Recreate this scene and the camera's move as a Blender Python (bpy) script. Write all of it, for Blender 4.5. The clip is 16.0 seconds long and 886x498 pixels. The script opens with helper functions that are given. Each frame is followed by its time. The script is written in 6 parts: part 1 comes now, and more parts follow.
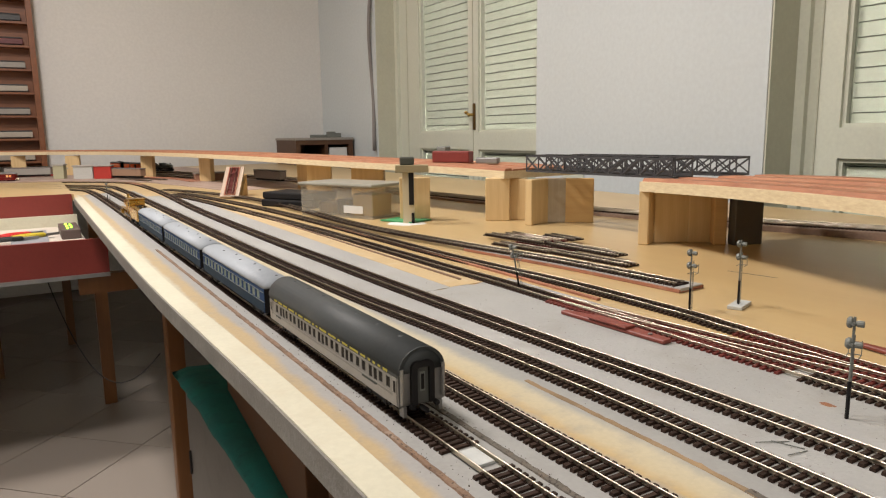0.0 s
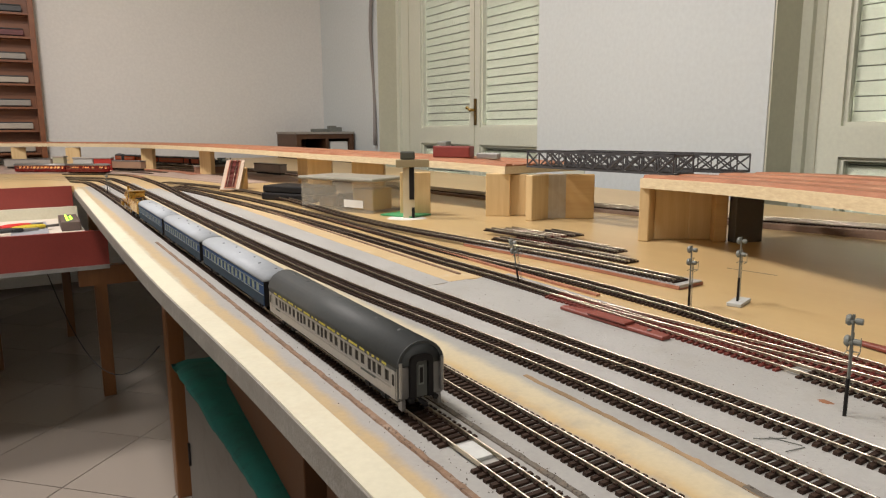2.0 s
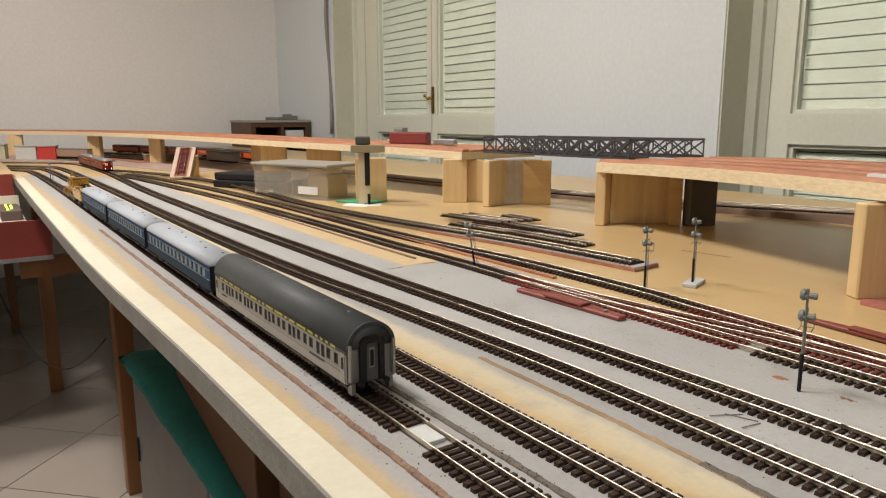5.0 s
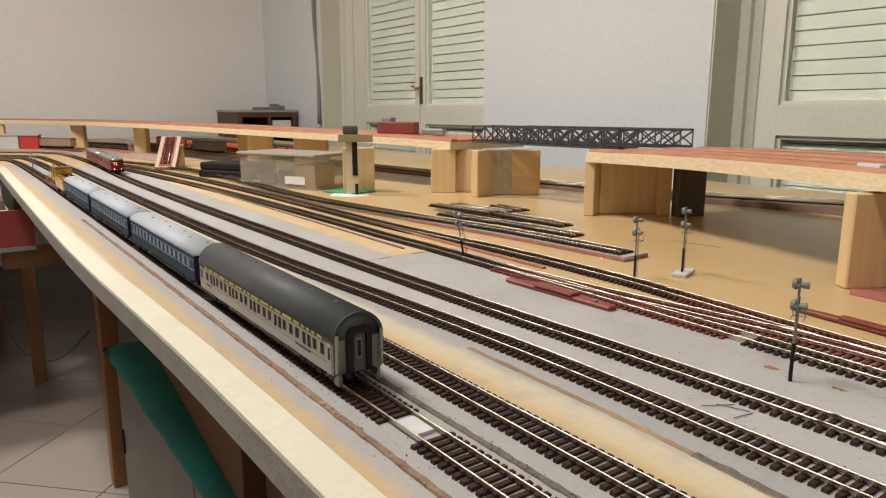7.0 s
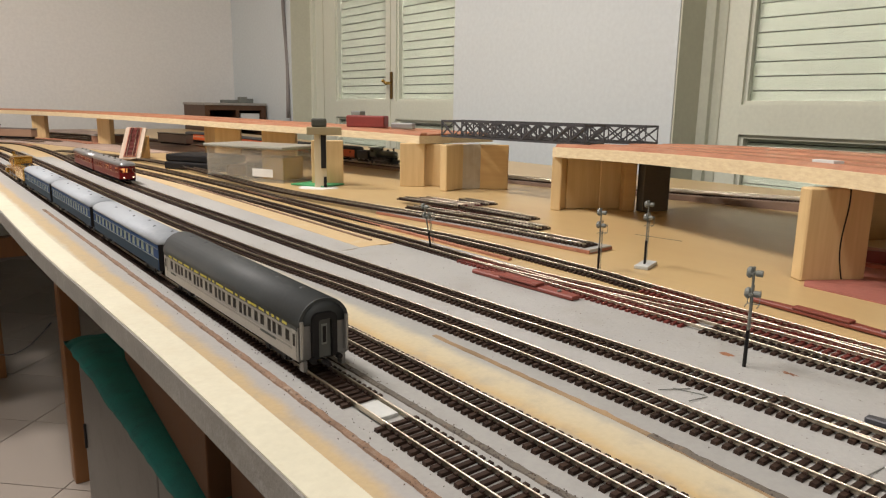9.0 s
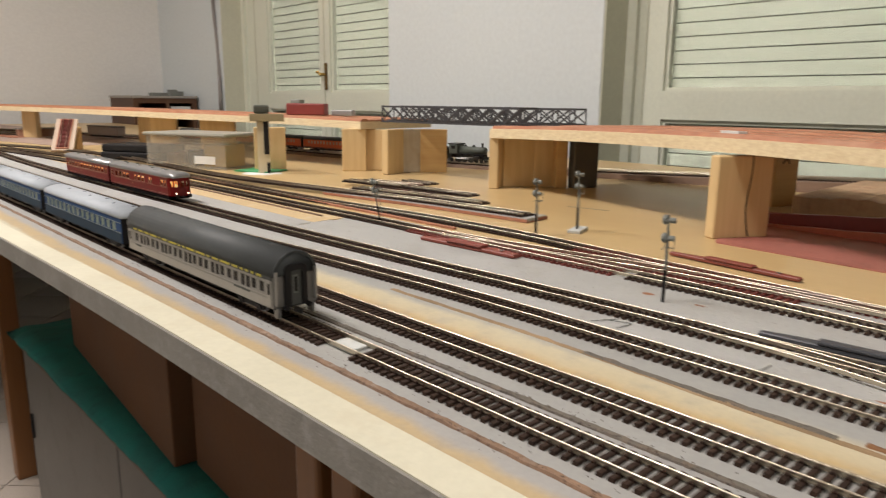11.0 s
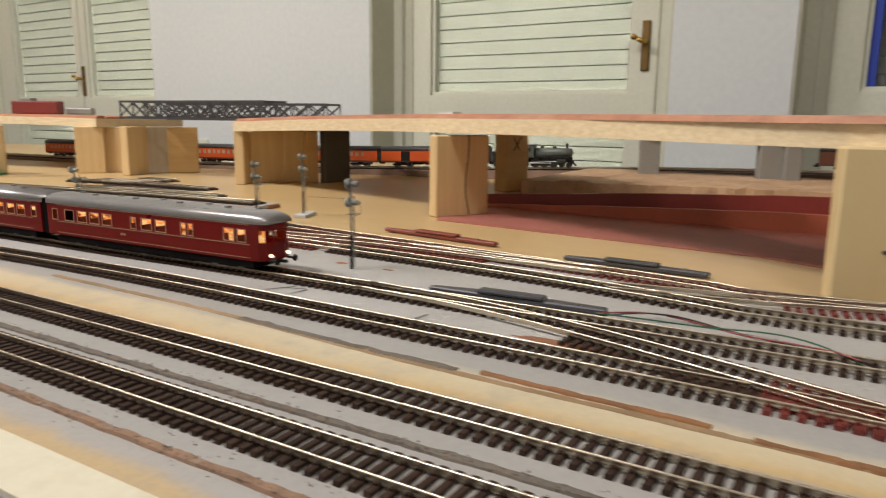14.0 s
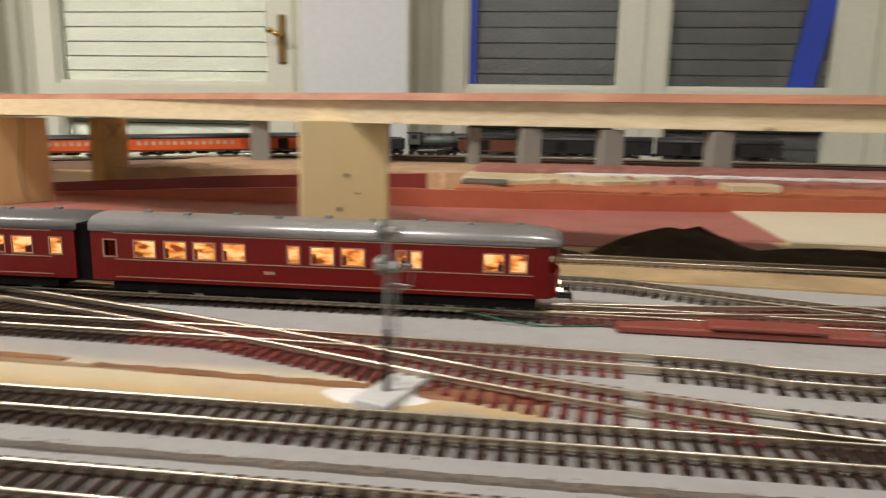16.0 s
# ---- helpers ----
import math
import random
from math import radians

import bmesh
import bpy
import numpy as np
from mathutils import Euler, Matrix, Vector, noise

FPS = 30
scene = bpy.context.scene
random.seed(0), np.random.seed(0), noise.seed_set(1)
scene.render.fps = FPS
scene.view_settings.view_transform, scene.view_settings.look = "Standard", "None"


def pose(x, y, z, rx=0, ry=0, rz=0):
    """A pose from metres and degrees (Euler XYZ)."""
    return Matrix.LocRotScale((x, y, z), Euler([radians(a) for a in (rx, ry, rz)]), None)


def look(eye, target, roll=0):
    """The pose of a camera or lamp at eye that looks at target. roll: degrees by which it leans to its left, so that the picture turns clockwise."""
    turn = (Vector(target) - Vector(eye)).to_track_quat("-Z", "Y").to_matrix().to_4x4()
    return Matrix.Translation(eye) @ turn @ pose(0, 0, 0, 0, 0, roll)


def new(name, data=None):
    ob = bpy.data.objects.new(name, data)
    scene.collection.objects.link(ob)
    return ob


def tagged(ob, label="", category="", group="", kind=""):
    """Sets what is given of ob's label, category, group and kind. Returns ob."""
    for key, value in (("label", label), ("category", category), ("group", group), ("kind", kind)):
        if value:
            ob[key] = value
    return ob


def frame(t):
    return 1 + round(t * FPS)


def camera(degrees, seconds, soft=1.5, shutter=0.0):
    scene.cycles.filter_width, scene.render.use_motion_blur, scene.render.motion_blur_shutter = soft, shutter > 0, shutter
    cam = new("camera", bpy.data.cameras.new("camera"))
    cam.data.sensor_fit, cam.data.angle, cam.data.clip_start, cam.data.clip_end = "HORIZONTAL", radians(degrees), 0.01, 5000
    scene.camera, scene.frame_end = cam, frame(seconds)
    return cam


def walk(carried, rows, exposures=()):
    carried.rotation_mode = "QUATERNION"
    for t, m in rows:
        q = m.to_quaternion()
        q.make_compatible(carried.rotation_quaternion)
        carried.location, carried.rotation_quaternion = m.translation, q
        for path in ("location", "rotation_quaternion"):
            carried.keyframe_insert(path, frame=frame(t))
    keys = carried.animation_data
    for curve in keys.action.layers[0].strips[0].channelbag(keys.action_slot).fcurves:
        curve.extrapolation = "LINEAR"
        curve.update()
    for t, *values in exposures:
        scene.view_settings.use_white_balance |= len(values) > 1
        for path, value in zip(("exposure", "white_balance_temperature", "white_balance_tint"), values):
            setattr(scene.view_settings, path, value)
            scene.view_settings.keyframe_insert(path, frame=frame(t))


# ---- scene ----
cam = camera(64.7, 16.0, soft=1.2, shutter=0.7)
PATH = [
    (0, (-0.014, 0.032, 0.969), (0.999, 1.725, 0.64), -0.8),
    (0.5, (-0.014, 0.032, 0.968), (0.994, 1.727, 0.634), -0.6),
    (1, (-0.012, 0.031, 0.968), (0.992, 1.728, 0.633), -0.7),
    (1.5, (-0.012, 0.032, 0.968), (1.0, 1.724, 0.632), -0.6),
    (2, (-0.014, 0.032, 0.968), (0.998, 1.723, 0.626), -0.3),
    (2.5, (-0.012, 0.037, 0.966), (1.013, 1.718, 0.613), -0.1),
    (3, (-0.009, 0.041, 0.962), (1.035, 1.706, 0.591), -0.2),
    (3.5, (-0.006, 0.041, 0.959), (1.052, 1.697, 0.591), -0.4),
    (4, (-0.005, 0.041, 0.957), (1.077, 1.684, 0.597), -0.2),
    (6.5, (0.006, 0.049, 0.954), (1.13, 1.656, 0.564), -0.1),
    (7, (0.004, 0.05, 0.952), (1.136, 1.652, 0.56), 0.1),
    (7.5, (0.007, 0.05, 0.95), (1.153, 1.642, 0.559), 0.5),
    (8, (0.006, 0.047, 0.954), (1.177, 1.619, 0.555), 0.8),
    (10.5, (-0.031, 0.023, 0.932), (1.245, 1.512, 0.534), 0.6),
    (11, (-0.05, 0.002, 0.93), (1.287, 1.431, 0.515), 0.5),
    (11.5, (-0.022, -0.015, 0.916), (1.389, 1.344, 0.511), -0.0),
    (12, (0.0, -0.026, 0.904), (1.478, 1.268, 0.525), -0.8),
    (12.5, (0.012, -0.021, 0.898), (1.522, 1.235, 0.52), -0.3),
    (13, (0.016, -0.026, 0.894), (1.568, 1.177, 0.514), -0.2),
    (13.5, (0.022, -0.038, 0.892), (1.645, 1.07, 0.52), 0.5),
    (14, (0.028, -0.062, 0.889), (1.712, 0.952, 0.523), 0.6),
    (14.5, (0.029, -0.093, 0.885), (1.787, 0.786, 0.512), 0.8),
    (15, (0.036, -0.136, 0.88), (1.878, 0.548, 0.504), 0.7),
    (15.5, (0.031, -0.177, 0.878), (1.933, 0.312, 0.499), 0.4),
    (16, (0.037, -0.222, 0.875), (1.99, 0.014, 0.512), 1.0),
]
walk(cam, [(t, look(eye, target, roll)) for t, eye, target, roll in PATH],
     exposures=[(0, 0.06), (13, 0.08), (15, 0.08), (15.5, 0.12), (16, 0.33)])

# ---------- world and lamps ----------
world = bpy.data.worlds.new("world")
scene.world = world
world.use_nodes = True
world.node_tree.nodes["Background"].inputs["Color"].default_value = (0.02, 0.022, 0.03, 1)
world.node_tree.nodes["Background"].inputs["Strength"].default_value = 0.3
# no lamp is in view: main light split in two, third added as fill
LAMPS = [(-0.4, 1.25, 2.98, 46, 0.9), (-0.4, 2.45, 2.98, 62, 0.9), (-0.7, -0.9, 2.98, 20, 0.9)]
WARM = (1.0, 0.93, 0.895)
for lx, ly, lz, power, size in LAMPS:
    lamp = bpy.data.lights.new("ceiling_light", "AREA")
    lamp.shape, lamp.size, lamp.energy, lamp.color = "DISK", size * 0.5, power, WARM
    new("room_light", lamp).matrix_world = look((lx, ly, lz), (lx, ly, 0))

# ---------- mesh helpers ----------
TOP = 0.770


def box(bm, x0, x1, y0, y1, z0, z1, m=None):
    c = [(x, y, z) for z in (z0, z1) for y in (y0, y1) for x in (x0, x1)]
    v = [bm.verts.new(m @ Vector(p) if m else p) for p in c]
    for f in ((0, 2, 3, 1), (4, 5, 7, 6), (0, 1, 5, 4), (2, 6, 7, 3), (0, 4, 6, 2), (1, 3, 7, 5)):
        bm.faces.new([v[i] for i in f])
    return v


def rbox(x0, x1, y0, y1, z0, z1, r, seg=2, m=None):
    bm = bmesh.new()
    box(bm, x0, x1, y0, y1, z0, z1)
    bmesh.ops.bevel(bm, geom=bm.edges[:], offset=r, segments=seg, profile=0.5, affect="EDGES")
    if m:
        bmesh.ops.transform(bm, matrix=m, verts=bm.verts[:])
    return bm


def tube(bm, a, b, r0, r1=None, n=10, caps=True):
    a, b = Vector(a), Vector(b)
    r1 = r0 if r1 is None else r1
    q = (b - a).to_track_quat("Z", "Y")
    rings = []
    for p, r in ((a, r0), (b, r1)):
        rings.append([bm.verts.new(p + q @ Vector((r * math.cos(2 * math.pi * i / n), r * math.sin(2 * math.pi * i / n), 0))) for i in range(n)])
    for i in range(n):
        bm.faces.new((rings[0][i], rings[0][(i + 1) % n], rings[1][(i + 1) % n], rings[1][i]))
    if caps:
        bm.faces.new(rings[0][::-1])
        bm.faces.new(rings[1])


def pipe(bm, pts, r, n=7):
    """A bent round wire or cable in one piece."""
    rings = []
    for i, p in enumerate(pts):
        d = (pts[min(i + 1, len(pts) - 1)] - pts[max(i - 1, 0)]).normalized()
        q = d.to_track_quat("Z", "Y")
        rings.append([bm.verts.new(p + q @ Vector((r * math.cos(2 * math.pi * k / n), r * math.sin(2 * math.pi * k / n), 0))) for k in range(n)])
    for a, b in zip(rings, rings[1:]):
        near = min(range(n), key=lambda k: (a[0].co - b[k].co).length)
        for k in range(n):
            bm.faces.new((a[k], a[(k + 1) % n], b[(k + 1 + near) % n], b[(k + near) % n]))
    bm.faces.new(rings[0][::-1])
    bm.faces.new(rings[-1])


def lathe(bm, prof, n=16, at=(0, 0, 0), m=None):
    """prof: (r, z) pairs from bottom to top, turned round z."""
    rings = []
    for r, z in prof:
        ring = []
        for i in range(n):
            p = Vector((r * math.cos(2 * math.pi * i / n) + at[0], r * math.sin(2 * math.pi * i / n) + at[1], z + at[2]))
            ring.append(bm.verts.new(m @ p if m else p))
        rings.append(ring)
    for a, b in zip(rings, rings[1:]):
        for i in range(n):
            bm.faces.new((a[i], a[(i + 1) % n], b[(i + 1) % n], b[i]))
    bm.faces.new(rings[0][::-1])
    bm.faces.new(rings[-1])


def beam(bm, a, b, w, h):
    """A square bar from a to b."""
    a, b = Vector(a), Vector(b)
    d = b - a
    m = Matrix.Translation(a) @ d.to_track_quat("Y", "Z").to_matrix().to_4x4()
    box(bm, -w / 2, w / 2, 0, d.length, -h / 2, h / 2, m)


def prism(bm, outline, z0, z1):
    """An upright prism on a plan outline; z0 and z1 numbers or one value per corner."""
    n = len(outline)
    lo = [z0] * n if isinstance(z0, (int, float)) else z0
    hi = [z1] * n if isinstance(z1, (int, float)) else z1
    a = [bm.verts.new((p[0], p[1], z)) for p, z in zip(outline, lo)]
    b = [bm.verts.new((p[0], p[1], z)) for p, z in zip(outline, hi)]
    for i in range(n):
        bm.faces.new((a[i], a[(i + 1) % n], b[(i + 1) % n], b[i]))
    bm.faces.new(a[::-1])
    bm.faces.new(b)
    bmesh.ops.recalc_face_normals(bm, faces=bm.faces[:])


def link_mesh(name, bm, mat, smooth=False):
    me = bpy.data.meshes.new(name)
    bm.normal_update()
    bm.to_mesh(me)
    bm.free()
    me.materials.append(mat)
    if smooth:
        me.polygons.foreach_set("use_smooth", [True] * len(me.polygons))
    return me


def part(name, bm, mat, parent, label="", smooth=False, m=None):
    ob = new(name, link_mesh(name, bm, mat, smooth))
    ob.parent = parent
    if m:
        ob.matrix_basis = m
    if label:
        ob["label"] = label
    return ob


def thing(name, m, label, category, group="", kind=""):
    ob = new(name)
    ob.empty_display_size = 0.02
    ob.matrix_basis = m
    return tagged(ob, label, category, group, kind)


def solid(name, bm, mat, label, category, group="", kind="", smooth=False, m=None):
    ob = new(name, link_mesh(name, bm, mat, smooth))
    if m:
        ob.matrix_basis = m
    return tagged(ob, label, category, group, kind)


# ---------- paths in plan ----------
def spline(points, step):
    """Even samples of a smooth curve through plan points (x, y, z)."""
    P = [Vector(p) if len(p) == 3 else Vector((p[0], p[1], 0)) for p in points]
    P = [P[0] * 2 - P[1]] + P + [P[-1] * 2 - P[-2]]
    fine = []
    for i in range(1, len(P) - 2):
        k = max(2, int((P[i + 1] - P[i]).length / 0.01))
        for j in range(k):
            u = j / k
            a, b, c, d = P[i - 1], P[i], P[i + 1], P[i + 2]
            fine.append(0.5 * ((2 * b) + (c - a) * u + (2 * a - 5 * b + 4 * c - d) * u * u + (3 * b - a - 3 * c + d) * u ** 3))
    fine.append(P[-2])
    out, need = [fine[0]], step
    for a, b in zip(fine, fine[1:]):
        seg, start = (b - a).length, 0.0
        while seg - start >= need:
            start += need
            out.append(a.lerp(b, start / seg))
            need = step
        need -= seg - start
    return out


def arc(cx, cy, r, a0, a1, n=8):
    return [(cx + r * math.cos(radians(a0 + (a1 - a0) * i / n)), cy + r * math.sin(radians(a0 + (a1 - a0) * i / n))) for i in range(n + 1)]


def sides(pts):
    """Unit vectors to the right of the way, one for each sample."""
    out = []
    for i, p in enumerate(pts):
        d = pts[min(i + 1, len(pts) - 1)] - pts[max(i - 1, 0)]
        d.z = 0
        d.normalize()
        out.append(Vector((d.y, -d.x, 0)))
    return out


def sweep(bm, pts, profile, offset=0.0):
    """Profile (across, up) pairs, closed, drawn along the samples."""
    rings = []
    for p, s in zip(pts, sides(pts)):
        rings.append([bm.verts.new(p + s * (offset + a) + Vector((0, 0, h))) for a, h in profile])
    n = len(profile)
    for a, b in zip(rings, rings[1:]):
        for i in range(n):
            bm.faces.new((a[i], b[i], b[(i + 1) % n], a[(i + 1) % n]))
    bm.faces.new(rings[0])
    bm.faces.new(rings[-1][::-1])


# ---------- materials ----------
def material(name, rough=0.6, metal=0.0):
    mat = bpy.data.materials.new(name)
    mat.use_nodes = True
    nt = mat.node_tree
    bsdf = nt.nodes["Principled BSDF"]
    bsdf.inputs["Roughness"].default_value = rough
    bsdf.inputs["Metallic"].default_value = metal
    return mat, nt, bsdf


def node(nt, kind, **values):
    n = nt.nodes.new(kind)
    for k, v in values.items():
        n.inputs[k.replace("_", " ")].default_value = v
    return n


def ramp(nt, fac, stops):
    r = nt.nodes.new("ShaderNodeValToRGB")
    while len(r.color_ramp.elements) < len(stops):
        r.color_ramp.elements.new(0.5)
    for e, (pos, c) in zip(r.color_ramp.elements, stops):
        e.position, e.color = pos, (*c, 1)
    nt.links.new(fac, r.inputs["Fac"])
    return r.outputs["Color"]


def mix(nt, fac, a, b, mode="MIX"):
    m = nt.nodes.new("ShaderNodeMix")
    m.data_type, m.blend_type = "RGBA", mode
    for sock, v in ((m.inputs[0], fac), (m.inputs[6], a), (m.inputs[7], b)):
        if isinstance(v, (int, float)):
            sock.default_value = v
        elif isinstance(v, tuple):
            sock.default_value = (*v, 1)
        else:
            nt.links.new(v, sock)
    return m.outputs[2]


def coords(nt, scale=(1, 1, 1), rot=(0, 0, 0)):
    tc = nt.nodes.new("ShaderNodeTexCoord")
    mp = nt.nodes.new("ShaderNodeMapping")
    mp.inputs["Scale"].default_value = scale
    mp.inputs["Rotation"].default_value = rot
    nt.links.new(tc.outputs["Object"], mp.inputs["Vector"])
    return mp.outputs["Vector"]


def noise_at(nt, vec, scale, detail=4.0, rough=0.55):
    n = node(nt, "ShaderNodeTexNoise", Scale=scale, Detail=detail, Roughness=rough)
    nt.links.new(vec, n.inputs["Vector"])
    return n.outputs["Fac"]


def bump(nt, bsdf, height, strength, dist):
    b = node(nt, "ShaderNodeBump", Strength=strength, Distance=dist)
    nt.links.new(height, b.inputs["Height"])
    nt.links.new(b.outputs["Normal"], bsdf.inputs["Normal"])


def paint(name, c, rough=0.5, vary=0.12, big=6.0, fine=220.0, metal=0.0, bumpy=0.15, dirt=None, coat=0.0, spec=0.5, specks=None):
    """Painted, moulded or metal surface with patches at two scales."""
    mat, nt, bsdf = material(name, rough, metal)
    v = coords(nt)
    n1, n2 = noise_at(nt, v, big, 5), noise_at(nt, v, fine, 3)
    lo, hi = tuple(a * (1 - vary) for a in c), tuple(min(1, a * (1 + vary)) for a in c)
    col = ramp(nt, n1, [(0.3, lo), (0.7, hi)])
    col = mix(nt, 0.25, col, ramp(nt, n2, [(0.3, tuple(a * 0.75 for a in c)), (0.7, hi)]))
    if dirt:
        n3 = noise_at(nt, v, big * 2.7, 8, 0.7)
        col = mix(nt, ramp(nt, n3, [(0.52, (0, 0, 0)), (0.72, (0.7, 0.7, 0.7))]), col, dirt)
    if specks:
        n4 = noise_at(nt, v, specks[1], 2, 0.5)
        col = mix(nt, ramp(nt, n4, [(specks[2], (0, 0, 0)), (specks[2] + 0.05, (0.85, 0.85, 0.85))]), col, specks[0])
    nt.links.new(col, bsdf.inputs["Base Color"])
    rr = nt.nodes.new("ShaderNodeMapRange")
    rr.inputs["To Min"].default_value, rr.inputs["To Max"].default_value = max(0.05, rough - 0.1), min(1, rough + 0.12)
    nt.links.new(n1, rr.inputs["Value"])
    nt.links.new(rr.outputs["Result"], bsdf.inputs["Roughness"])
    bsdf.inputs["Coat Weight"].default_value = coat
    bsdf.inputs["Specular IOR Level"].default_value = spec
    bump(nt, bsdf, n2, bumpy, 0.0008)
    return mat


def wood(name, light, dark, axis="y", grain=60.0, rough=0.55, knots=True, stain=None):
    mat, nt, bsdf = material(name, rough)
    s = {"x": (0.06, 1, 1), "y": (1, 0.06, 1), "z": (1, 1, 0.06)}[axis]
    v = coords(nt, s)
    n1 = noise_at(nt, v, grain, 6, 0.6)
    n2 = noise_at(nt, v, grain * 5, 3, 0.5)
    flat = coords(nt)
    n3 = noise_at(nt, flat, 3.0, 4)
    col = ramp(nt, n1, [(0.32, dark), (0.5, tuple((a + b) / 2 for a, b in zip(light, dark))), (0.66, light)])
    col = mix(nt, 0.3, col, ramp(nt, n2, [(0.3, dark), (0.7, light)]))
    col = mix(nt, 0.35, col, ramp(nt, n3, [(0.3, tuple(a * 0.78 for a in light)), (0.7, light)]))
    if knots:
        vo = node(nt, "ShaderNodeTexVoronoi", Scale=22.0)
        nt.links.new(coords(nt, tuple(0.45 if a < 1 else 1 for a in s)), vo.inputs["Vector"])
        col = mix(nt, ramp(nt, vo.outputs["Distance"], [(0.03, (0.75, 0.75, 0.75)), (0.07, (0, 0, 0))]), col, tuple(a * 0.35 for a in dark))
    if stain:
        n4 = noise_at(nt, flat, 9.0, 7, 0.65)
        col = mix(nt, ramp(nt, n4, [(0.5, (0, 0, 0)), (0.7, (0.6, 0.6, 0.6))]), col, stain)
    nt.links.new(col, bsdf.inputs["Base Color"])
    bump(nt, bsdf, n1, 0.25, 0.0006)
    return mat


def glow(name, c, strength):
    mat, nt, bsdf = material(name, 0.5)
    bsdf.inputs["Base Color"].default_value = (*c, 1)
    bsdf.inputs["Emission Color"].default_value = (*c, 1)
    bsdf.inputs["Emission Strength"].default_value = strength
    return mat


def glass(name, c=(1, 1, 1), rough=0.03, ior=1.45):
    mat, nt, bsdf = material(name, rough)
    bsdf.inputs["Base Color"].default_value = (*c, 1)
    bsdf.inputs["Transmission Weight"].default_value = 1.0
    bsdf.inputs["IOR"].default_value = ior
    return mat


def piece_paint(name, c, spread=0.35, rough=0.6, metal=0.0):
    """Plain small pieces that differ from one another."""
    mat, nt, bsdf = material(name, rough, metal)
    info = nt.nodes.new("ShaderNodeObjectInfo")
    geo = nt.nodes.new("ShaderNodeNewGeometry")
    add = nt.nodes.new("ShaderNodeMath")
    add.operation = "ADD"
    nt.links.new(info.outputs["Random"], add.inputs[0])
    nt.links.new(geo.outputs["Random Per Island"], add.inputs[1])
    fr = nt.nodes.new("ShaderNodeMath")
    fr.operation = "FRACT"
    nt.links.new(add.outputs[0], fr.inputs[0])
    col = ramp(nt, fr.outputs[0], [(0.0, tuple(a * (1 - spread) for a in c)), (1.0, tuple(min(1, a * (1 + spread)) for a in c))])
    n = noise_at(nt, coords(nt), 400, 3)
    col = mix(nt, 0.3, col, ramp(nt, n, [(0.35, tuple(a * 0.5 for a in c)), (0.7, tuple(min(1, a * 1.5) for a in c))]))
    nt.links.new(col, bsdf.inputs["Base Color"])
    bsdf.inputs["Specular IOR Level"].default_value = 0.5 if rough < 0.5 else 0.2
    bump(nt, bsdf, n, 0.2, 0.0004)
    return mat


# white plaster again, with the window wall's cooler light put into its colour
EASTW = paint("cool_light_plaster", (0.625, 0.67, 0.675), 0.8, 0.025, 1.2, 60, bumpy=0.0)
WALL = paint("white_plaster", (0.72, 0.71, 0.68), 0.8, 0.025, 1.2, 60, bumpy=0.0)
FRAME = paint("greenish_white_gloss_paint", (0.66, 0.68, 0.57), 0.4, 0.04, 3, 80, bumpy=0.1)
JAMB = paint("greenish_jamb_paint", (0.55, 0.55, 0.44), 0.55, 0.06, 3, 80)
BLIND = paint("pale_green_roller_slats", (0.43, 0.45, 0.37), 0.55, 0.05, 5, 90)
SLOT = paint("dark_slot", (0.05, 0.055, 0.05), 0.8)
CEIL = paint("white_ceiling_paint", (0.8, 0.78, 0.74), 0.85, 0.03, 1.5, 60)
FLOORM = piece_paint("grey_marble_tile", (0.27, 0.235, 0.2), 0.12, 0.25)
GROUT = paint("floor_grout", (0.2, 0.175, 0.15), 0.8)
GREY = paint("pale_grey_table_paint", (0.37, 0.37, 0.355), 0.42, 0.1, 7, 300, bumpy=0.6, dirt=(0.3, 0.285, 0.26), specks=((0.17, 0.15, 0.13), 330, 0.68))
DGREY = paint("dark_grey_groove_paint", (0.12, 0.105, 0.085), 0.8, 0.3, 25, 500, bumpy=0.8, dirt=(0.22, 0.15, 0.1), specks=((0.03, 0.022, 0.018), 420, 0.6))
CORK = paint("brown_cork_edge", (0.2, 0.125, 0.08), 0.85, 0.4, 40, 800, bumpy=0.9, dirt=(0.3, 0.25, 0.2), specks=((0.05, 0.03, 0.02), 420, 0.6))
CREAM = paint("cream_paint", (0.575, 0.55, 0.425), 0.5, 0.05, 9, 200, dirt=(0.5, 0.45, 0.33))
TAN = paint("tan_filler", (0.5, 0.37, 0.2), 0.6, 0.1, 12, 250, dirt=(0.55, 0.48, 0.35))
FELT = paint("grey_edge_tape", (0.2, 0.19, 0.168), 0.55, 0.2, 20, 300, bumpy=0.5, dirt=(0.3, 0.29, 0.27))
PLY = wood("honey_plywood_top", (0.55, 0.4, 0.195), (0.47, 0.325, 0.15), "y", 14, 0.33, False, stain=(0.48, 0.32, 0.15))
PINE = wood("raw_pine_boards", (0.84, 0.72, 0.48), (0.54, 0.39, 0.21), "y", 300, 0.55)
PINEZ = wood("raw_pine_uprights", (0.7, 0.52, 0.27), (0.52, 0.34, 0.15), "z", 70, 0.55)
PINEX = wood("raw_pine_ends", (0.62, 0.4, 0.16), (0.44, 0.25, 0.085), "x", 40, 0.55)
LEGW = wood("orange_varnished_wood", (0.2, 0.085, 0.025), (0.12, 0.045, 0.012), "z", 30, 0.4, False)
DARKW = wood("dark_brown_wood", (0.1, 0.045, 0.02), (0.05, 0.022, 0.01), "x", 30, 0.5, False)
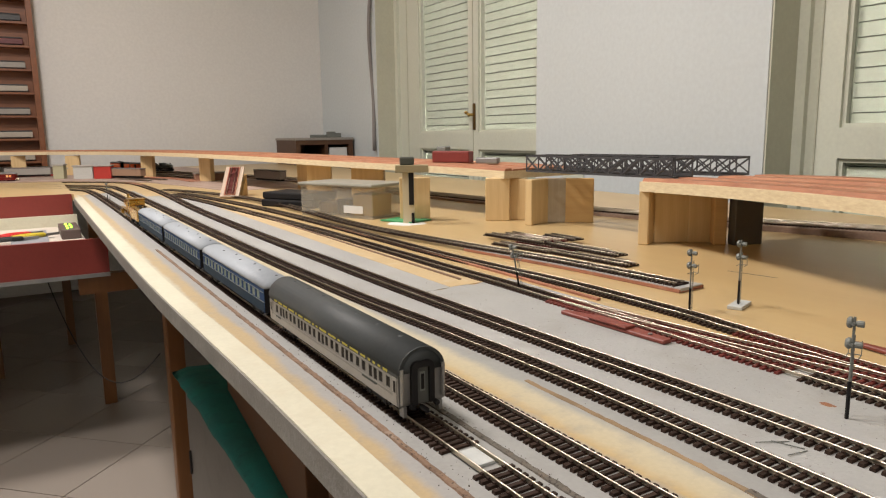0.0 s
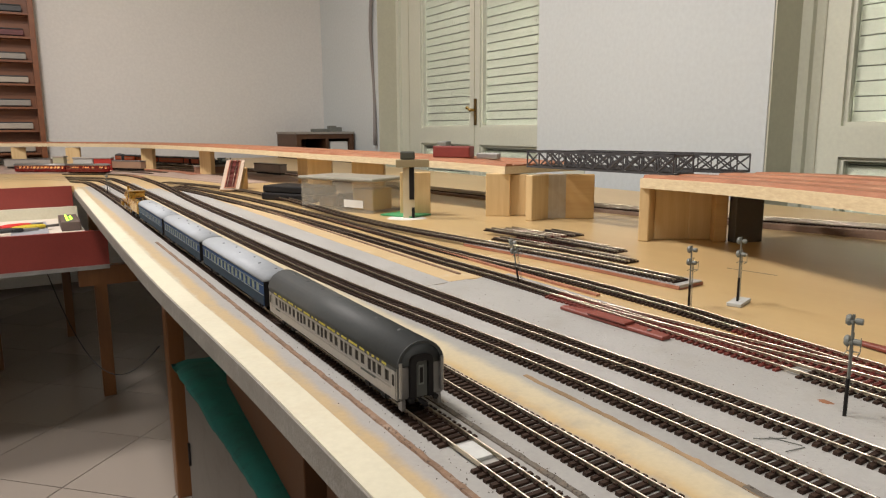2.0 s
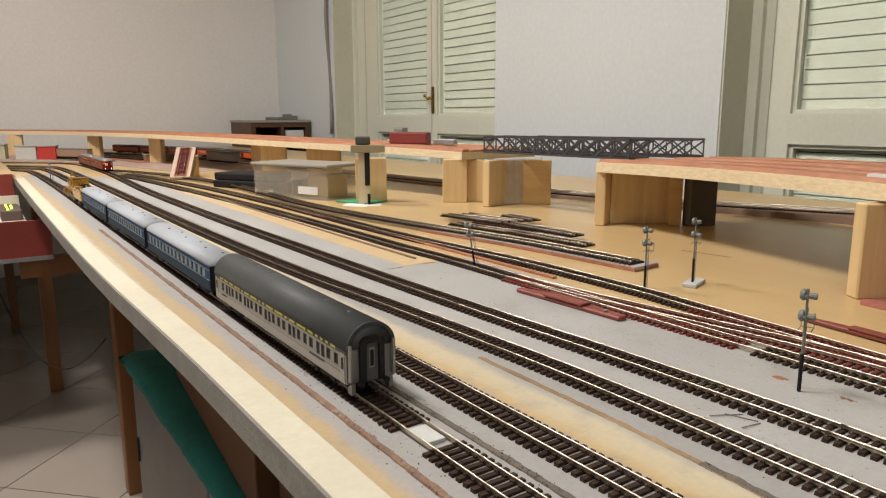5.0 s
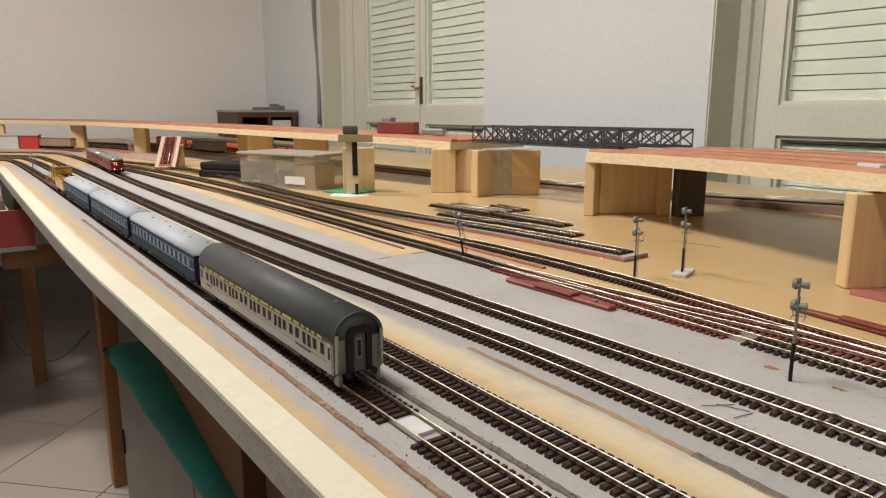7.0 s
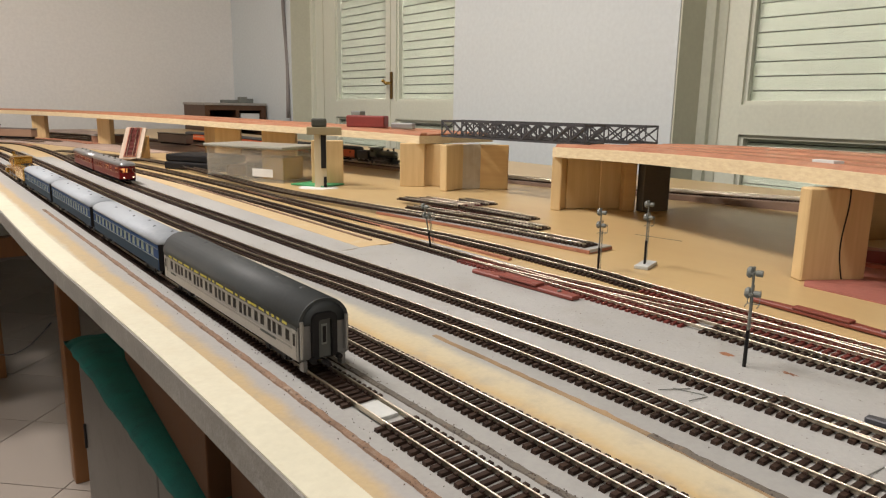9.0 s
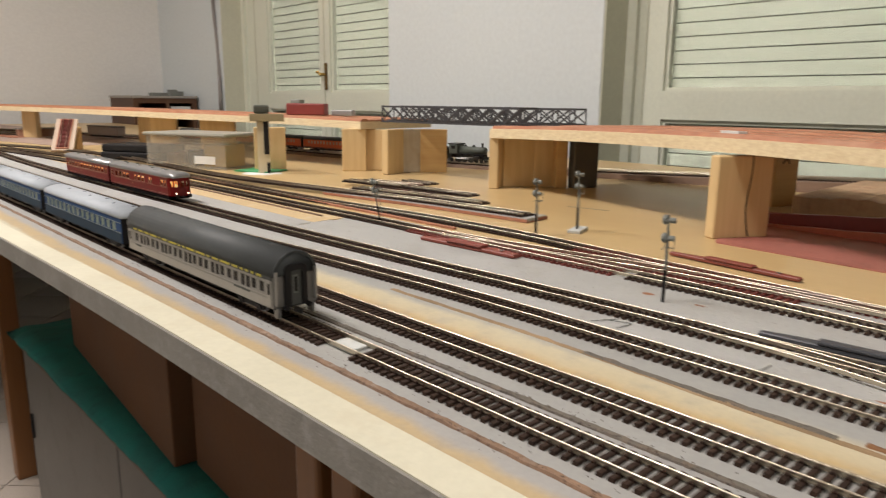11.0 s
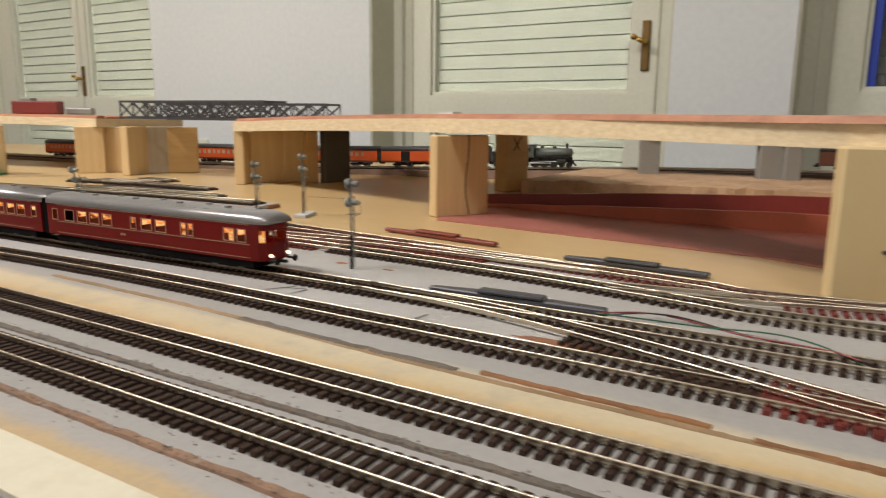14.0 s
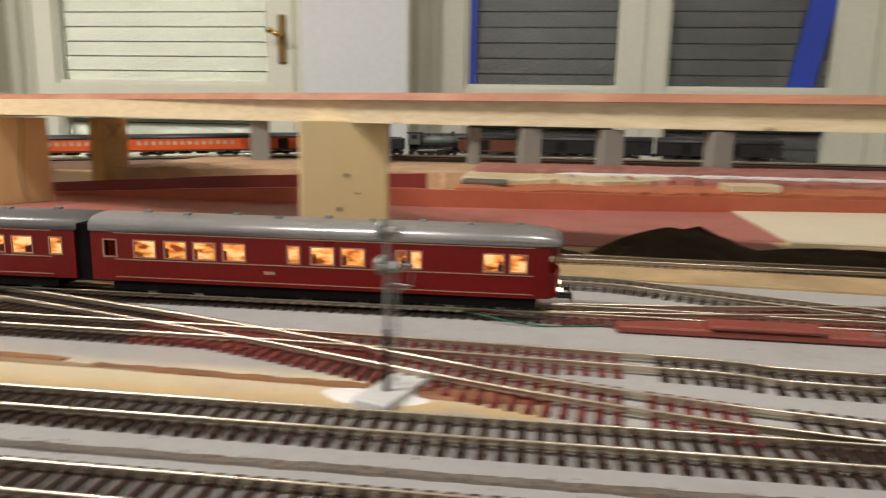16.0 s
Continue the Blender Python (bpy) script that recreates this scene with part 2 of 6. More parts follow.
# dark grey for the shaded deck plank and for a terrain lump
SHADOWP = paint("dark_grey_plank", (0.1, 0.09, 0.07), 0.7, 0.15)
MAROON = paint("maroon_ground_paint", (0.36, 0.13, 0.1), 0.55, 0.15, 9, 200, bumpy=0.4, dirt=(0.2, 0.07, 0.05))
REDRAMP = paint("brick_red_painted_board", (0.38, 0.095, 0.046), 0.55, 0.2, 8, 150, bumpy=0.3, dirt=(0.3, 0.08, 0.05))
DKRED = paint("dark_red_painted_board", (0.2, 0.03, 0.022), 0.45, 0.15, 5, 150)
CORKRED = paint("red_brown_roadbed", (0.34, 0.14, 0.08), 0.8, 0.25, 20, 500, bumpy=0.7, dirt=(0.45, 0.27, 0.17))
SLEEP = piece_paint("dark_brown_sleeper_plastic", (0.032, 0.018, 0.012), 0.3, 0.7)
REDSL = piece_paint("maroon_sleeper_plastic", (0.125, 0.028, 0.022), 0.3, 0.5)
RAIL = paint("nickel_silver_rail", (0.58, 0.52, 0.41), 0.31, 0.12, 9, 60, 1.0, 0.0)
BLACK = paint("matt_black_plastic", (0.014, 0.013, 0.013), 0.6, 0.2, 30, 300, spec=0.2)
STEEL = paint("grey_metal", (0.32, 0.32, 0.31), 0.4, 0.15, 30, 300, 0.7)
SIGGREY = paint("signal_grey_green", (0.2, 0.21, 0.19), 0.5, 0.15, 60, 400, 0.3)


def band_paint(name):
    """The painted front of the table: cream, filler and grey run into one another in bands along the edge."""
    mat, nt, bsdf = material(name, 0.42)
    v = coords(nt)
    sep = nt.nodes.new("ShaderNodeSeparateXYZ")
    nt.links.new(v, sep.inputs[0])
    wob = nt.nodes.new("ShaderNodeMath")
    wob.operation = "MULTIPLY_ADD"
    nt.links.new(noise_at(nt, v, 22, 6, 0.65), wob.inputs[0])
    wob.inputs[1].default_value = 0.018
    nt.links.new(sep.outputs["X"], wob.inputs[2])
    mr = nt.nodes.new("ShaderNodeMapRange")
    for key, val in (("From Min", 0.149), ("From Max", 0.349), ("To Min", 0.0), ("To Max", 1.0)):
        mr.inputs[key].default_value = val
    nt.links.new(wob.outputs[0], mr.inputs["Value"])
    cream, tan, lilac, grey, yel = (0.58, 0.54, 0.41), (0.52, 0.4, 0.23), (0.4, 0.39, 0.375), (0.37, 0.37, 0.355), (0.59, 0.505, 0.33)
    col = ramp(nt, mr.outputs["Result"], [(0.075, cream), (0.10, tan), (0.15, tan), (0.19, lilac), (0.25, grey), (0.71, grey), (0.745, (0.56, 0.41, 0.2)), (0.79, yel), (0.86, (0.6, 0.535, 0.38)), (0.91, grey)])
    n2, n3 = noise_at(nt, v, 260, 4), noise_at(nt, v, 35, 8, 0.7)
    col = mix(nt, ramp(nt, n3, [(0.5, (0, 0, 0)), (0.75, (0.5, 0.5, 0.5))]), col, (0.3, 0.29, 0.27))
    col = mix(nt, 0.25, col, ramp(nt, n2, [(0.35, (0.25, 0.24, 0.22)), (0.65, (0.5, 0.48, 0.44))]), "MULTIPLY")
    nt.links.new(col, bsdf.inputs["Base Color"])
    bump(nt, bsdf, n2, 0.3, 0.0006)
    return mat


BANDS = band_paint("weathered_paint_bands")

# ---------- the room ----------
XW, XG = 1.95, 2.13      # window wall face, window plane
YE, ZC = 5.03, 3.05      # end wall, ceiling
XL, YS = -2.6, -2.6      # wall behind, near wall


def setting(name, bm, mat, label, category):
    return solid(name, bm, mat, label, category, kind="structure")


NICHES = [(2.50, 4.10), (0.407, 1.386), (-1.22, 0.115)]
bm = bmesh.new()
edges = [YE] + [v for lo, hi in NICHES for v in (hi, lo)] + [YS]
for hi, lo in zip(edges[::2], edges[1::2]):
    box(bm, XW, XG + 0.16, lo, hi, 0, ZC)
for lo, hi in NICHES:
    box(bm, XW, XG + 0.16, lo, hi, 2.45, ZC)
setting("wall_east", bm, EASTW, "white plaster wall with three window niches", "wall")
bm = bmesh.new()
box(bm, XL - 0.2, XG + 0.16, YE, YE + 0.2, 0, ZC)
setting("wall_north", bm, WALL, "plain white plaster end wall", "wall")
bm = bmesh.new()
box(bm, XL - 0.2, XL, YS, YE, 0, ZC)
setting("wall_west", bm, WALL, "plain white plaster wall", "wall")
bm = bmesh.new()
box(bm, XL - 0.2, XG + 0.16, YS - 0.2, YS, 0, ZC)
setting("wall_south", bm, WALL, "plain white plaster wall", "wall")
bm = bmesh.new()
box(bm, XL - 0.2, XG + 0.16, YS - 0.2, YE + 0.2, ZC, ZC + 0.1)
setting("ceiling", bm, CEIL, "plain white ceiling", "ceiling")
bm = bmesh.new()
box(bm, XL - 0.2, XG + 0.16, YS - 0.2, YE + 0.2, -0.12, -0.004)
floor = setting("floor", bm, GROUT, "polished grey-brown stone tile floor", "floor")

LAMPMAT = glow("lamp_opal", (1.0, 0.87, 0.7), 2.5)
# assumed housings for the unseen lights, extra ones included
for lx, ly, lz, power, size in LAMPS:
    cl = thing("assumed_ceiling_lamp", pose(lx, ly, ZC), "round opal ceiling lamp out of view, assumed, lit", "lamp")
    bm = bmesh.new()
    lathe(bm, [(size * 0.27, -0.055), (size * 0.28, -0.03), (size * 0.28, 0)], 32)
    part("housing", bm, FRAME, cl, "white metal housing")
    bm = bmesh.new()
    lathe(bm, [(size * 0.24, -0.062), (size * 0.265, -0.056)], 32)
    part("diffuser", bm, LAMPMAT, cl, "lit opal glass")

PANEGL = glass("window_glass", (0.93, 0.96, 0.93), 0.02, 1.2)
DARKSLAT = paint("dark_grey_slats", (0.055, 0.055, 0.055), 0.4, 0.2, 6, 90)
BLUE = paint("bright_blue_tape", (0.02, 0.06, 0.45), 0.5, 0.1)
BRASS = paint("brass_fitting", (0.55, 0.36, 0.1), 0.25, 0.1, 20, 200, 1.0)
BRASSD = paint("bronze_plate", (0.2, 0.13, 0.05), 0.35, 0.1, 20, 200, 1.0)


def window(index, lo, hi, panes, handle, dark=False):
    """A tall glazed balcony door in a niche: frame, upper and lower panes, closed roller blind behind."""
    w = tagged(new("window_%d" % index), ("tall window with greenish-white frame and dark glass edged in blue" if dark
               else "tall window with greenish-white frame and closed pale green blind"), "window", kind="structure")
    z0, z1, z2, z3 = 0.20, 0.875, 0.967, 2.30
    bm = bmesh.new()
    x0, x1 = XG - 0.03, XG + 0.03
    ys = [lo] + [v for p in panes for v in p] + [hi]
    for a, b in zip(ys[::2], ys[1::2]):
        box(bm, x0, x1, a, b, 0, 2.45)
    for a, b in panes:
        for p, q in ((0, z0), (z1, z2), (z3, 2.45)):
            box(bm, x0, x1, a, b, p, q)
        for s, e in ((z0, z1), (z2, z3)):       # glazing beads
            for r in ((a, a + 0.012, s, e), (b - 0.012, b, s, e), (a + 0.012, b - 0.012, s, s + 0.012), (a + 0.012, b - 0.012, e - 0.012, e)):
                box(bm, x0 + 0.012, x1 - 0.012, *r)
    part("window_frame", bm, FRAME, w)
    bm = bmesh.new()
    for a, b in zip(ys[::2], ys[1::2]):
        if b - a > 0.09:
            box(bm, x0 - 0.004, x0 - 0.001, (a + b) / 2 - 0.002, (a + b) / 2 + 0.002, 0.02, 2.4)
    if len(bm.verts):
        part("sash_joint", bm, JAMB, w)
    else:
        bm.free()
    for y, s in ((lo, 1), (hi, -1)):
        bm = bmesh.new()
        box(bm, XW + 0.004, x0, min(y, y + s * 0.006), max(y, y + s * 0.006), 0, 2.45)
        part("jamb", bm, JAMB, w, "dull green painted jamb")
        bm = bmesh.new()
        box(bm, x0 - 0.02, x0, min(y + s * 0.006, y + s * 0.04), max(y + s * 0.006, y + s * 0.04), 0, 2.45)
        part("trim", bm, FRAME, w)
    slat_me = {}
    for a, b in panes:
        for s, e in ((z0, z1), (z2, z3)):
            bm = bmesh.new()
            box(bm, XG - 0.002, XG + 0.002, a + 0.012, b - 0.012, s + 0.012, e - 0.012)
            part("pane", bm, PANEGL, w).visible_shadow = False
            z = s
            key = round(b - a, 4)
            if key not in slat_me:
                bm2 = rbox(0, 0.012, -0.01, b - a + 0.01, 0.0, 0.0416 if dark else (0.0396 if index == 1 else 0.0410), 0.0012, 1)
                slat_me[key] = link_mesh("slat", bm2, DARKSLAT if dark else BLIND)
            while z < e:
                ob = new("slat", slat_me[key])
                ob.parent = w
                ob.location = (XG + 0.008, a, z)
                z += 0.0435
    bm = bmesh.new()
    box(bm, XG + 0.04, XG + 0.044, lo, hi, 0, 2.45)
    part("blind_backing", bm, SLOT, w)
    if dark:
        for (a, b), at in zip(panes, ("lo", "hi")):
            bm = bmesh.new()
            if at == "hi":
                prism(bm, [(b - 0.032, -0.001), (b, -0.001), (b, 0.001), (b - 0.03, 0.001)], z2 + 0.012, z3)
            else:
                prism(bm, [(a, -0.001), (a + 0.07, -0.001), (a + 0.07, 0.001), (a, 0.001)], z2 + 0.012, z2 + 0.3)
                for v in bm.verts:
                    if v.co.z < z2 + 0.1:
                        v.co.x += 0.05
            for v in bm.verts:
                v.co = Vector((XG - 0.006 + v.co.y, v.co.x, v.co.z))
            part("tape", bm, BLUE, w, "bright blue tape strip")
    if handle is not None:
        hy, hz = handle
        h = new("handle", link_mesh("handle", rbox(x0 - 0.008, x0, hy - 0.012, hy + 0.012, hz - 0.07, hz + 0.07, 0.004), BRASSD))
        h.parent = w
        h["label"] = "bronze handle plate"
        bm = bmesh.new()
        tube(bm, (x0 - 0.005, hy, hz + 0.01), (x0 - 0.04, hy, hz + 0.01), 0.008)
        tube(bm, (x0 - 0.038, hy - 0.006, hz + 0.006), (x0 - 0.038, hy + 0.022, hz + 0.02), 0.008, 0.006)
        lathe(bm, [(0.004, -0.008), (0.009, -0.004), (0.009, 0.004), (0.004, 0.008)], 12, (x0 - 0.038, hy + 0.026, hz + 0.022))
        part("lever", bm, BRASS, h, "polished brass lever", True)


window(1, 2.50, 4.10, [(2.60, 3.18), (3.275, 3.82)], (3.215, 1.05))
window(2, 0.407, 1.386, [(0.555, 1.243)], (0.515, 1.10))
window(3, -1.22, 0.115, [(-1.04, -0.585), (-0.467, -0.025)], None, True)

for px, py, pz, sx, label in ((XW, 2.25, 0.70, 0.13, "white plastic double socket plate on the wall"),):
    bm = rbox(px - 0.008, px, py - sx / 2, py + sx / 2, pz, pz + 0.1, 0.003)
    sp = solid("wall_socket", bm, FRAME, label, "socket")

# a cable hangs down the wall beside the first window
bm = bmesh.new()
cab = [Vector((XW - 0.012 - 0.01 * math.sin(i * 0.6), 4.135 + 0.022 * math.sin(i * 0.42 + 1), 2.7 - i * 0.08)) for i in range(24)]
pipe(bm, cab, 0.011, 8)
solid("hanging_cable", bm, paint("grey_cable_sheath", (0.22, 0.2, 0.19), 0.5), "grey sheathed cable hanging down the wall", "cable", smooth=True)

# ---------- the layout table ----------
TX0, TX1 = 0.142, 1.62


def zt(x):
    """Height of the table top: it falls a little towards its front edge."""
    return TOP - 0.009 * min(1.0, max(0.0, (0.46 - x) / 0.27))


table = thing("layout_table", pose(0, 0, 0), "large wooden model railway table painted grey along the front tracks", "table")
XS = [TX0, 0.19, 0.24, 0.29, 0.34, 0.39, 0.46, 1.0, TX1]


def sheet(bm, xs, ya, yb, lift, depth):
    """A strip of the sloping top between xs, from ya to yb (functions or numbers)."""
    fa = ya if callable(ya) else (lambda x: ya)
    fb = yb if callable(yb) else (lambda x: yb)
    rows = []
    for x in xs:
        z = zt(x) + lift
        rows.append([bm.verts.new(p) for p in ((x, fa(x), z - depth), (x, fa(x), z), (x, fb(x), z), (x, fb(x), z - depth))])
    for a, b in zip(rows, rows[1:]):
        for i in range(4):
            bm.faces.new((a[i], b[i], b[(i + 1) % 4], a[(i + 1) % 4]))
    bm.faces.new(rows[0])
    bm.faces.new(rows[-1][::-1])
    bmesh.ops.recalc_face_normals(bm, faces=bm.faces[:])


bm = bmesh.new()
sheet(bm, XS, -1.6, 4.9, 0, 0.02)
part("tabletop", bm, PLY, table)
bm = bmesh.new()
box(bm, -2.3, TX0, 2.90, 4.9, TOP - 0.026, TOP - 0.004)
part("table_wing", bm, PLY, table)


def strip(name, mat, path, w, lift, label="", thick=0.004):
    """A painted or glued strip along a plan path."""
    pts = [Vector((p.x, p.y, zt(p.x))) for p in spline(path, 0.03)]
    bm = bmesh.new()
    sweep(bm, pts, [(-w / 2, lift), (w / 2, lift), (w / 2, lift - thick), (-w / 2, lift - thick)])
    bmesh.ops.recalc_face_normals(bm, faces=bm.faces[:])
    return part(name, bm, mat, table, label)


def crumbly(name, mat, path, w, lift, label=""):
    """A broken cork edge: a low ridge whose sides and top wander."""
    pts = [Vector((p.x, p.y, zt(p.x))) for p in spline(path, 0.0035)]
    bm = bmesh.new()
    rings = []
    for i, (p, s) in enumerate(zip(pts, sides(pts))):
        g = lambda k: noise.noise((p.y * 90, k * 7.3, p.x * 50)) + 0.6 * noise.noise((p.y * 320, k * 3.1, 1.0))
        a, b, h1, h2 = -w / 2 + w * 0.13 * g(1), w / 2 + w * 0.13 * g(2), lift * (0.8 + 0.3 * g(3)), lift * (0.8 + 0.3 * g(4))
        rings.append([bm.verts.new(p + s * u + Z3 * z) for u, z in ((a, -0.001), (a * 0.7, max(h1, 0.0004)), (b * 0.6, max(h2, 0.0004)), (b, -0.001))])
    for a, b in zip(rings, rings[1:]):
        for i in range(4):
            bm.faces.new((a[i], b[i], b[(i + 1) % 4], a[(i + 1) % 4]))
    bm.faces.new(rings[0])
    bm.faces.new(rings[-1][::-1])
    bmesh.ops.recalc_face_normals(bm, faces=bm.faces[:])
    return part(name, bm, mat, table, label)


Z3 = Vector((0, 0, 1))


def ragged(x0, x1, y0, y1, lift, name, mat, amp=0.01, label=""):
    """A painted patch with an uneven far end."""
    bm = bmesh.new()
    k = max(3, int((x1 - x0) / 0.012))
    xs = [x0 + (x1 - x0) * i / k for i in range(k + 1)]
    sheet(bm, xs, y0, lambda x: y1 + amp * noise.noise((x * 40, y1, 0)) * 2, lift, 0.003)
    return part(name, bm, mat, table, label)


CORKB = paint("smooth_brown_cork", (0.25, 0.17, 0.09), 0.8, 0.35, 18, 500, bumpy=0.4, dirt=(0.33, 0.26, 0.17))
# front edge board, its tape, and the paint and filler bands behind it
EDGE = [(0.138, -1.6), (0.138, -0.4), (0.138, 0.45), (0.134, 0.72), (0.128, 0.95), (0.1255, 1.2), (0.127, 1.7), (0.132, 2.4), (0.136, 2.86)]


def edge_path(dx, ya, yb):
    pts = [p for p in spline(EDGE, 0.05) if ya - 0.03 <= p.y <= yb + 0.03]
    return [(p.x + dx, p.y) for p in pts[::2]]


strip("front_edge", CREAM, edge_path(0.0135, -1.6, 2.86), 0.025, 0.0015, "cream painted edge board", 0.0235)
strip("edge_tape", FELT, edge_path(0.0, -1.6, 2.86), 0.0018, 0.0005, "worn grey tape on the edge", 0.0215)
ragged(0.150, 0.345, -1.6, 2.9, 0.0009, "paint_band", BANDS, 0.01, "cream, tan and grey paint bands")
crumbly("cork_edge", CORK, [(0.188, -0.6), (0.188, 0.5), (0.187, 1.4)], 0.006, 0.0030, "crumbly brown cork edge")
crumbly("cork_edge", DGREY, [(0.2405, -0.6), (0.2405, -0.3), (0.239, 0.25), (0.238, 0.6), (0.237, 1.4)], 0.006, 0.0024, "grey-painted cork edge")
crumbly("cork_edge", CORKB, [(0.326, 0.47), (0.323, 0.3), (0.3135, 0.15), (0.31, 0.0), (0.304, -0.26)], 0.0062, 0.0017, "brown cork strip")
crumbly("cork_edge", paint("orange_brown_cork", (0.21, 0.1, 0.04), 0.85, 0.4, 30, 500, bumpy=0.6, dirt=(0.12, 0.06, 0.03)), [(0.3185, 0.09), (0.314, -0.02)], 0.0060, 0.0022, "orange-brown cork strip")
crumbly("cork_edge", paint("orange_brown_cork", (0.21, 0.1, 0.04), 0.85, 0.4, 30, 500, bumpy=0.6, dirt=(0.12, 0.06, 0.03)), [(0.310, -0.035), (0.306, -0.14), (0.303, -0.25)], 0.0066, 0.0024, "orange-brown cork strip")
crumbly("cork_edge", DGREY, [(0.3215, 0.26), (0.317, 0.17), (0.3155, 0.10)], 0.008, 0.0019, "grey-brown cork strip")
ragged(0.345, 0.385, -1.6, 2.6, 0.0008, "grey_paint", GREY)
ragged(0.385, 0.545, -0.52, 0.79, 0.0008, "grey_paint", GREY)
ragged(0.385, 0.45, 0.79, 2.4, 0.0008, "grey_paint", GREY)
ragged(0.45, 0.505, 0.79, 1.9, 0.0010, "bare_wood_band", TAN)
strip("cork_edge", CORK, [(0.482, 1.9), (0.484, 0.8)], 0.004, 0.0028, "brown cork strip")
strip("cork_edge", CORKRED, [(0.55, 1.5), (0.556, 0.95), (0.558, 0.62)], 0.006, 0.0028, "red-brown cork strip")
strip("roadbed", GREY, [(0.64, 1.02), (0.672, 0.8), (0.688, 0.60)], 0.045, 0.006, "grey-painted siding roadbed")
strip("roadbed", CORKRED, [(0.64, 1.02), (0.672, 0.8), (0.688, 0.598)], 0.049, 0.0045, "red-brown roadbed edge")
strip("roadbed", paint("mossy_tan_ground", (0.36, 0.26, 0.13), 0.9, 0.35, 18, 300, bumpy=0.9, dirt=(0.5, 0.36, 0.22)), [(0.535, -0.1), (0.53, -0.3), (0.51, -0.55), (0.48, -0.8)], 0.05, 0.0022, "mossy tan scatter between the tracks")

# wooden fascia and under-frame
bm = bmesh.new()
box(bm, 0.33, 0.36, -1.6, 2.86, TOP - 0.085, TOP - 0.022)
part("under_frame", bm, DARKW, table)
for lx, ly, wx, wl in ((0.165, -1.1, 0.036, 0.036), (0.165, 0.3175, 0.027, 0.027), (0.165, 0.3585, 0.027, 0.027), (0.262, 1.888, 0.042, 0.046), (0.17, 2.785, 0.042, 0.04), (0.1, 3.7, 0.036, 0.036)):
    bm = rbox(lx, lx + wx, ly - wl / 2, ly + wl / 2, 0, TOP - 0.024, 0.003)
    part("leg", bm, LEGW, table, "orange varnished wooden leg")
for lx in (-0.2, -1.2):
    part("leg", rbox(lx, lx + 0.05, 3.3, 3.35, 0, TOP - 0.03, 0.003), LEGW, table)
bm = bmesh.new()
box(bm, -2.3, 0.134, 2.886, 2.90, TOP - 0.078, TOP - 0.002)
part("fascia", bm, DKRED, table, "dark red fascia board")
bm = bmesh.new()
box(bm, 0.10, 0.26, 2.32, 2.355, TOP - 0.262, TOP - 0.205)
part("cross_bar", bm, LEGW, table)

# maroon ground paint on the ply
bm = bmesh.new()
sheet(bm, [0.70, 0.73, 0.80, 0.9, 1.02], lambda x: -0.62, lambda x: {0.70: 0.05, 0.73: 0.37, 0.80: 0.40, 0.9: 0.42}.get(x, 0.44), 0.0012, 0.003)
part("painted_patch", bm, MAROON, table, "maroon painted ground patch")
bm = bmesh.new()
prism(bm, [(0.702, -0.44), (0.702, 0.02), (0.668, -0.06), (0.645, -0.16), (0.628, -0.44)], TOP - 0.002, TOP + 0.0012)
part("painted_patch", bm, MAROON, table, "maroon painted ground patch")
ragged(0.283, 0.337, -1.6, -0.235, 0.0014, "grey_paint", GREY, 0.012)
bm = bmesh.new()
prism(bm, [(0.98, -0.47), (0.68, -0.455), (0.68, -0.9), (0.98, -0.9)], TOP - 0.002, TOP + 0.003)
part("painted_patch", bm, paint("cream_card", (0.62, 0.55, 0.4), 0.7, 0.08), table, "bare cream board patch")

# ---------- floor tiles ----------
tile = bmesh.new()
box(tile, -0.163, 0.163, -0.163, 0.163, -0.004, 0.0)
tile_me = link_mesh("tile", tile, FLOORM)
turn = Matrix.Rotation(radians(45), 4, "Z")
for i in range(-9, 16):
    for j in range(-9, 16):
        p = turn @ Vector((i * 0.3295, j * 0.3295, 0))
        if XL < p.x < 0.9 and 0.3 < p.y < 4.8:
            ob = new("tile", tile_me)
            ob.parent = floor
            ob.matrix_basis = Matrix.Translation(p) @ turn

# ---------- tracks ----------
GAUGE, PITCH = 0.0165, 0.0067
RAILP = [(-0.0007, 0.0025), (-0.0003, 0.0032), (-0.0003, 0.0043), (-0.00055, 0.0047), (-0.00052, 0.0052), (-0.0003, 0.0055), (0.0, 0.0056),
         (0.0003, 0.0055), (0.00052, 0.0052), (0.00055, 0.0047), (0.0003, 0.0043), (0.0003, 0.0032), (0.0007, 0.0025)]


def sleeper_mesh(name, mat, length=0.030):
    bm = bmesh.new()
    h = length / 2
    v = box(bm, -h, h, -0.0019, 0.0019, 0.0002, 0.0026)
    for q in v[4:]:
        q.co.x *= 0.985
        q.co.y *= 0.85
    for s in (-1, 1):
        box(bm, s * GAUGE / 2 - 0.0021, s * GAUGE / 2 + 0.0021, -0.0011, 0.0011, 0.0024, 0.0036)
    return link_mesh(name, bm, mat)


SL_DARK, SL_RED = sleeper_mesh("sleeper", SLEEP), sleeper_mesh("sleeper", REDSL)


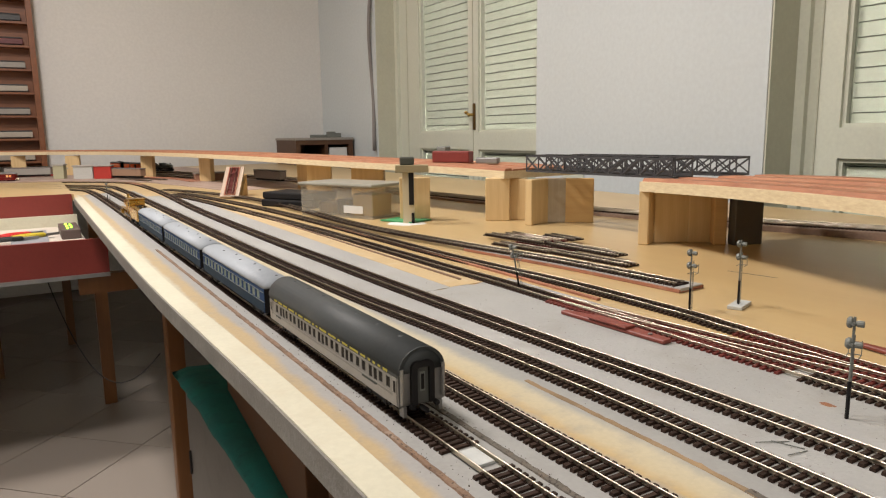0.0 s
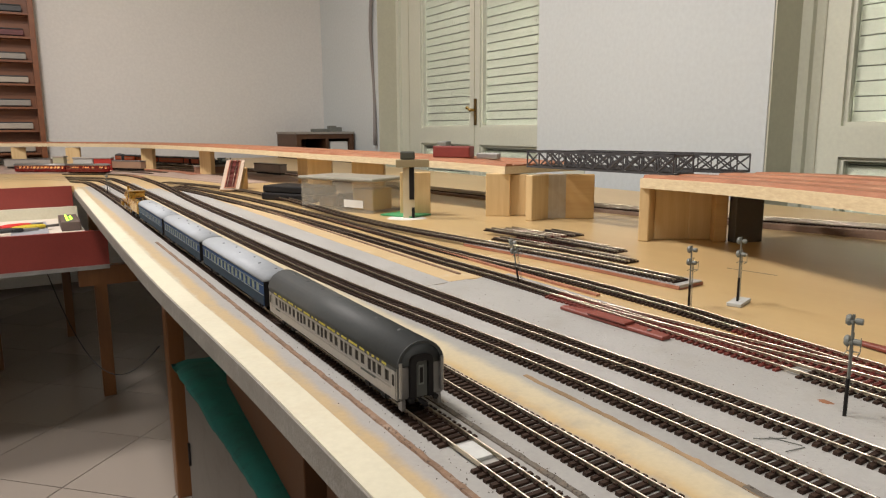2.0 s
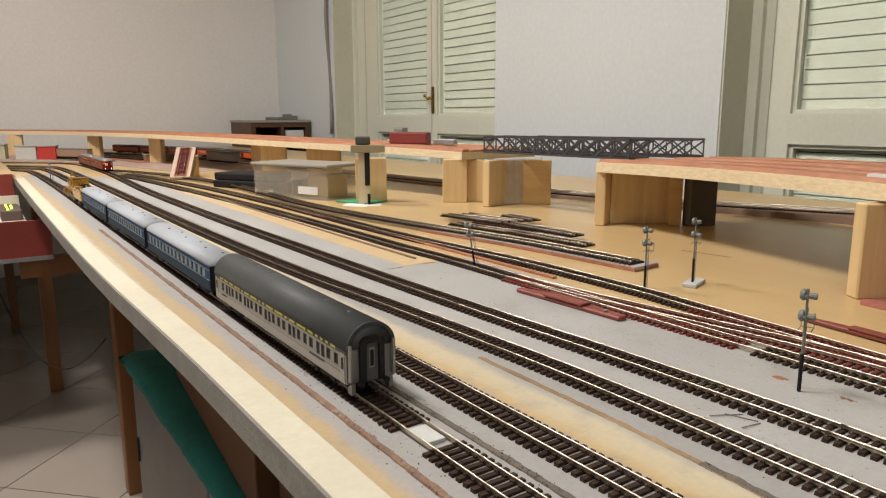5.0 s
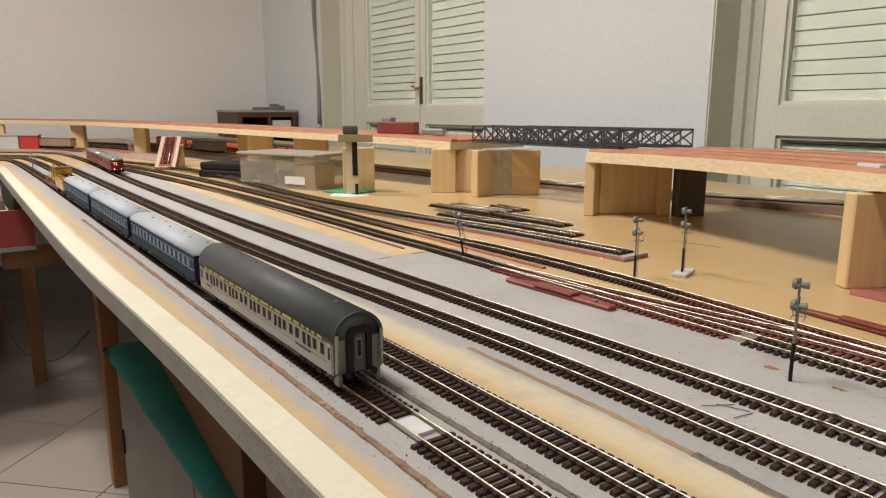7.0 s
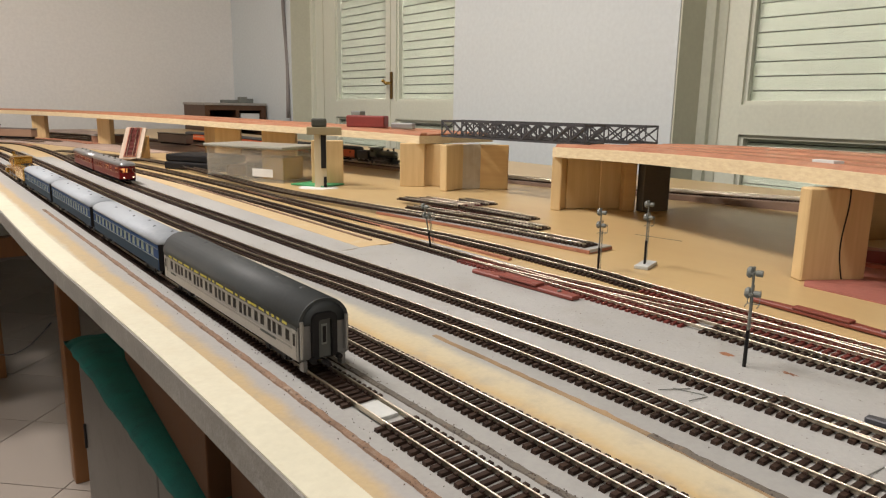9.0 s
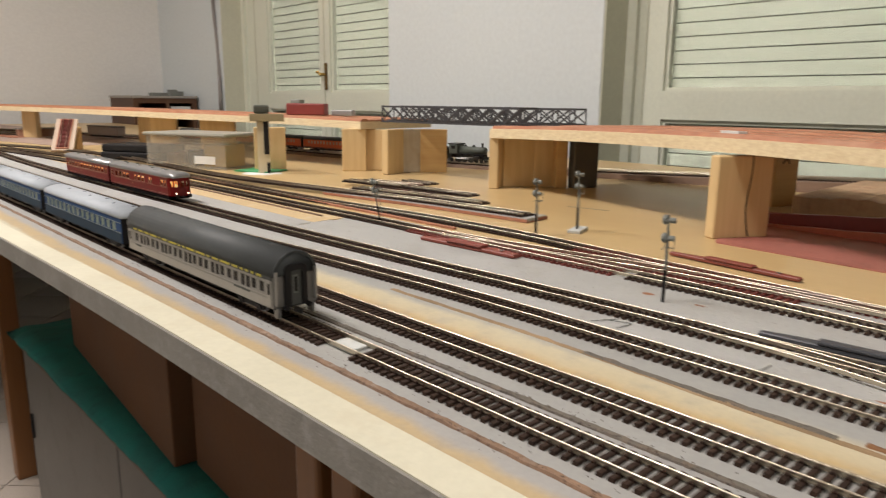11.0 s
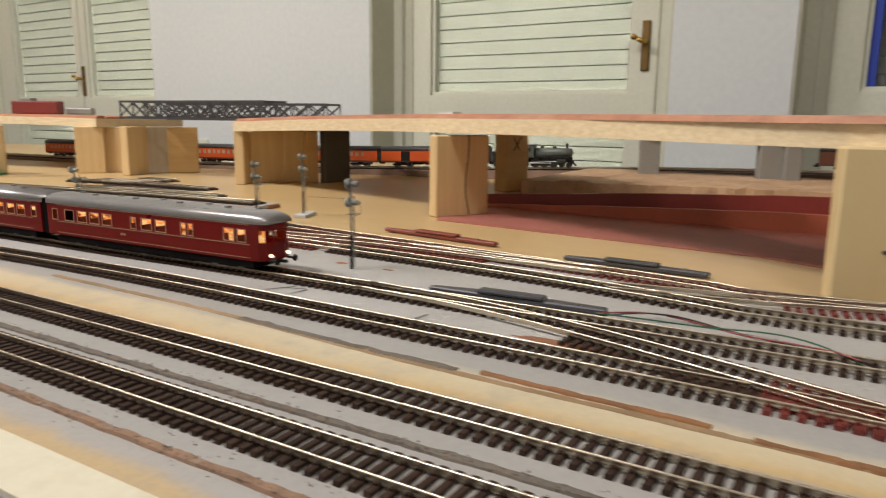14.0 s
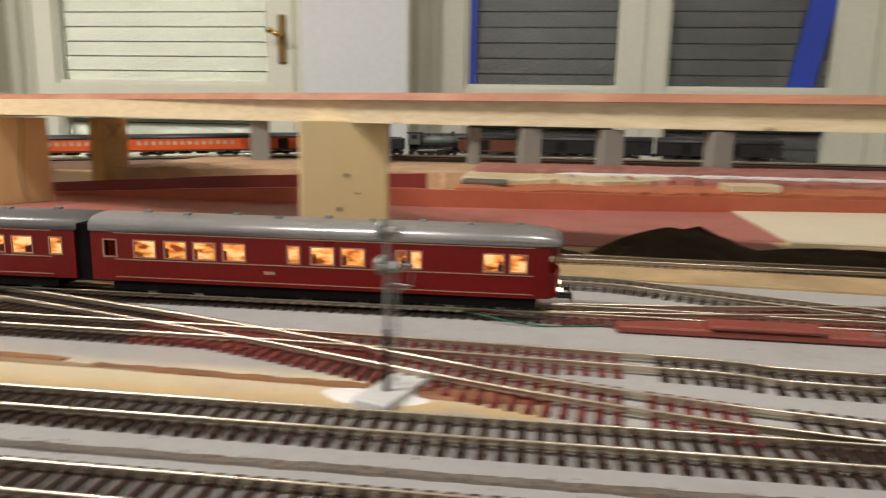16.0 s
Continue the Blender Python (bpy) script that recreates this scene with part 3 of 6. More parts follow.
def track(path, label, red=(), gaps=(), near=1.25, far_limit=-0.55, lift=0.0, level=None, pieces=True, rail_mat=None, group="railway tracks"):
    """One track: two rails, sleepers one by one where it passes close, the rest as one piece."""
    pts = spline(path, PITCH)
    if level is None:
        pts = [Vector((p.x, p.y, zt(p.x) + lift)) for p in pts]
    tr = thing("railway_track", pose(0, 0, 0), label, "railway track", group)
    for s in (-1, 1):
        bm = bmesh.new()
        sweep(bm, pts[::2] + ([pts[-1]] if len(pts) % 2 == 0 else []), RAILP, s * GAUGE / 2)
        bmesh.ops.recalc_face_normals(bm, faces=bm.faces[:])
        part("rail", bm, rail_mat or RAIL, tr, smooth=True)
    verts, faces, count = [], [], 0
    for p, s in zip(pts, sides(pts)):
        if any(lo < p.y < hi for lo, hi in gaps):
            continue
        is_red = any(lo < p.y < hi for lo, hi in red)
        m = Matrix.Translation(p) @ Matrix.Rotation(math.atan2(s.y, s.x), 4, "Z")
        if pieces and far_limit < p.y < near and count < 298:
            ob = new("sleeper", SL_RED if is_red else SL_DARK)
            ob.parent = tr
            ob.matrix_basis = m
            count += 1
        else:
            k = len(verts)
            verts += [m @ Vector(c) for c in [(x, y, z) for z in (0.0002, 0.0026) for y in (-0.0017, 0.0017) for x in (-0.015, 0.015)]]
            faces += [tuple(k + i for i in f) for f in ((4, 5, 7, 6), (0, 1, 5, 4), (2, 6, 7, 3), (0, 4, 6, 2), (1, 3, 7, 5))]
    if verts:
        me = bpy.data.meshes.new("sleeper_rest")
        me.from_pydata(verts, [], faces)
        me.materials.append(SLEEP)
        ob = new("sleeper_rest", me)
        ob.parent = tr
        ob["kind"] = "stuff"
    return tr


CX, CY = -0.49, 3.135


def round_end(x, y0=None):
    """The left-hand turn at the far end for a track that runs at x."""
    return arc(CX, CY, x - CX, 0, 95, 9)[1:]


A_X, B_X, D_X = 0.2165, 0.2700, 0.4125
track([(A_X - 0.004, -1.0), (A_X, 0), (A_X, 1.2), (A_X, 2.4)] + arc(CX - 0.0, 2.9, A_X - CX, 0, 95, 9)[1:], "front track with dark sleepers on grey paint", gaps=((0.366, 0.396),))
track([(B_X - 0.004, -1.0), (B_X - 0.002, -0.2), (B_X, 0.3), (B_X, 1.2), (B_X, 2.5)] + arc(CX, 2.95, B_X - CX, 0, 95, 9)[1:], "second track with dark sleepers on grey paint")
track([(0.334, -1.0), (0.334, -0.40), (0.342, -0.30), (0.350, -0.135), (0.353, 0.02), (0.354, 0.2), (0.355, 0.4), (0.345, 0.62), (0.330, 0.87), (0.322, 1.3), (0.32, 2.5)] + arc(CX, 3.0, 0.32 - CX, 0, 95, 9)[1:],
      "third track, maroon sleepers at the crossing", red=((-0.267, -0.03),), gaps=((-0.279, -0.267),))
DPATH = [(0.405, -1.0), (0.412, -0.4), (0.416, -0.26), (0.415, 0.0), (D_X, 0.25), (0.409, 0.39), (0.404, 0.51), (0.397, 0.75), (0.393, 1.0), (0.388, 1.4), (0.39, 2.0), (0.41, 2.6), (0.41, 3.0)] + round_end(0.41)
track(DPATH, "fourth track on which the railcar runs", red=((-0.62, -0.235),))
track([(0.30, -1.0), (0.40, -0.55), (0.450, -0.375), (0.470, -0.316), (0.487, -0.248), (0.4825, -0.03), (0.487, 0.018), (0.498, 0.09), (0.506, 0.18), (0.511, 0.31), (0.513, 0.5), (0.516, 0.75), (0.511, 0.91), (0.51, 1.06), (0.50, 1.5), (0.465, 2.1), (0.425, 2.6)],
      "fifth track with a red-sleepered turnout", red=((0.36, 0.66),), gaps=((0.345, 0.36),))
track([(0.545, -0.9), (0.560, -0.373), (0.562, -0.25), (0.535, -0.024), (0.541, 0.026), (0.55, 0.104), (0.566, 0.3), (0.579, 0.459), (0.585, 0.534), (0.584, 0.72), (0.563, 1.0), (0.555, 1.5), (0.53, 2.0), (0.46, 2.6)],
      "sixth track with maroon sleepers", red=((-0.02, 0.455),), gaps=((-0.035, -0.02),))
track([(0.681, 0.615), (0.665, 0.813), (0.63, 1.03), (0.600, 1.25), (0.59, 1.48), (0.60, 1.93), (0.55, 2.35), (0.43, 2.75)], "siding that ends on a raised grey board", lift=0.0055, far_limit=0.5)


def turnout(pathpts, label, lift=0.0004, sl_len=0.038, yr=None, mat=None, dark=None, gap=None):
    """The diverging way of a turnout: two rails and long sleepers under them."""
    pts = [Vector((p.x, p.y, zt(p.x) + lift)) for p in spline(pathpts, PITCH)]
    to = thing("turnout", pose(0, 0, 0), label, "turnout", "turnouts")
    for s in (-1, 1):
        bm = bmesh.new()
        sweep(bm, pts, RAILP, s * GAUGE / 2)
        bmesh.ops.recalc_face_normals(bm, faces=bm.faces[:])
        part("rail", bm, RAIL, to, smooth=True)
    me, md = sleeper_mesh("sleeper", mat or REDSL, sl_len), sleeper_mesh("sleeper", SLEEP, 0.04)
    for p, s in zip(pts, sides(pts)):
        if s.x < 0:
            s = -s
        is_dark = bool(dark) and any(lo < p.y < hi for lo, hi in dark)
        if gap and gap[0] < p.y < gap[1]:
            continue
        if yr and not is_dark and not (yr[0] < p.y < yr[1]):
            continue
        ob = new("sleeper", md if is_dark else me)
        ob.parent = to
        ob.matrix_basis = Matrix.Translation(p - Z3 * 0.0003) @ Matrix.Rotation(math.atan2(s.y, s.x) * 0.5, 4, "Z")
    return to


turnout([(D_X, 0.235), (0.408, 0.15), (0.394, 0.07), (0.371, -0.02), (0.345, -0.11), (0.316, -0.20), (0.300, -0.262), (0.289, -0.32), (0.276, -0.42), (0.27, -0.5)],
        "crossing turnout with maroon and black sleepers and bright rails", yr=(-0.312, -0.03), dark=((-0.03, 0.075), (-0.6, -0.322)), gap=(-0.271, -0.260))
turnout([(0.5155, 0.66), (0.520, 0.56), (0.534, 0.44), (0.547, 0.33), (0.549, 0.22), (0.546, 0.10)], "red-sleepered turnout joining two tracks", yr=(0.20, 0.66))
turnout([(0.562, -0.25), (0.545, -0.12), (0.515, 0.0), (0.50, 0.09)], "bright turnout rails on maroon sleepers", yr=(-0.1, -0.02))
turnout([(0.416, -0.23), (0.425, -0.32), (0.44, -0.42), (0.46, -0.55)], "red-sleepered turnout at the railcar's track", yr=(-0.5, -0.24))


def point_motor(at, length, rz, mat, label, bulk=1.0):
    m = thing("point_motor", pose(at[0], at[1], zt(at[0]) + 0.001, 0, 0, rz) @ Matrix.Diagonal((bulk, 1, 1 + (bulk - 1) * 0.3, 1)), label, "point motor", "point motors")
    l = length / 2
    bm = bmesh.new()
    prism(bm, [(-0.004, -l), (0.004, -l), (0.0065, -l * 0.4), (0.0065, l * 0.55), (0.002, l), (-0.004, l)], 0, 0.0036)
    bmesh.ops.bevel(bm, geom=bm.edges[:], offset=0.0008, segments=1, affect="EDGES")
    part("base", bm, mat, m)
    part("cover", rbox(-0.0048, 0.0048, -l * 0.35, l * 0.4, 0.0037, 0.0062, 0.001), mat, m)
    bm = bmesh.new()
    tube(bm, (0, -l * 0.7, 0.0036), (0, -l * 0.7, 0.0048), 0.0018)
    part("screw", bm, STEEL, m)
    return m


DGM = paint("charcoal_plastic", (0.055, 0.057, 0.065), 0.45, 0.15, 30, 300)
REDM = paint("maroon_plastic", (0.2, 0.045, 0.03), 0.5, 0.2, 40, 300)
point_motor((0.438, 0.13), 0.125, 3, DGM, "dark grey point motor beside the track")
point_motor((0.586, 0.093), 0.12, -3, DGM, "dark grey point motor beside the track")
point_motor((0.486, 0.535), 0.14, 2, REDM, "maroon point motor beside the red turnout", 1.5)
point_motor((0.62, 0.30), 0.14, -7, REDM, "thin maroon point motor on the plywood")
point_motor((0.396, -0.345), 0.15, -1, REDM, "maroon point motor beside the red turnout", 1.5)

# black and coloured wires by the turnouts
for k, (c, off) in enumerate((((0.02, 0.02, 0.02), 0.0), ((0.22, 0.02, 0.02), 0.004), ((0.01, 0.09, 0.04), -0.004))):
    wm = paint("wire_sheath", c, 0.4)
    for base in (((0.428, 0.07), (0.447, 0.03), (0.44, -0.02), (0.425, -0.06), (0.412, -0.075)), ((0.404, -0.19), (0.399, -0.22), (0.401, -0.25), (0.40, -0.275))):
        bm = bmesh.new()
        pts = [Vector((p.x + off * math.sin(i * 0.25), p.y, zt(p.x) + 0.003 + 0.002 * math.sin(i * 0.3 + k))) for i, p in enumerate(spline([(x, y) for x, y in base], 0.006))]
        pipe(bm, pts, 0.0005, 6)
        solid("wire", bm, wm, "thin insulated wire lying by the turnout", "wire", "loose wires", smooth=True)


def signal(at, h=0.075, rz=0.0, lean=0.0, base=None, heads=2):
    """A light signal: mast, round lamp heads with visors, a ladder with a cage."""
    s = thing("light_signal", pose(at[0], at[1], zt(at[0]) + (0.003 if base else 0.0), 0, lean, rz), "grey model light signal with two round lamps and a ladder", "signal", "light signals")
    bm = bmesh.new()
    tube(bm, (0, 0, 0), (0, 0, h * 0.38), 0.0013, n=8)
    part("lower_mast", bm, BLACK, s, "black lower mast")
    bm = bmesh.new()
    tube(bm, (0, 0, h * 0.38), (0, 0, h), 0.0009, n=8)
    part("upper_mast", bm, SIGGREY, s)
    for i in range(heads):
        z = h * (0.94 - 0.2 * i)
        bm = bmesh.new()
        lathe(bm, [(0.0031, 0), (0.0040, 0.0008), (0.0040, 0.0022), (0.0028, 0.0036)], 14, m=Matrix.Translation((0, 0.001, z)) @ Matrix.Rotation(radians(-90), 4, "X") @ Matrix.Translation((0.001, 0, 0)))
        lathe(bm, [(0.0015, 0), (0.0023, 0.001), (0.0023, 0.004), (0.0021, 0.005)], 10, m=Matrix.Translation((-0.0005, -0.001, z)) @ Matrix.Rotation(radians(90), 4, "X"))
        hd = part("lamp_head", bm, SIGGREY, s, smooth=False)
        bm = bmesh.new()
        tube(bm, (-0.0062, 0, z + 0.0005), (-0.002, 0, z), 0.0011, n=8)
        part("bracket", bm, SIGGREY, s)
    bm = bmesh.new()
    for x in (0.0055, 0.0085):
        tube(bm, (x, 0, 0.0), (x, 0, h * 0.8), 0.0003, n=5)
    for i in range(14):
        z = h * 0.05 + i * h * 0.054
        tube(bm, (0.0055, 0, z), (0.0085, 0, z), 0.00025, n=4)
    part("ladder", bm, SIGGREY, s, "fine wire ladder")
    bm = bmesh.new()
    for z in (h * 0.6, h * 0.72):
        for a, b in (((0.001, -0.004, z), (0.012, -0.004, z)), ((0.012, -0.004, z), (0.012, 0.004, z)), ((0.012, 0.004, z), (0.001, 0.004, z)), ((0.001, 0, z), (0.012, 0, z))):
            tube(bm, a, b, 0.0004, n=5)
    for p in ((0.012, -0.004), (0.012, 0.004)):
        tube(bm, (*p, h * 0.6), (*p, h * 0.74), 0.0003, n=5)
    part("cage", bm, SIGGREY, s)
    if base:
        bm = rbox(-0.013, 0.024, -0.008, 0.008, -0.003, 0.0012, 0.0008)
        part("base_plate", bm, base, s, "pale grey base plate")
    return s


PALE = paint("pale_grey_plastic", (0.5, 0.52, 0.5), 0.5, 0.08, 30, 300)
signal((0.457, 0.281), 0.073, 20)
signal((0.603, 0.536), 0.070, 20)
signal((0.662, 0.518), 0.074, 20, base=PALE)
signal((0.52, 0.735), 0.062, 20, -16)
signal((0.296, -0.169), 0.070, -20, base=PALE)
signal((0.22, 2.55), 0.060, 10)

# plaster pads, a screw hole and scraps on the table
WHITEP = paint("white_plaster_pad", (0.66, 0.66, 0.63), 0.75, 0.06, 20, 300, bumpy=0.5)
EARTH = paint("brown_earth_patch", (0.22, 0.1, 0.05), 0.9, 0.35, 50, 500, bumpy=0.9)


def blob(name, x, y, rx, ry, h, mat, label, cat, seed=0):
    """A low uneven heap."""
    bm = bmesh.new()
    n, rings = 22, 5
    top = bm.verts.new((x, y, zt(x) + h))
    prev = None
    for r in range(1, rings + 1):
        ring = []
        for i in range(n):
            a = 2 * math.pi * i / n
            k = r / rings * (1 + 0.28 * noise.noise((math.cos(a) * 1.7 + seed, math.sin(a) * 1.7, seed)))
            z = zt(x) + h * (1 - (r / rings) ** 1.6) * (1 + 0.5 * noise.noise((a * 2, r, seed + 3))) - (0.001 if r == rings else 0)
            ring.append(bm.verts.new((x + rx * k * math.cos(a), y + ry * k * math.sin(a), z)))
        for i in range(n):
            if prev is None:
                bm.faces.new((top, ring[i], ring[(i + 1) % n]))
            else:
                bm.faces.new((prev[i], ring[i], ring[(i + 1) % n], prev[(i + 1) % n]))
        prev = ring
    bmesh.ops.recalc_face_normals(bm, faces=bm.faces[:])
    return solid(name, bm, mat, label, cat)


blob("plaster_patch", 0.298, -0.165, 0.012, 0.028, 0.0025, WHITEP, "white plaster patch round a signal foot", "patch", 1)
blob("earth_patch", 0.303, -0.20, 0.008, 0.05, 0.003, EARTH, "rough brown earth beside the signal foot", "patch", 2)
blob("earth_patch", 0.470, 0.302, 0.006, 0.009, 0.0015, EARTH, "small brown hole with crumbs", "patch", 3)
blob("earth_patch", 0.47, 0.255, 0.006, 0.014, 0.001, EARTH, "small brown crumbs on the grey paint", "patch", 4)
blob("earth_patch", 0.378, 0.065, 0.008, 0.05, 0.0016, EARTH, "brown crumbs between two tracks", "patch", 5)
blob("plaster_patch", 0.715, 1.405, 0.05, 0.05, 0.0012, WHITEP, "white plaster pad at the foot of a post", "patch", 6)
HEAPM = paint("dark_earth_scatter", (0.035, 0.026, 0.013), 0.95, 0.4, 60, 600, bumpy=1.0)
blob("earth_heap", 0.605, -0.345, 0.028, 0.07, 0.023, HEAPM, "dark brown earth scatter heap", "heap", 7)
blob("earth_heap", 0.605, -0.47, 0.026, 0.11, 0.011, HEAPM, "low dark brown earth scatter ridge", "heap", 8)
blob("earth_heap", 0.60, -0.215, 0.016, 0.06, 0.008, HEAPM, "small dark brown earth scatter ridge", "heap", 9)
bm = rbox(-0.0074, 0.0074, -0.0115, 0.0115, 0, 0.0026, 0.0005)
solid("white_card", bm, PALE, "pale card between two track ends", "card", m=pose(A_X, 0.381, zt(A_X) + 0.0008))
for i, (x, y, a, l) in enumerate(((0.385, 0.288, 60, 0.022), (0.389, 0.28, 20, 0.02), (0.384, 0.27, 80, 0.016), (0.83, 0.62, 10, 0.07), (0.376, 0.165, 85, 0.02), (0.51, 0.47, -20, 0.05))):
    bm = bmesh.new()
    beam(bm, (0, -l / 2, 0), (0, l / 2, 0), 0.0005, 0.0005)
    solid("pencil_line" if i == 3 else "wire_scrap", bm, SIGGREY, "thin dark scrap lying on the table", "scrap", "scraps", m=pose(x, y, zt(x) + 0.0015, 0, 0, a))

# crumbs of cork and ballast on the painted table
random.seed(21)
verts, faces = [], []
for i in range(1300):
    y = random.uniform(-0.45, 0.9)
    if i % 3 == 2:
        x = random.choice((random.uniform(0.175, 0.26), random.uniform(0.33, 0.47)))
    else:
        x = random.choice((0.188, 0.2395, 0.2395, 0.2005)) + random.gauss(0, 0.0028)
    r = random.uniform(0.00025, 0.0007)
    a, k, z = random.uniform(0, 6.28), len(verts), zt(x) + (0.0022 if abs(x - 0.188) < 0.003 or abs(x - 0.2395) < 0.003 else 0.0011)
    verts += [(x + r * math.cos(a + q), y + r * math.sin(a + q), z) for q in (0, 2.1, 4.2)] + [(x, y, z + r * 1.1)]
    faces += [(k, k + 1, k + 3), (k + 1, k + 2, k + 3), (k + 2, k, k + 3), (k, k + 2, k + 1)]
me = bpy.data.meshes.new("crumbs")
me.from_pydata(verts, [], faces)
me.materials.append(piece_paint("brown_crumbs", (0.09, 0.06, 0.045), 0.6, 0.8))
tagged(new("crumbs", me), "fine brown crumbs of cork scattered on the painted table", "crumbs", kind="stuff")

# loose lengths of track lying on the ply
for i, (x, y, rz, n, red) in enumerate(((0.735, 0.84, 5, 26, False), (0.762, 0.88, 3, 24, False), (0.79, 0.93, 6, 20, False), (0.775, 1.02, 12, 18, True), (0.80, 1.08, 4, 16, False), (0.745, 1.04, 9, 22, False), (0.715, 0.98, 8, 20, False), (0.82, 1.0, 2, 12, False), (0.76, 0.97, 10, 20, True))):
    lt = thing("loose_track", pose(x, y, TOP + 0.0004 + 0.0057 * (i % 2), 0, 0, rz), "loose length of " + ("maroon" if red else "dark") + " track on the plywood", "railway track", "loose tracks")
    for s in (-1, 1):
        bm = bmesh.new()
        sweep(bm, [Vector((0, (k - n / 2) * PITCH, 0)) for k in range(0, n + 1, 2)], RAILP, s * GAUGE / 2)
        bmesh.ops.recalc_face_normals(bm, faces=bm.faces[:])
        part("rail", bm, RAIL, lt, smooth=True)
    for k in range(n):
        ob = new("sleeper", SL_RED if red else SL_DARK)
        ob.parent = lt
        ob.matrix_basis = pose(0, (k - n / 2 + 0.5) * PITCH, 0)

# ---------- the back line along the windows ----------
BACK = [(0.5, 4.5, 0.776), (0.95, 3.2, 0.776), (1.05, 2.2, 0.776), (1.12, 1.6, 0.776), (1.19, 1.17, 0.777), (1.27, 0.82, 0.781), (1.35, 0.48, 0.79), (1.42, 0.20, 0.797), (1.45, -0.1, 0.80), (1.46, -0.6, 0.80), (1.45, -1.2, 0.80)]
track(BACK, "climbing track along the window wall", level=True, pieces=False)
bp = spline(BACK, 0.03)
bm = bmesh.new()
rings = []
for p, s in zip(bp, sides(bp)):
    rings.append([bm.verts.new(q) for q in (p + s * -0.035, p + s * 0.035, Vector((p.x + s.x * 0.037, p.y + s.y * 0.037, TOP - 0.002)), Vector((p.x - s.x * 0.037, p.y - s.y * 0.037, TOP - 0.002)))])
for a, b in zip(rings, rings[1:]):
    for i in range(4):
        bm.faces.new((a[i], b[i], b[(i + 1) % 4], a[(i + 1) % 4]))
bm.faces.new(rings[0])
bm.faces.new(rings[-1][::-1])
bmesh.ops.recalc_face_normals(bm, faces=bm.faces[:])
solid("track_bed", bm, paint("brown_embankment", (0.2, 0.13, 0.09), 0.8, 0.25, 12, 300, bumpy=0.6), "brown painted embankment under the back track", "embankment")
bp2 = [p + s * -0.06 for p, s in zip(bp, sides(bp))]
track([(p.x, p.y, p.z - 0.003) for p in bp2[::6]], "outer track along the window wall", level=True, pieces=False)

# ---------- the upper deck ----------
DR_F = [(0.905, 0.900, 0.880), (0.855, 0.68, 0.886), (0.785, 0.44, 0.889), (0.685, 0.18, 0.8893), (0.572, -0.06, 0.8885), (0.508, -0.35, 0.8885), (0.49, -0.75, 0.889)]


ROADB = wood("orange_brown_cork_strips", (0.47, 0.2, 0.1), (0.2, 0.07, 0.035), "y", 120, 0.6, False, stain=(0.5, 0.3, 0.18))


def deck(front, widths, mat, label, thick=0.0168, name="upper_deck"):
    pts = spline(front, 0.02)
    sd = sides(pts)
    n = len(pts)
    d = thing(name, pose(0, 0, 0), label, "track deck", "upper decks")
    bm = bmesh.new()
    rings = []
    for i, (p, s) in enumerate(zip(pts, sd)):
        w = widths(i / (n - 1))
        q = p - s * w
        rings.append([bm.verts.new(v) for v in (p, q, q - Z3 * thick, p - Z3 * thick)])
    for a, b in zip(rings, rings[1:]):
        for i in range(4):
            bm.faces.new((a[i], b[i], b[(i + 1) % 4], a[(i + 1) % 4]))
    bm.faces.new(rings[0])
    bm.faces.new(rings[-1][::-1])
    bmesh.ops.recalc_face_normals(bm, faces=bm.faces[:])
    part("board", bm, mat, d)
    for f, w, h in ((0.055, 0.022, 0.0055), (0.17, 0.03, 0.0035), (0.32, 0.04, 0.0045), (0.62, 0.045, 0.0045), (0.88, 0.04, 0.004)):
        bm = bmesh.new()
        path = [p - s * widths(i / (n - 1)) * f for i, (p, s) in enumerate(zip(pts, sd))]
        sweep(bm, path[::2], [(-w / 2, 0.0), (-w / 2 + 0.003, h), (w / 2 - 0.003, h), (w / 2, 0.0)])
        bmesh.ops.recalc_face_normals(bm, faces=bm.faces[:])
        part("roadbed", bm, ROADB, d, "red-brown cork roadbed")
    return d


# the near side of the way is its right; the board lies to the left of it
deck([(x, y, z) for x, y, z in DR_F], lambda u: 0.30 - 0.19 * min(1.0, max(0.0, (u - 0.28) / 0.3)), PINE, "raw pine deck board with red-brown roadbed strips")
DL_F = [(-1.4, 4.70, 0.896), (-0.6, 4.70, 0.896), (-0.1, 4.55, 0.896), (0.35, 4.1, 0.895), (0.575, 3.45, 0.894), (0.70, 2.75, 0.892), (0.755, 2.3, 0.890), (0.80, 1.99, 0.888), (0.855, 1.72, 0.886), (0.895, 1.5, 0.884), (0.905, 1.285, 0.882)]
deck(DL_F, lambda u: 0.22, PINE, "raw pine deck board curving along the far side")


def block(name, x, y, rz, w, d, h, label, mat=PINEZ, z=None, group="deck supports"):
    """An upright board support."""
    bm = rbox(-w / 2, w / 2, -d / 2, d / 2, 0, h, 0.0015, 1)
    return solid(name, bm, mat, label, "support", group, m=pose(x, y, TOP if z is None else z, 0, 0, rz))


def pair(name, corner, rz, w, d, h, label, mat=PINEZ):
    """Support with its near left corner at corner."""
    m = pose(corner[0], corner[1], TOP, 0, 0, rz)
    return solid(name, rbox(0, w, -d, 0, 0, h, 0.0015, 1), mat, label, "support", "deck supports", m=m)


SUP = "deck_support"
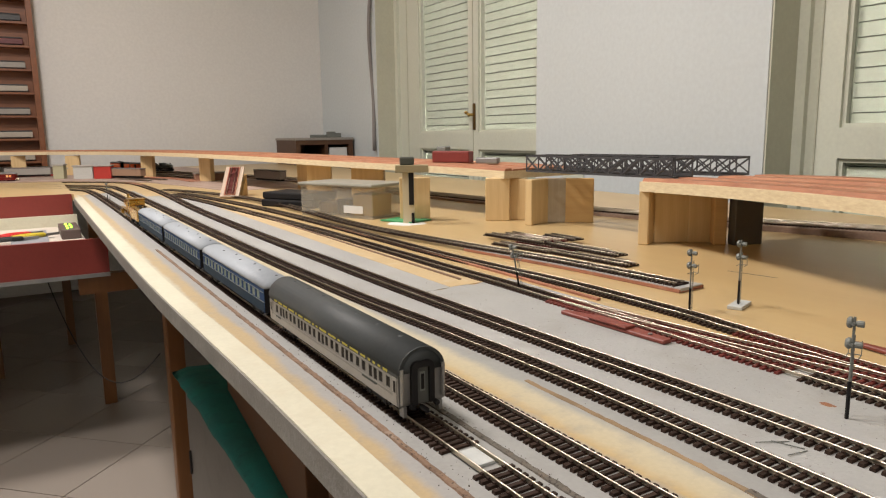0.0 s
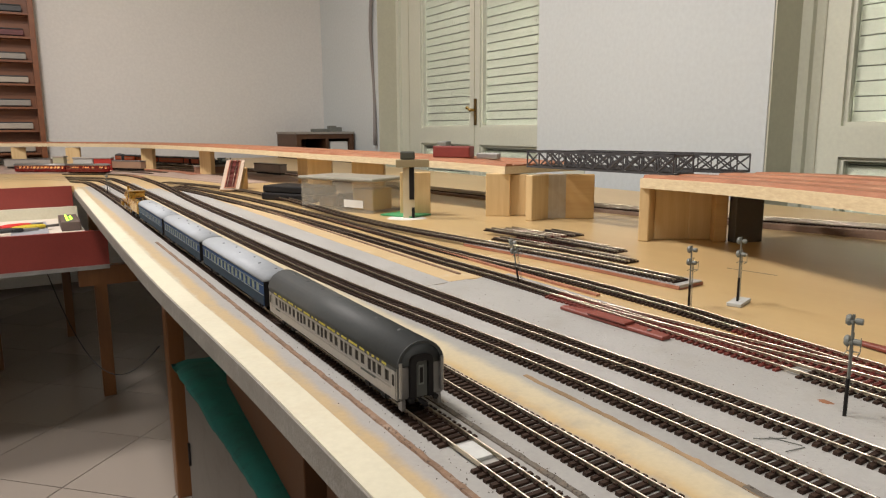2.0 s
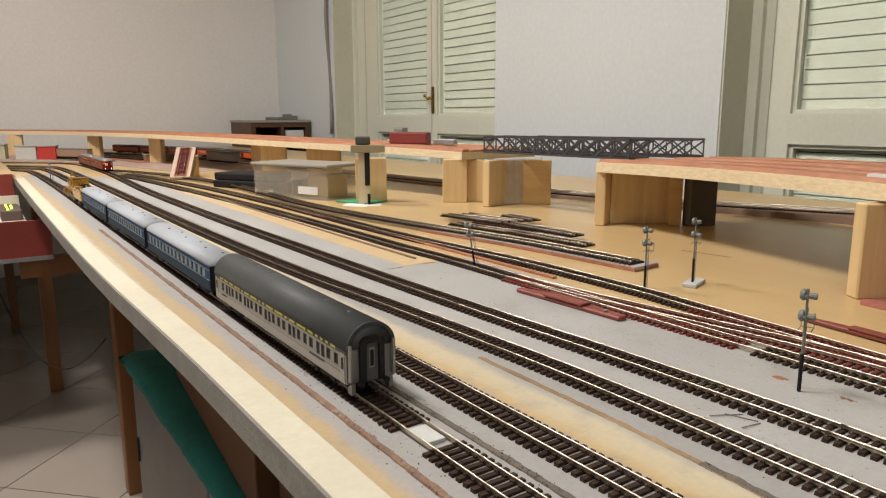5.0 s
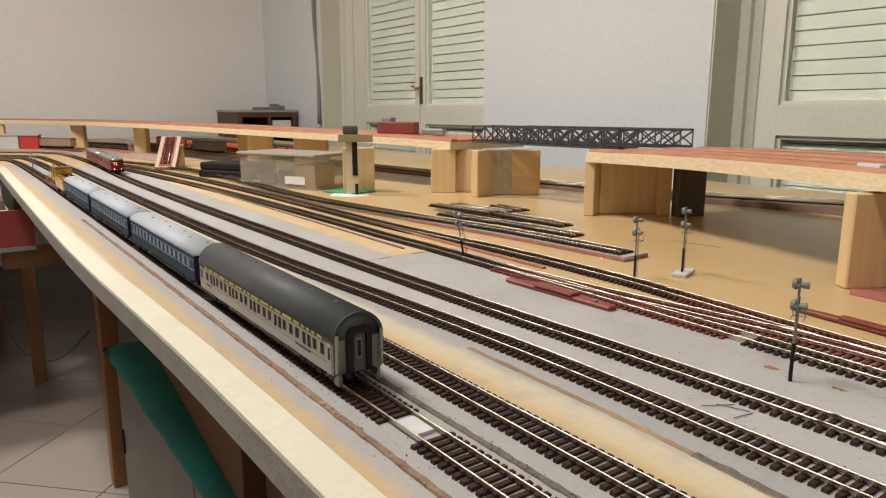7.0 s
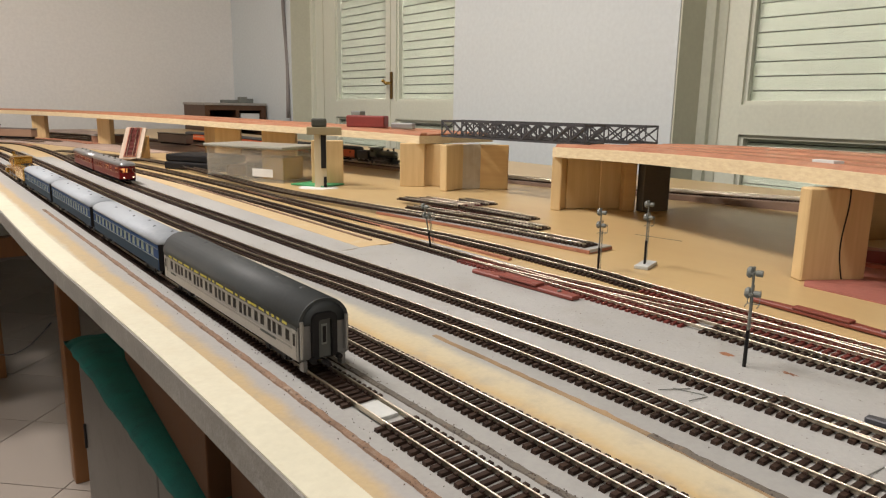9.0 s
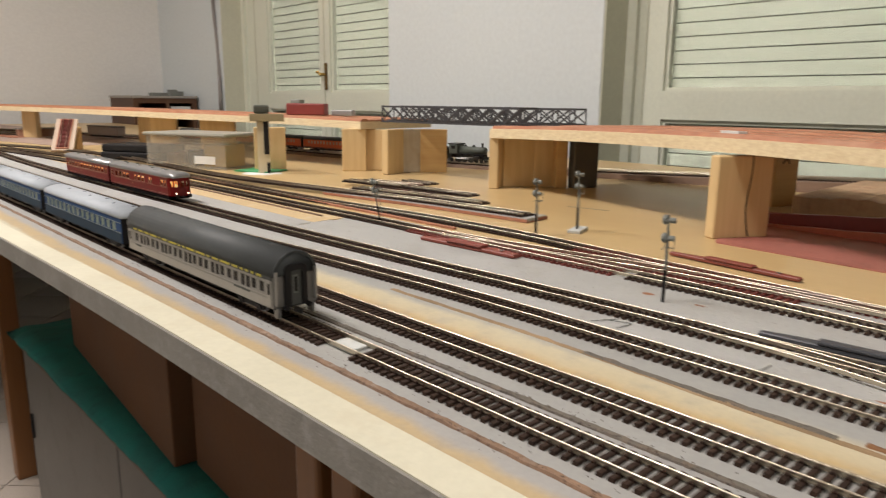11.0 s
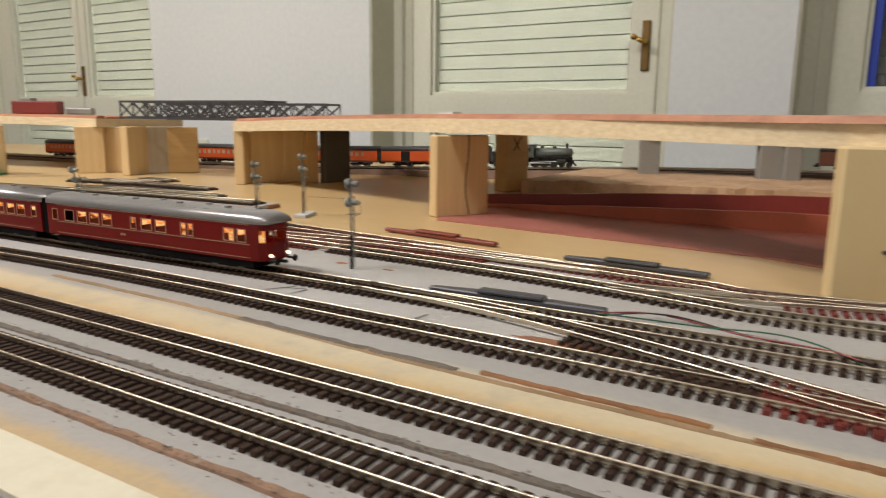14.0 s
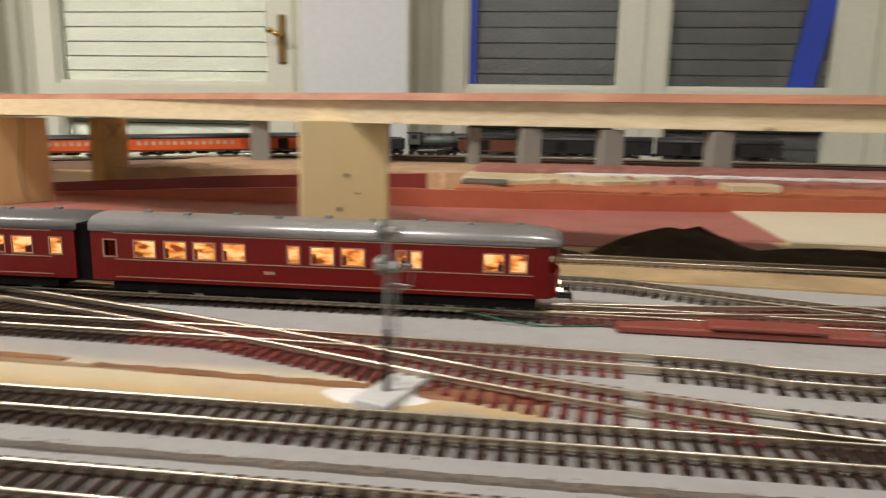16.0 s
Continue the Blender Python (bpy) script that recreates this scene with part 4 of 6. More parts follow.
# under the right deck: a three-sided box, a wide board, a broad pale board
pair(SUP, (0.902, 0.897), 27, 0.085, 0.018, 0.0935, "raw pine upright under the deck end")
pair(SUP, (0.945, 0.905), -30, 0.062, 0.014, 0.0945, "raw pine board with a knot")
pair(SUP, (0.996, 0.872), -32, 0.04, 0.014, 0.0945, "pale pine board beside another")
pair(SUP, (1.022, 0.842), -40, 0.022, 0.03, 0.0945, "orange pine block under the deck", PINEX)
# the deck's shade on this plank is put into its colour
pair(SUP, (1.031, 0.812), -18, 0.055, 0.02, 0.0945, "plank under the deck, coloured dark for the shade", SHADOWP)
pair(SUP, (0.757, 0.398), -30, 0.075, 0.018, 0.0995, "raw pine board with a dark crack")
pair(SUP, (1.085, 0.475), -20, 0.05, 0.03, 0.0995, "orange pine block marked with a cross", PINEX)
pair(SUP, (0.572, -0.043), -74, 0.068, 0.02, 0.104, "broad pale plywood board with two screw holes", wood("pale_plywood_face", (0.66, 0.52, 0.28), (0.6, 0.45, 0.22), "z", 15, 0.5, False))
ux = Vector((math.cos(radians(-30)), math.sin(radians(-30)), 0))
un = Vector((ux.y, -ux.x, 0))
# the board's dark crack, added as a thin black strip on its face
bm = bmesh.new()
org = Vector((0.757, 0.398, TOP)) + un * 0.0182
cr = [org + ux * (0.047 - 0.004 * math.sin(i * 0.5) - 0.0006 * i) + Z3 * (0.002 + i * 0.0098) for i in range(11)]
for a, b in zip(cr, cr[1:]):
    beam(bm, a, b, 0.0022, 0.0008)
solid("dark_crack", bm, BLACK, "thin black strip drawn as the crack in the pine support", "wire")
ux = Vector((math.cos(radians(-20)), math.sin(radians(-20)), 0))
un = Vector((ux.y, -ux.x, 0))
org = Vector((1.085, 0.475, TOP)) + un * 0.0304 + ux * 0.014
bm = bmesh.new()
beam(bm, org + Z3 * 0.068, org + ux * 0.017 + Z3 * 0.09, 0.0025, 0.0008)
beam(bm, org + Z3 * 0.09, org + ux * 0.014 + Z3 * 0.068, 0.0025, 0.0008)
solid("cross_mark", bm, BLACK, "black cross mark on the pine block", "mark")
for x, y, h, w in ((1.29, 0.272, 0.095, 0.034), (1.30, 0.075, 0.09, 0.04), (1.30, 0.045, 0.09, 0.025), (1.32, -0.119, 0.085, 0.018), (1.30, -0.22, 0.085, 0.036), (1.30, -0.36, 0.085, 0.04), (1.30, -0.543, 0.085, 0.04)):
    block(SUP, x, y, -70, w, 0.03, h + 0.008, "grey painted support post", paint("grey_support_paint", (0.26, 0.25, 0.22), 0.6, 0.1, 10, 200))
# under the left deck
pair(SUP, (0.890, 1.348), -40, 0.055, 0.02, 0.096, "raw pine board under the deck")
pair(SUP, (0.925, 1.325), 40, 0.02, 0.05, 0.094, "raw pine board under the deck")
pair(SUP, (0.904, 1.222), 15, 0.075, 0.018, 0.0975, "raw pine upright under the bridge end")
pair(SUP, (0.968, 1.236), -24, 0.045, 0.016, 0.097, "board with torn grey paper", wood("papered_board", (0.5, 0.42, 0.3), (0.16, 0.1, 0.05), "z", 20, 0.7, False, stain=(0.6, 0.56, 0.46)))
pair(SUP, (1.005, 1.222), -42, 0.07, 0.016, 0.0965, "orange pine board under the bridge", PINEX)
pair(SUP, (0.735, 1.475), -30, 0.07, 0.02, 0.098, "raw pine board under the deck")
for x, y, rz, w in ((0.86, 1.95, -40, 0.10), (0.80, 2.2, -30, 0.08), (0.86, 2.5, -60, 0.06), (0.66, 3.2, -60, 0.07), (0.5, 3.75, -50, 0.07), (0.2, 4.25, -20, 0.07), (-0.05, 4.5, 0, 0.07), (-0.3, 4.6, 0, 0.06), (-0.6, 4.65, 0, 0.08)):
    block(SUP, x + 0.03, y + 0.03, rz, w, 0.025, 0.104, "raw pine upright under the far deck")

u4 = Vector((math.cos(radians(-74)), math.sin(radians(-74)), 0))
n4 = Vector((u4.y, -u4.x, 0))
for a4, z4 in ((0.036, 0.062), (0.030, 0.036), (0.044, 0.048)):
    bm = bmesh.new()
    c4 = Vector((0.572, -0.043, TOP)) + u4 * a4 + n4 * 0.0202 + Z3 * z4
    tube(bm, c4, c4 + n4 * 0.0006, 0.0016 if z4 != 0.048 else 0.0009, n=10)
    solid("screw_hole", bm, SLOT, "dark screw hole in the plywood board", "screw hole", "screw holes")

# the board that the grey posts carry over the back track
bm = bmesh.new()
sweep(bm, spline([(1.30, 0.36, 0.874), (1.315, 0.0, 0.874), (1.32, -0.5, 0.874), (1.32, -1.1, 0.874)], 0.03), [(-0.045, 0.0), (-0.045, 0.012), (0.045, 0.012), (0.045, 0.0)])
bmesh.ops.recalc_face_normals(bm, faces=bm.faces[:])
solid("back_deck", bm, paint("brown_deck_board", (0.2, 0.11, 0.06), 0.6, 0.2), "brown deck board on grey posts over the back track", "track deck", "upper decks")

# paper scrap on the deck edge
bm = bmesh.new()
prism(bm, [(-0.006, -0.014), (0.006, -0.016), (0.005, 0.016), (-0.007, 0.013)], 0, 0.004)
solid("paper_scrap", bm, WHITEP, "white paper scrap on the deck edge", "scrap", m=pose(0.782, 0.385, 0.8935, 0, 0, -20))


# ---------- truss bridges ----------
BR = paint("dark_grey_bridge_plastic", (0.05, 0.05, 0.055), 0.5, 0.15, 40, 300)


def bridge(a, b, width, h, label):
    a, b = Vector(a), Vector(b)
    d = b - a
    L = d.length
    br = thing("truss_bridge", Matrix.Translation(a) @ Matrix.Rotation(math.atan2(d.y, d.x), 4, "Z"), label, "bridge", "truss bridges")
    n = 10
    step = L / n
    for y in (0, width):
        bm = bmesh.new()
        for z in (0.0025, h - 0.0015):
            box(bm, 0, L, y - 0.0016, y + 0.0016, z - 0.002, z + 0.002)
        part("chord", bm, BR, br)
        for i in range(n + 1):
            bm = bmesh.new()
            x = min(max(i * step, 0.001), L - 0.001)
            box(bm, x - 0.001, x + 0.001, y - 0.0012, y + 0.0012, 0.0045, h - 0.0035)
            part("post", bm, BR, br)
        for i in range(n):
            bm = bmesh.new()
            up = i < n / 2
            beam(bm, (i * step, y, 0.004 if not up else h - 0.003), ((i + 1) * step, y, h - 0.003 if not up else 0.004), 0.0032, 0.0030)
            part("brace", bm, BR, br)
            bm = bmesh.new()
            beam(bm, (i * step, y, h - 0.003 if not up else 0.004), ((i + 1) * step, y, 0.004 if not up else h - 0.003), 0.0024, 0.0022)
            part("brace", bm, BR, br)
    bm = bmesh.new()
    for i in range(n + 1):
        box(bm, i * step - 0.001, i * step + 0.001, 0.0016, width - 0.0016, h - 0.003, h)
        box(bm, i * step - 0.001, i * step + 0.001, 0.0016, width - 0.0016, 0.001, 0.004)
    box(bm, 0, L, width * 0.3, width * 0.36, 0.0042, 0.006)
    box(bm, 0, L, width * 0.64, width * 0.7, 0.0042, 0.006)
    part("cross_member", bm, BR, br)
    return br


bridge((0.925, 1.245, 0.882), (0.965, 0.88, 0.882), 0.06, 0.036, "dark grey lattice truss railway bridge")
bridge((1.03, 1.24, 0.880), (1.125, 0.87, 0.880), 0.06, 0.036, "dark grey lattice truss railway bridge behind another")

# ---------- red ramp boards and terrain ----------
def slab(edge, back, z0, z1, mat, label, cat="terrain", amp=0.012, seed=0, dip=0.004):
    """A layer of terrain: a front edge that wanders along plan points, a straight back, an uneven top."""
    pts = spline(edge, 0.012)
    bm = bmesh.new()
    rings = []
    for p in pts:
        w = amp * noise.noise((p.y * 14, seed, 0)) + amp * 0.5 * noise.noise((p.y * 55, seed, 2))
        h = dip * noise.noise((p.y * 17, seed, 5)) + dip * 0.6 * noise.noise((p.y * 70, seed, 7))
        b = back if isinstance(back, float) else p.x + w + back[0]
        rings.append([bm.verts.new(q) for q in ((p.x + w, p.y, z0), (p.x + w, p.y, z1 + h - 0.001), (p.x + w + 0.004, p.y, z1 + h), (b, p.y, z1 + h * 0.3), (b, p.y, z0))])
    for a, b in zip(rings, rings[1:]):
        for i in range(5):
            bm.faces.new((a[i], b[i], b[(i + 1) % 5], a[(i + 1) % 5]))
    bm.faces.new(rings[0])
    bm.faces.new(rings[-1][::-1])
    bmesh.ops.recalc_face_normals(bm, faces=bm.faces[:])
    return solid("terrain_slab" if cat == "terrain" else "ramp_board", bm, mat, label, cat, "terrain layers" if cat == "terrain" else "ramp boards")


def leaning(pts, th, mat, label):
    """A thin board on edge along plan points (x, y, height)."""
    P = spline(pts, 0.03)
    bm = bmesh.new()
    rings = []
    for p, s in zip(P, sides(P)):
        h = p.z + 0.0015 * noise.noise((p.y * 20, 3, 0))
        rings.append([bm.verts.new(q) for q in (Vector((p.x, p.y, TOP)), Vector((p.x, p.y, TOP + h)), Vector((p.x + th, p.y, TOP + h)), Vector((p.x + th, p.y, TOP)))])
    for a, b in zip(rings, rings[1:]):
        for i in range(4):
            bm.faces.new((a[i], b[i], b[(i + 1) % 4], a[(i + 1) % 4]))
    bm.faces.new(rings[0])
    bm.faces.new(rings[-1][::-1])
    bmesh.ops.recalc_face_normals(bm, faces=bm.faces[:])
    return solid("ramp_board", bm, mat, label, "ramp board", "ramp boards")


leaning([(0.885, 0.40, 0.003), (0.872, 0.2, 0.014), (0.868, 0.0, 0.022), (0.885, -0.27, 0.021), (0.93, -0.6, 0.018), (0.985, -1.1, 0.018)], 0.008, REDRAMP, "brick-red painted ramp side board")
leaning([(0.905, 0.42, 0.013), (0.95, 0.2, 0.024), (0.985, 0.0, 0.03), (1.0, -0.1, 0.031)], 0.008, DKRED, "dark red painted retaining board")
TANW = paint("tan_offcut_card", (0.47, 0.31, 0.18), 0.7, 0.25, 14, 200, dirt=(0.3, 0.14, 0.09))
ROSE = paint("dull_rose_card", (0.31, 0.125, 0.1), 0.7, 0.3, 16, 200, dirt=(0.42, 0.27, 0.2))
PALEC = paint("pale_straw_card", (0.55, 0.47, 0.29), 0.7, 0.2, 14, 200, dirt=(0.45, 0.3, 0.15))
slab([(1.03, 0.40), (1.09, 0.1), (1.12, -0.3), (1.14, -1.1)], 1.36, TOP, TOP + 0.027, TANW, "tan wooden terrain base along the back track", amp=0.01, seed=1)
slab([(0.905, -0.13), (0.925, -0.4), (0.965, -0.7), (1.02, -1.1)], (0.2,), TOP, TOP + 0.0225, paint("orange_red_slab", (0.4, 0.12, 0.05), 0.6, 0.25, 10, 150, dirt=(0.45, 0.25, 0.13)), "orange-red painted terrain slab", amp=0.012, seed=2)
slab([(0.99, -0.13), (0.985, -0.22), (1.0, -0.33), (1.04, -0.42)], (0.12,), TOP + 0.018, TOP + 0.0285, PALEC, "pale straw card layer on the terrain", amp=0.02, seed=3)
slab([(1.03, -0.28), (1.03, -0.5), (1.05, -0.8), (1.08, -1.1)], (0.1,), TOP + 0.018, TOP + 0.0285, ROSE, "dull rose card layer on the terrain", amp=0.016, seed=4)
slab([(1.10, -0.14), (1.10, -0.4), (1.11, -0.7), (1.12, -1.1)], (0.14,), TOP + 0.024, TOP + 0.0355, ROSE, "dull rose card layer along the back track", amp=0.012, seed=5)
slab([(1.085, -0.26), (1.085, -0.5), (1.095, -0.8)], (0.02,), TOP + 0.026, TOP + 0.0315, WHITEP, "torn white plaster seam on the terrain", amp=0.012, seed=6)
solid("pale_block", rbox(-0.02, 0.02, -0.032, 0.032, 0, 0.009, 0.001), PALEC, "pale wooden offcut on the terrain", "offcut", m=pose(0.965, -0.50, TOP + 0.0225, 0, 0, 6))
solid("grey_stone", rbox(-0.012, 0.012, -0.03, 0.03, 0, 0.008, 0.003), SHADOWP, "dark grey lump on the terrain", "offcut", m=pose(0.955, -0.165, TOP + 0.0215, 0, 0, -4))

# ---------- rolling stock ----------
def side_wall(bm, x, s, L, z0, z1, wins, depth=0.0009):
    """A long side at x, facing s, with real window openings (a, b, za, zb) and their reveals."""
    ys = sorted({0.0, L} | {v for w in wins for v in w[:2]})
    zs = sorted({z0, z1} | {v for w in wins for v in w[2:]})
    for a, b in zip(ys, ys[1:]):
        for p, q in zip(zs, zs[1:]):
            ym, zm = (a + b) / 2, (p + q) / 2
            if any(w[0] < ym < w[1] and w[2] < zm < w[3] for w in wins):
                continue
            bm.faces.new([bm.verts.new((x, y, z)) for y, z in ((a, p), (b, p), (b, q), (a, q))])
    for a, b, p, q in wins:
        c = ((a, p), (b, p), (b, q), (a, q))
        for (ya, za), (yb, zb) in zip(c, c[1:] + c[:1]):
            bm.faces.new([bm.verts.new(v) for v in ((x, ya, za), (x, yb, zb), (x - s * depth, yb, zb), (x - s * depth, ya, za))])


def arch(w, z0, rise, n=12, flat=0.55):
    """Roof section from left eave to right eave."""
    return [(-w / 2 * math.cos(math.pi * i / n), z0 + rise * math.sin(math.pi * i / n) ** flat) for i in range(n + 1)]


def roof_mesh(w, L, z0, rise, flat=0.55, y0=0.0, nose=0.0):
    bm = bmesh.new()
    sec = arch(w, z0, rise, 16, flat)
    stations = [(y0, 1.0), (L, 1.0)] if nose == 0 else [(y0, 0.55), (y0 + nose * 0.25, 0.8), (y0 + nose * 0.6, 0.95), (y0 + nose, 1.0), (L, 1.0)]
    rings = []
    for y, k in stations:
        rings.append([bm.verts.new((x * (0.5 + 0.5 * k if k < 1 else 1), y, z0 + (z - z0) * k)) for x, z in sec])
    for a, b in zip(rings, rings[1:]):
        for i in range(len(sec) - 1):
            bm.faces.new((a[i], a[i + 1], b[i + 1], b[i]))
    bm.faces.new(rings[0])
    bm.faces.new(rings[-1][::-1])
    bm.faces.new([r[0] for r in rings] + [r[-1] for r in rings][::-1])
    bmesh.ops.recalc_face_normals(bm, faces=bm.faces[:])
    return bm


def bogie(parent, y, wb=0.028, mat=None, r=0.0054):
    bm = bmesh.new()
    for s in (-1, 1):
        box(bm, s * 0.0125 - 0.0012, s * 0.0125 + 0.0012, y - wb * 0.75, y + wb * 0.75, 0.0035, 0.0075)
        for k in (-1, 1):
            box(bm, s * 0.0125 - 0.002, s * 0.0125 + 0.002, y + k * wb / 2 - 0.003, y + k * wb / 2 + 0.003, 0.0025, 0.0068)
    box(bm, -0.011, 0.011, y - 0.004, y + 0.004, 0.005, 0.0105)
    b = part("bogie", bm, mat or BLACK, parent)
    for k in (-1, 1):
        bm = bmesh.new()
        for s in (-1, 1):
            tube(bm, (s * 0.0075, y + k * wb / 2, r), (s * 0.0098, y + k * wb / 2, r), r, n=16)
        tube(bm, (-0.0075, y + k * wb / 2, r), (0.0075, y + k * wb / 2, r), 0.001, n=6)
        part("wheelset", bm, STEEL, b)


def coach(name, m, L, body, roofm, winlist, label, glassm, w=0.034, floor_z=0.0105, eave=0.0352, rise=0.0105, band=None, lower=None, endm=None, cat="coach", interior=None, group="", flat=0.8):
    c = thing(name, m, label, cat, group)
    h = w / 2
    for s in (-1, 1):
        bm = bmesh.new()
        side_wall(bm, s * h, s, L, floor_z, eave, winlist)
        bmesh.ops.recalc_face_normals(bm, faces=bm.faces[:])
        sd = part("side_wall", bm, body, c)
        for a, b, p, q in winlist:
            bm = bmesh.new()
            box(bm, min(s * (h - 0.0010), s * (h - 0.0006)), max(s * (h - 0.0010), s * (h - 0.0006)), a - 0.0002, b + 0.0002, p - 0.0002, q + 0.0002)
            part("window_pane", bm, glassm, sd)
        if lower:
            bm = bmesh.new()
            box(bm, min(s * h, s * (h + 0.0003)), max(s * h, s * (h + 0.0003)), 0.002, L - 0.002, floor_z, lower[0])
            part("waist_panel", bm, lower[1], sd)
        if band:
            for z, t, bmat in band:
                bm = bmesh.new()
                box(bm, min(s * h, s * (h + 0.00035)), max(s * h, s * (h + 0.00035)), 0.001, L - 0.001, z, z + t)
                part("stripe", bm, bmat, sd)
    for y0, y1 in ((0.0, 0.0012), (L - 0.0012, L)):
        bm = bmesh.new()
        sec = [(-h, floor_z)] + arch(w - 0.0004, eave, rise - 0.0004, 12, flat) + [(h, floor_z)]
        rings = [[bm.verts.new((x, y, z)) for x, z in sec] for y in (y0, y1)]
        for i in range(len(sec)):
            j = (i + 1) % len(sec)
            bm.faces.new((rings[0][i], rings[0][j], rings[1][j], rings[1][i]))
        bm.faces.new(rings[0][::-1])
        bm.faces.new(rings[1])
        bmesh.ops.recalc_face_normals(bm, faces=bm.faces[:])
        part("end_wall", bm, endm or body, c)
    part("roof", roof_mesh(w + 0.0012, L + 0.0006, eave, rise, flat, -0.0006), roofm, c, smooth=True)
    bm = bmesh.new()
    box(bm, -h + 0.001, h - 0.001, 0.001, L - 0.001, floor_z - 0.0012, floor_z + 0.0008)
    for k in (0.36, 0.5, 0.62):
        box(bm, -0.012, 0.012, L * k, L * k + 0.02, floor_z - 0.0055, floor_z - 0.0012)
    part("underframe", bm, BLACK, c)
    if interior:
        bm = bmesh.new()
        box(bm, -h + 0.006, h - 0.006, 0.004, L - 0.004, floor_z + 0.001, eave)
        part("interior", bm, interior, c)
    for y in (0.045, L - 0.045):
        bogie(c, y)
    for y in (-0.004, L + 0.004):
        bm = bmesh.new()
        box(bm, -0.0012, 0.0012, y - 0.005, y + 0.005, 0.006, 0.009)
        for s in (-1, 1):
            tube(bm, (s * 0.0098, y - 0.002, 0.0105), (s * 0.0098, y + 0.002, 0.0105), 0.002, n=8)
        part("coupling", bm, BLACK, c)
    return c


def gangway(c, y, s, mat, h=0.031, w=0.013):
    """A thick rubber tunnel with rounded shoulders round a narrow door."""
    z0, z1, t = 0.011, 0.011 + h, 0.0042
    def outline(half, lo, hi, r):
        pts = [(-half, lo), (-half, hi - r)] + [(-half + r - r * math.cos(math.pi / 2 * k / 5), hi - r + r * math.sin(math.pi / 2 * k / 5)) for k in range(1, 6)]
        return pts + [(-x, z) for x, z in pts[::-1]]
    outer, inner = outline(w / 2, z0, z1, 0.005), outline(w / 2 - t, z0, z1 - t, 0.0022)
    bm = bmesh.new()
    rings = [[bm.verts.new((x, yy, z)) for x, z in o] for o, yy in ((outer, y), (outer, y + s * 0.0032), (inner, y + s * 0.0040), (inner, y))]
    k = len(outer)
    for a, b in zip(rings, rings[1:] + rings[:1]):
        for i in range(k - 1):
            bm.faces.new((a[i], a[i + 1], b[i + 1], b[i]))
    bm.faces.new([r[0] for r in rings])
    bm.faces.new([r[-1] for r in rings][::-1])
    bmesh.ops.recalc_face_normals(bm, faces=bm.faces[:])
    g = part("gangway", bm, mat, c, "black rubber gangway")
    dw = w / 2 - t - 0.0002
    bm = bmesh.new()
    box(bm, -dw, dw, min(y, y + s * 0.0016), max(y, y + s * 0.0016), z0, z1 - t)
    part("end_door", bm, paint("grey_green_door", (0.075, 0.08, 0.072), 0.4), g)
    for dx, half, za, zb, mt in ((0.0, dw * 0.42, 0.020, z1 - t - 0.004, SIGGREY if w > 0.015 else BLACK), (0.0, dw * 0.26, 0.0215, z1 - t - 0.0055, BLACK)):
        bm = bmesh.new()
        e = 0.0019 if mt is not BLACK else 0.0022
        box(bm, -half, half, min(y + s * 0.0016, y + s * e), max(y + s * 0.0016, y + s * e), za, zb)
        part("door_slot", bm, mt, g)
    return g


SILVER = paint("silver_grey_coach_paint", (0.235, 0.23, 0.218), 0.34, 0.12, 25, 300, 0.55, spec=0.4, dirt=(0.22, 0.2, 0.17))
SILVERL = paint("silver_coach_band", (0.3, 0.292, 0.275), 0.3, 0.1, 25, 300, 0.6, spec=0.4)
DKROOF = paint("dark_grey_green_roof", (0.048, 0.053, 0.053), 0.55, 0.12, 25, 300, spec=0.25)
YEL = paint("yellow_lettering", (0.48, 0.42, 0.05), 0.5)
DARKGL = paint("dark_window_glass", (0.02, 0.018, 0.016), 0.5, 0.3, 40, 300, spec=0.1)
BLUEU = paint("deep_blue_coach_paint", (0.018, 0.05, 0.13), 0.6, 0.1, 25, 300, spec=0.08)
BLUEL = paint("grey_blue_coach_side", (0.02, 0.036, 0.055), 0.65, 0.1, 25, 300, spec=0.08)
WHROOF = paint("white_grey_roof", (0.34, 0.37, 0.4), 0.5, 0.08, 25, 300, spec=0.2)
GREENGL = paint("pale_green_window", (0.11, 0.155, 0.12), 0.3, 0.2, 60, 300, spec=0.2)
CREAMB = paint("pale_green_stripe", (0.2, 0.23, 0.2), 0.5)
GOLD = paint("gold_loco_finish", (0.72, 0.46, 0.12), 0.25, 0.12, 40, 300, 1.0)
GOLDD = paint("dark_gold_loco_finish", (0.42, 0.25, 0.06), 0.3, 0.12, 40, 300, 1.0)

RZ = zt(A_X) + 0.0056
SY = 0.450
CL = 0.294
wins = []
y = 0.013
SPACING = ((0.0064, 0.0058), (0.0064, 0.0030), (0.0058, 0.0026), (0.0058, 0.0060), (0.0068, 0.0044))
for i in range(60):
    wd, gap = SPACING[i % 5]
    if y + wd > CL - 0.012:
        break
    wins.append((y, y + wd, 0.0198 if i % 5 in (2, 3) else 0.0210, 0.0290))
    y += wd + gap
silver = coach("passenger_coach", pose(A_X, SY, RZ), CL, SILVER, DKROOF, wins, "silver-grey passenger coach with dark roof and yellow lettering bars, standing", DARKGL,
               band=[(0.0188, 0.0007, SILVERL), (0.0300, 0.0006, SILVERL), (0.0316, 0.0029, DKROOF)], lower=(0.0172, SILVERL), group="standing train", eave=0.0345, rise=0.0182, flat=1.0, w=0.037)
gangway(silver, 0, -1, BLACK, 0.0315, 0.0185)
bm = bmesh.new()
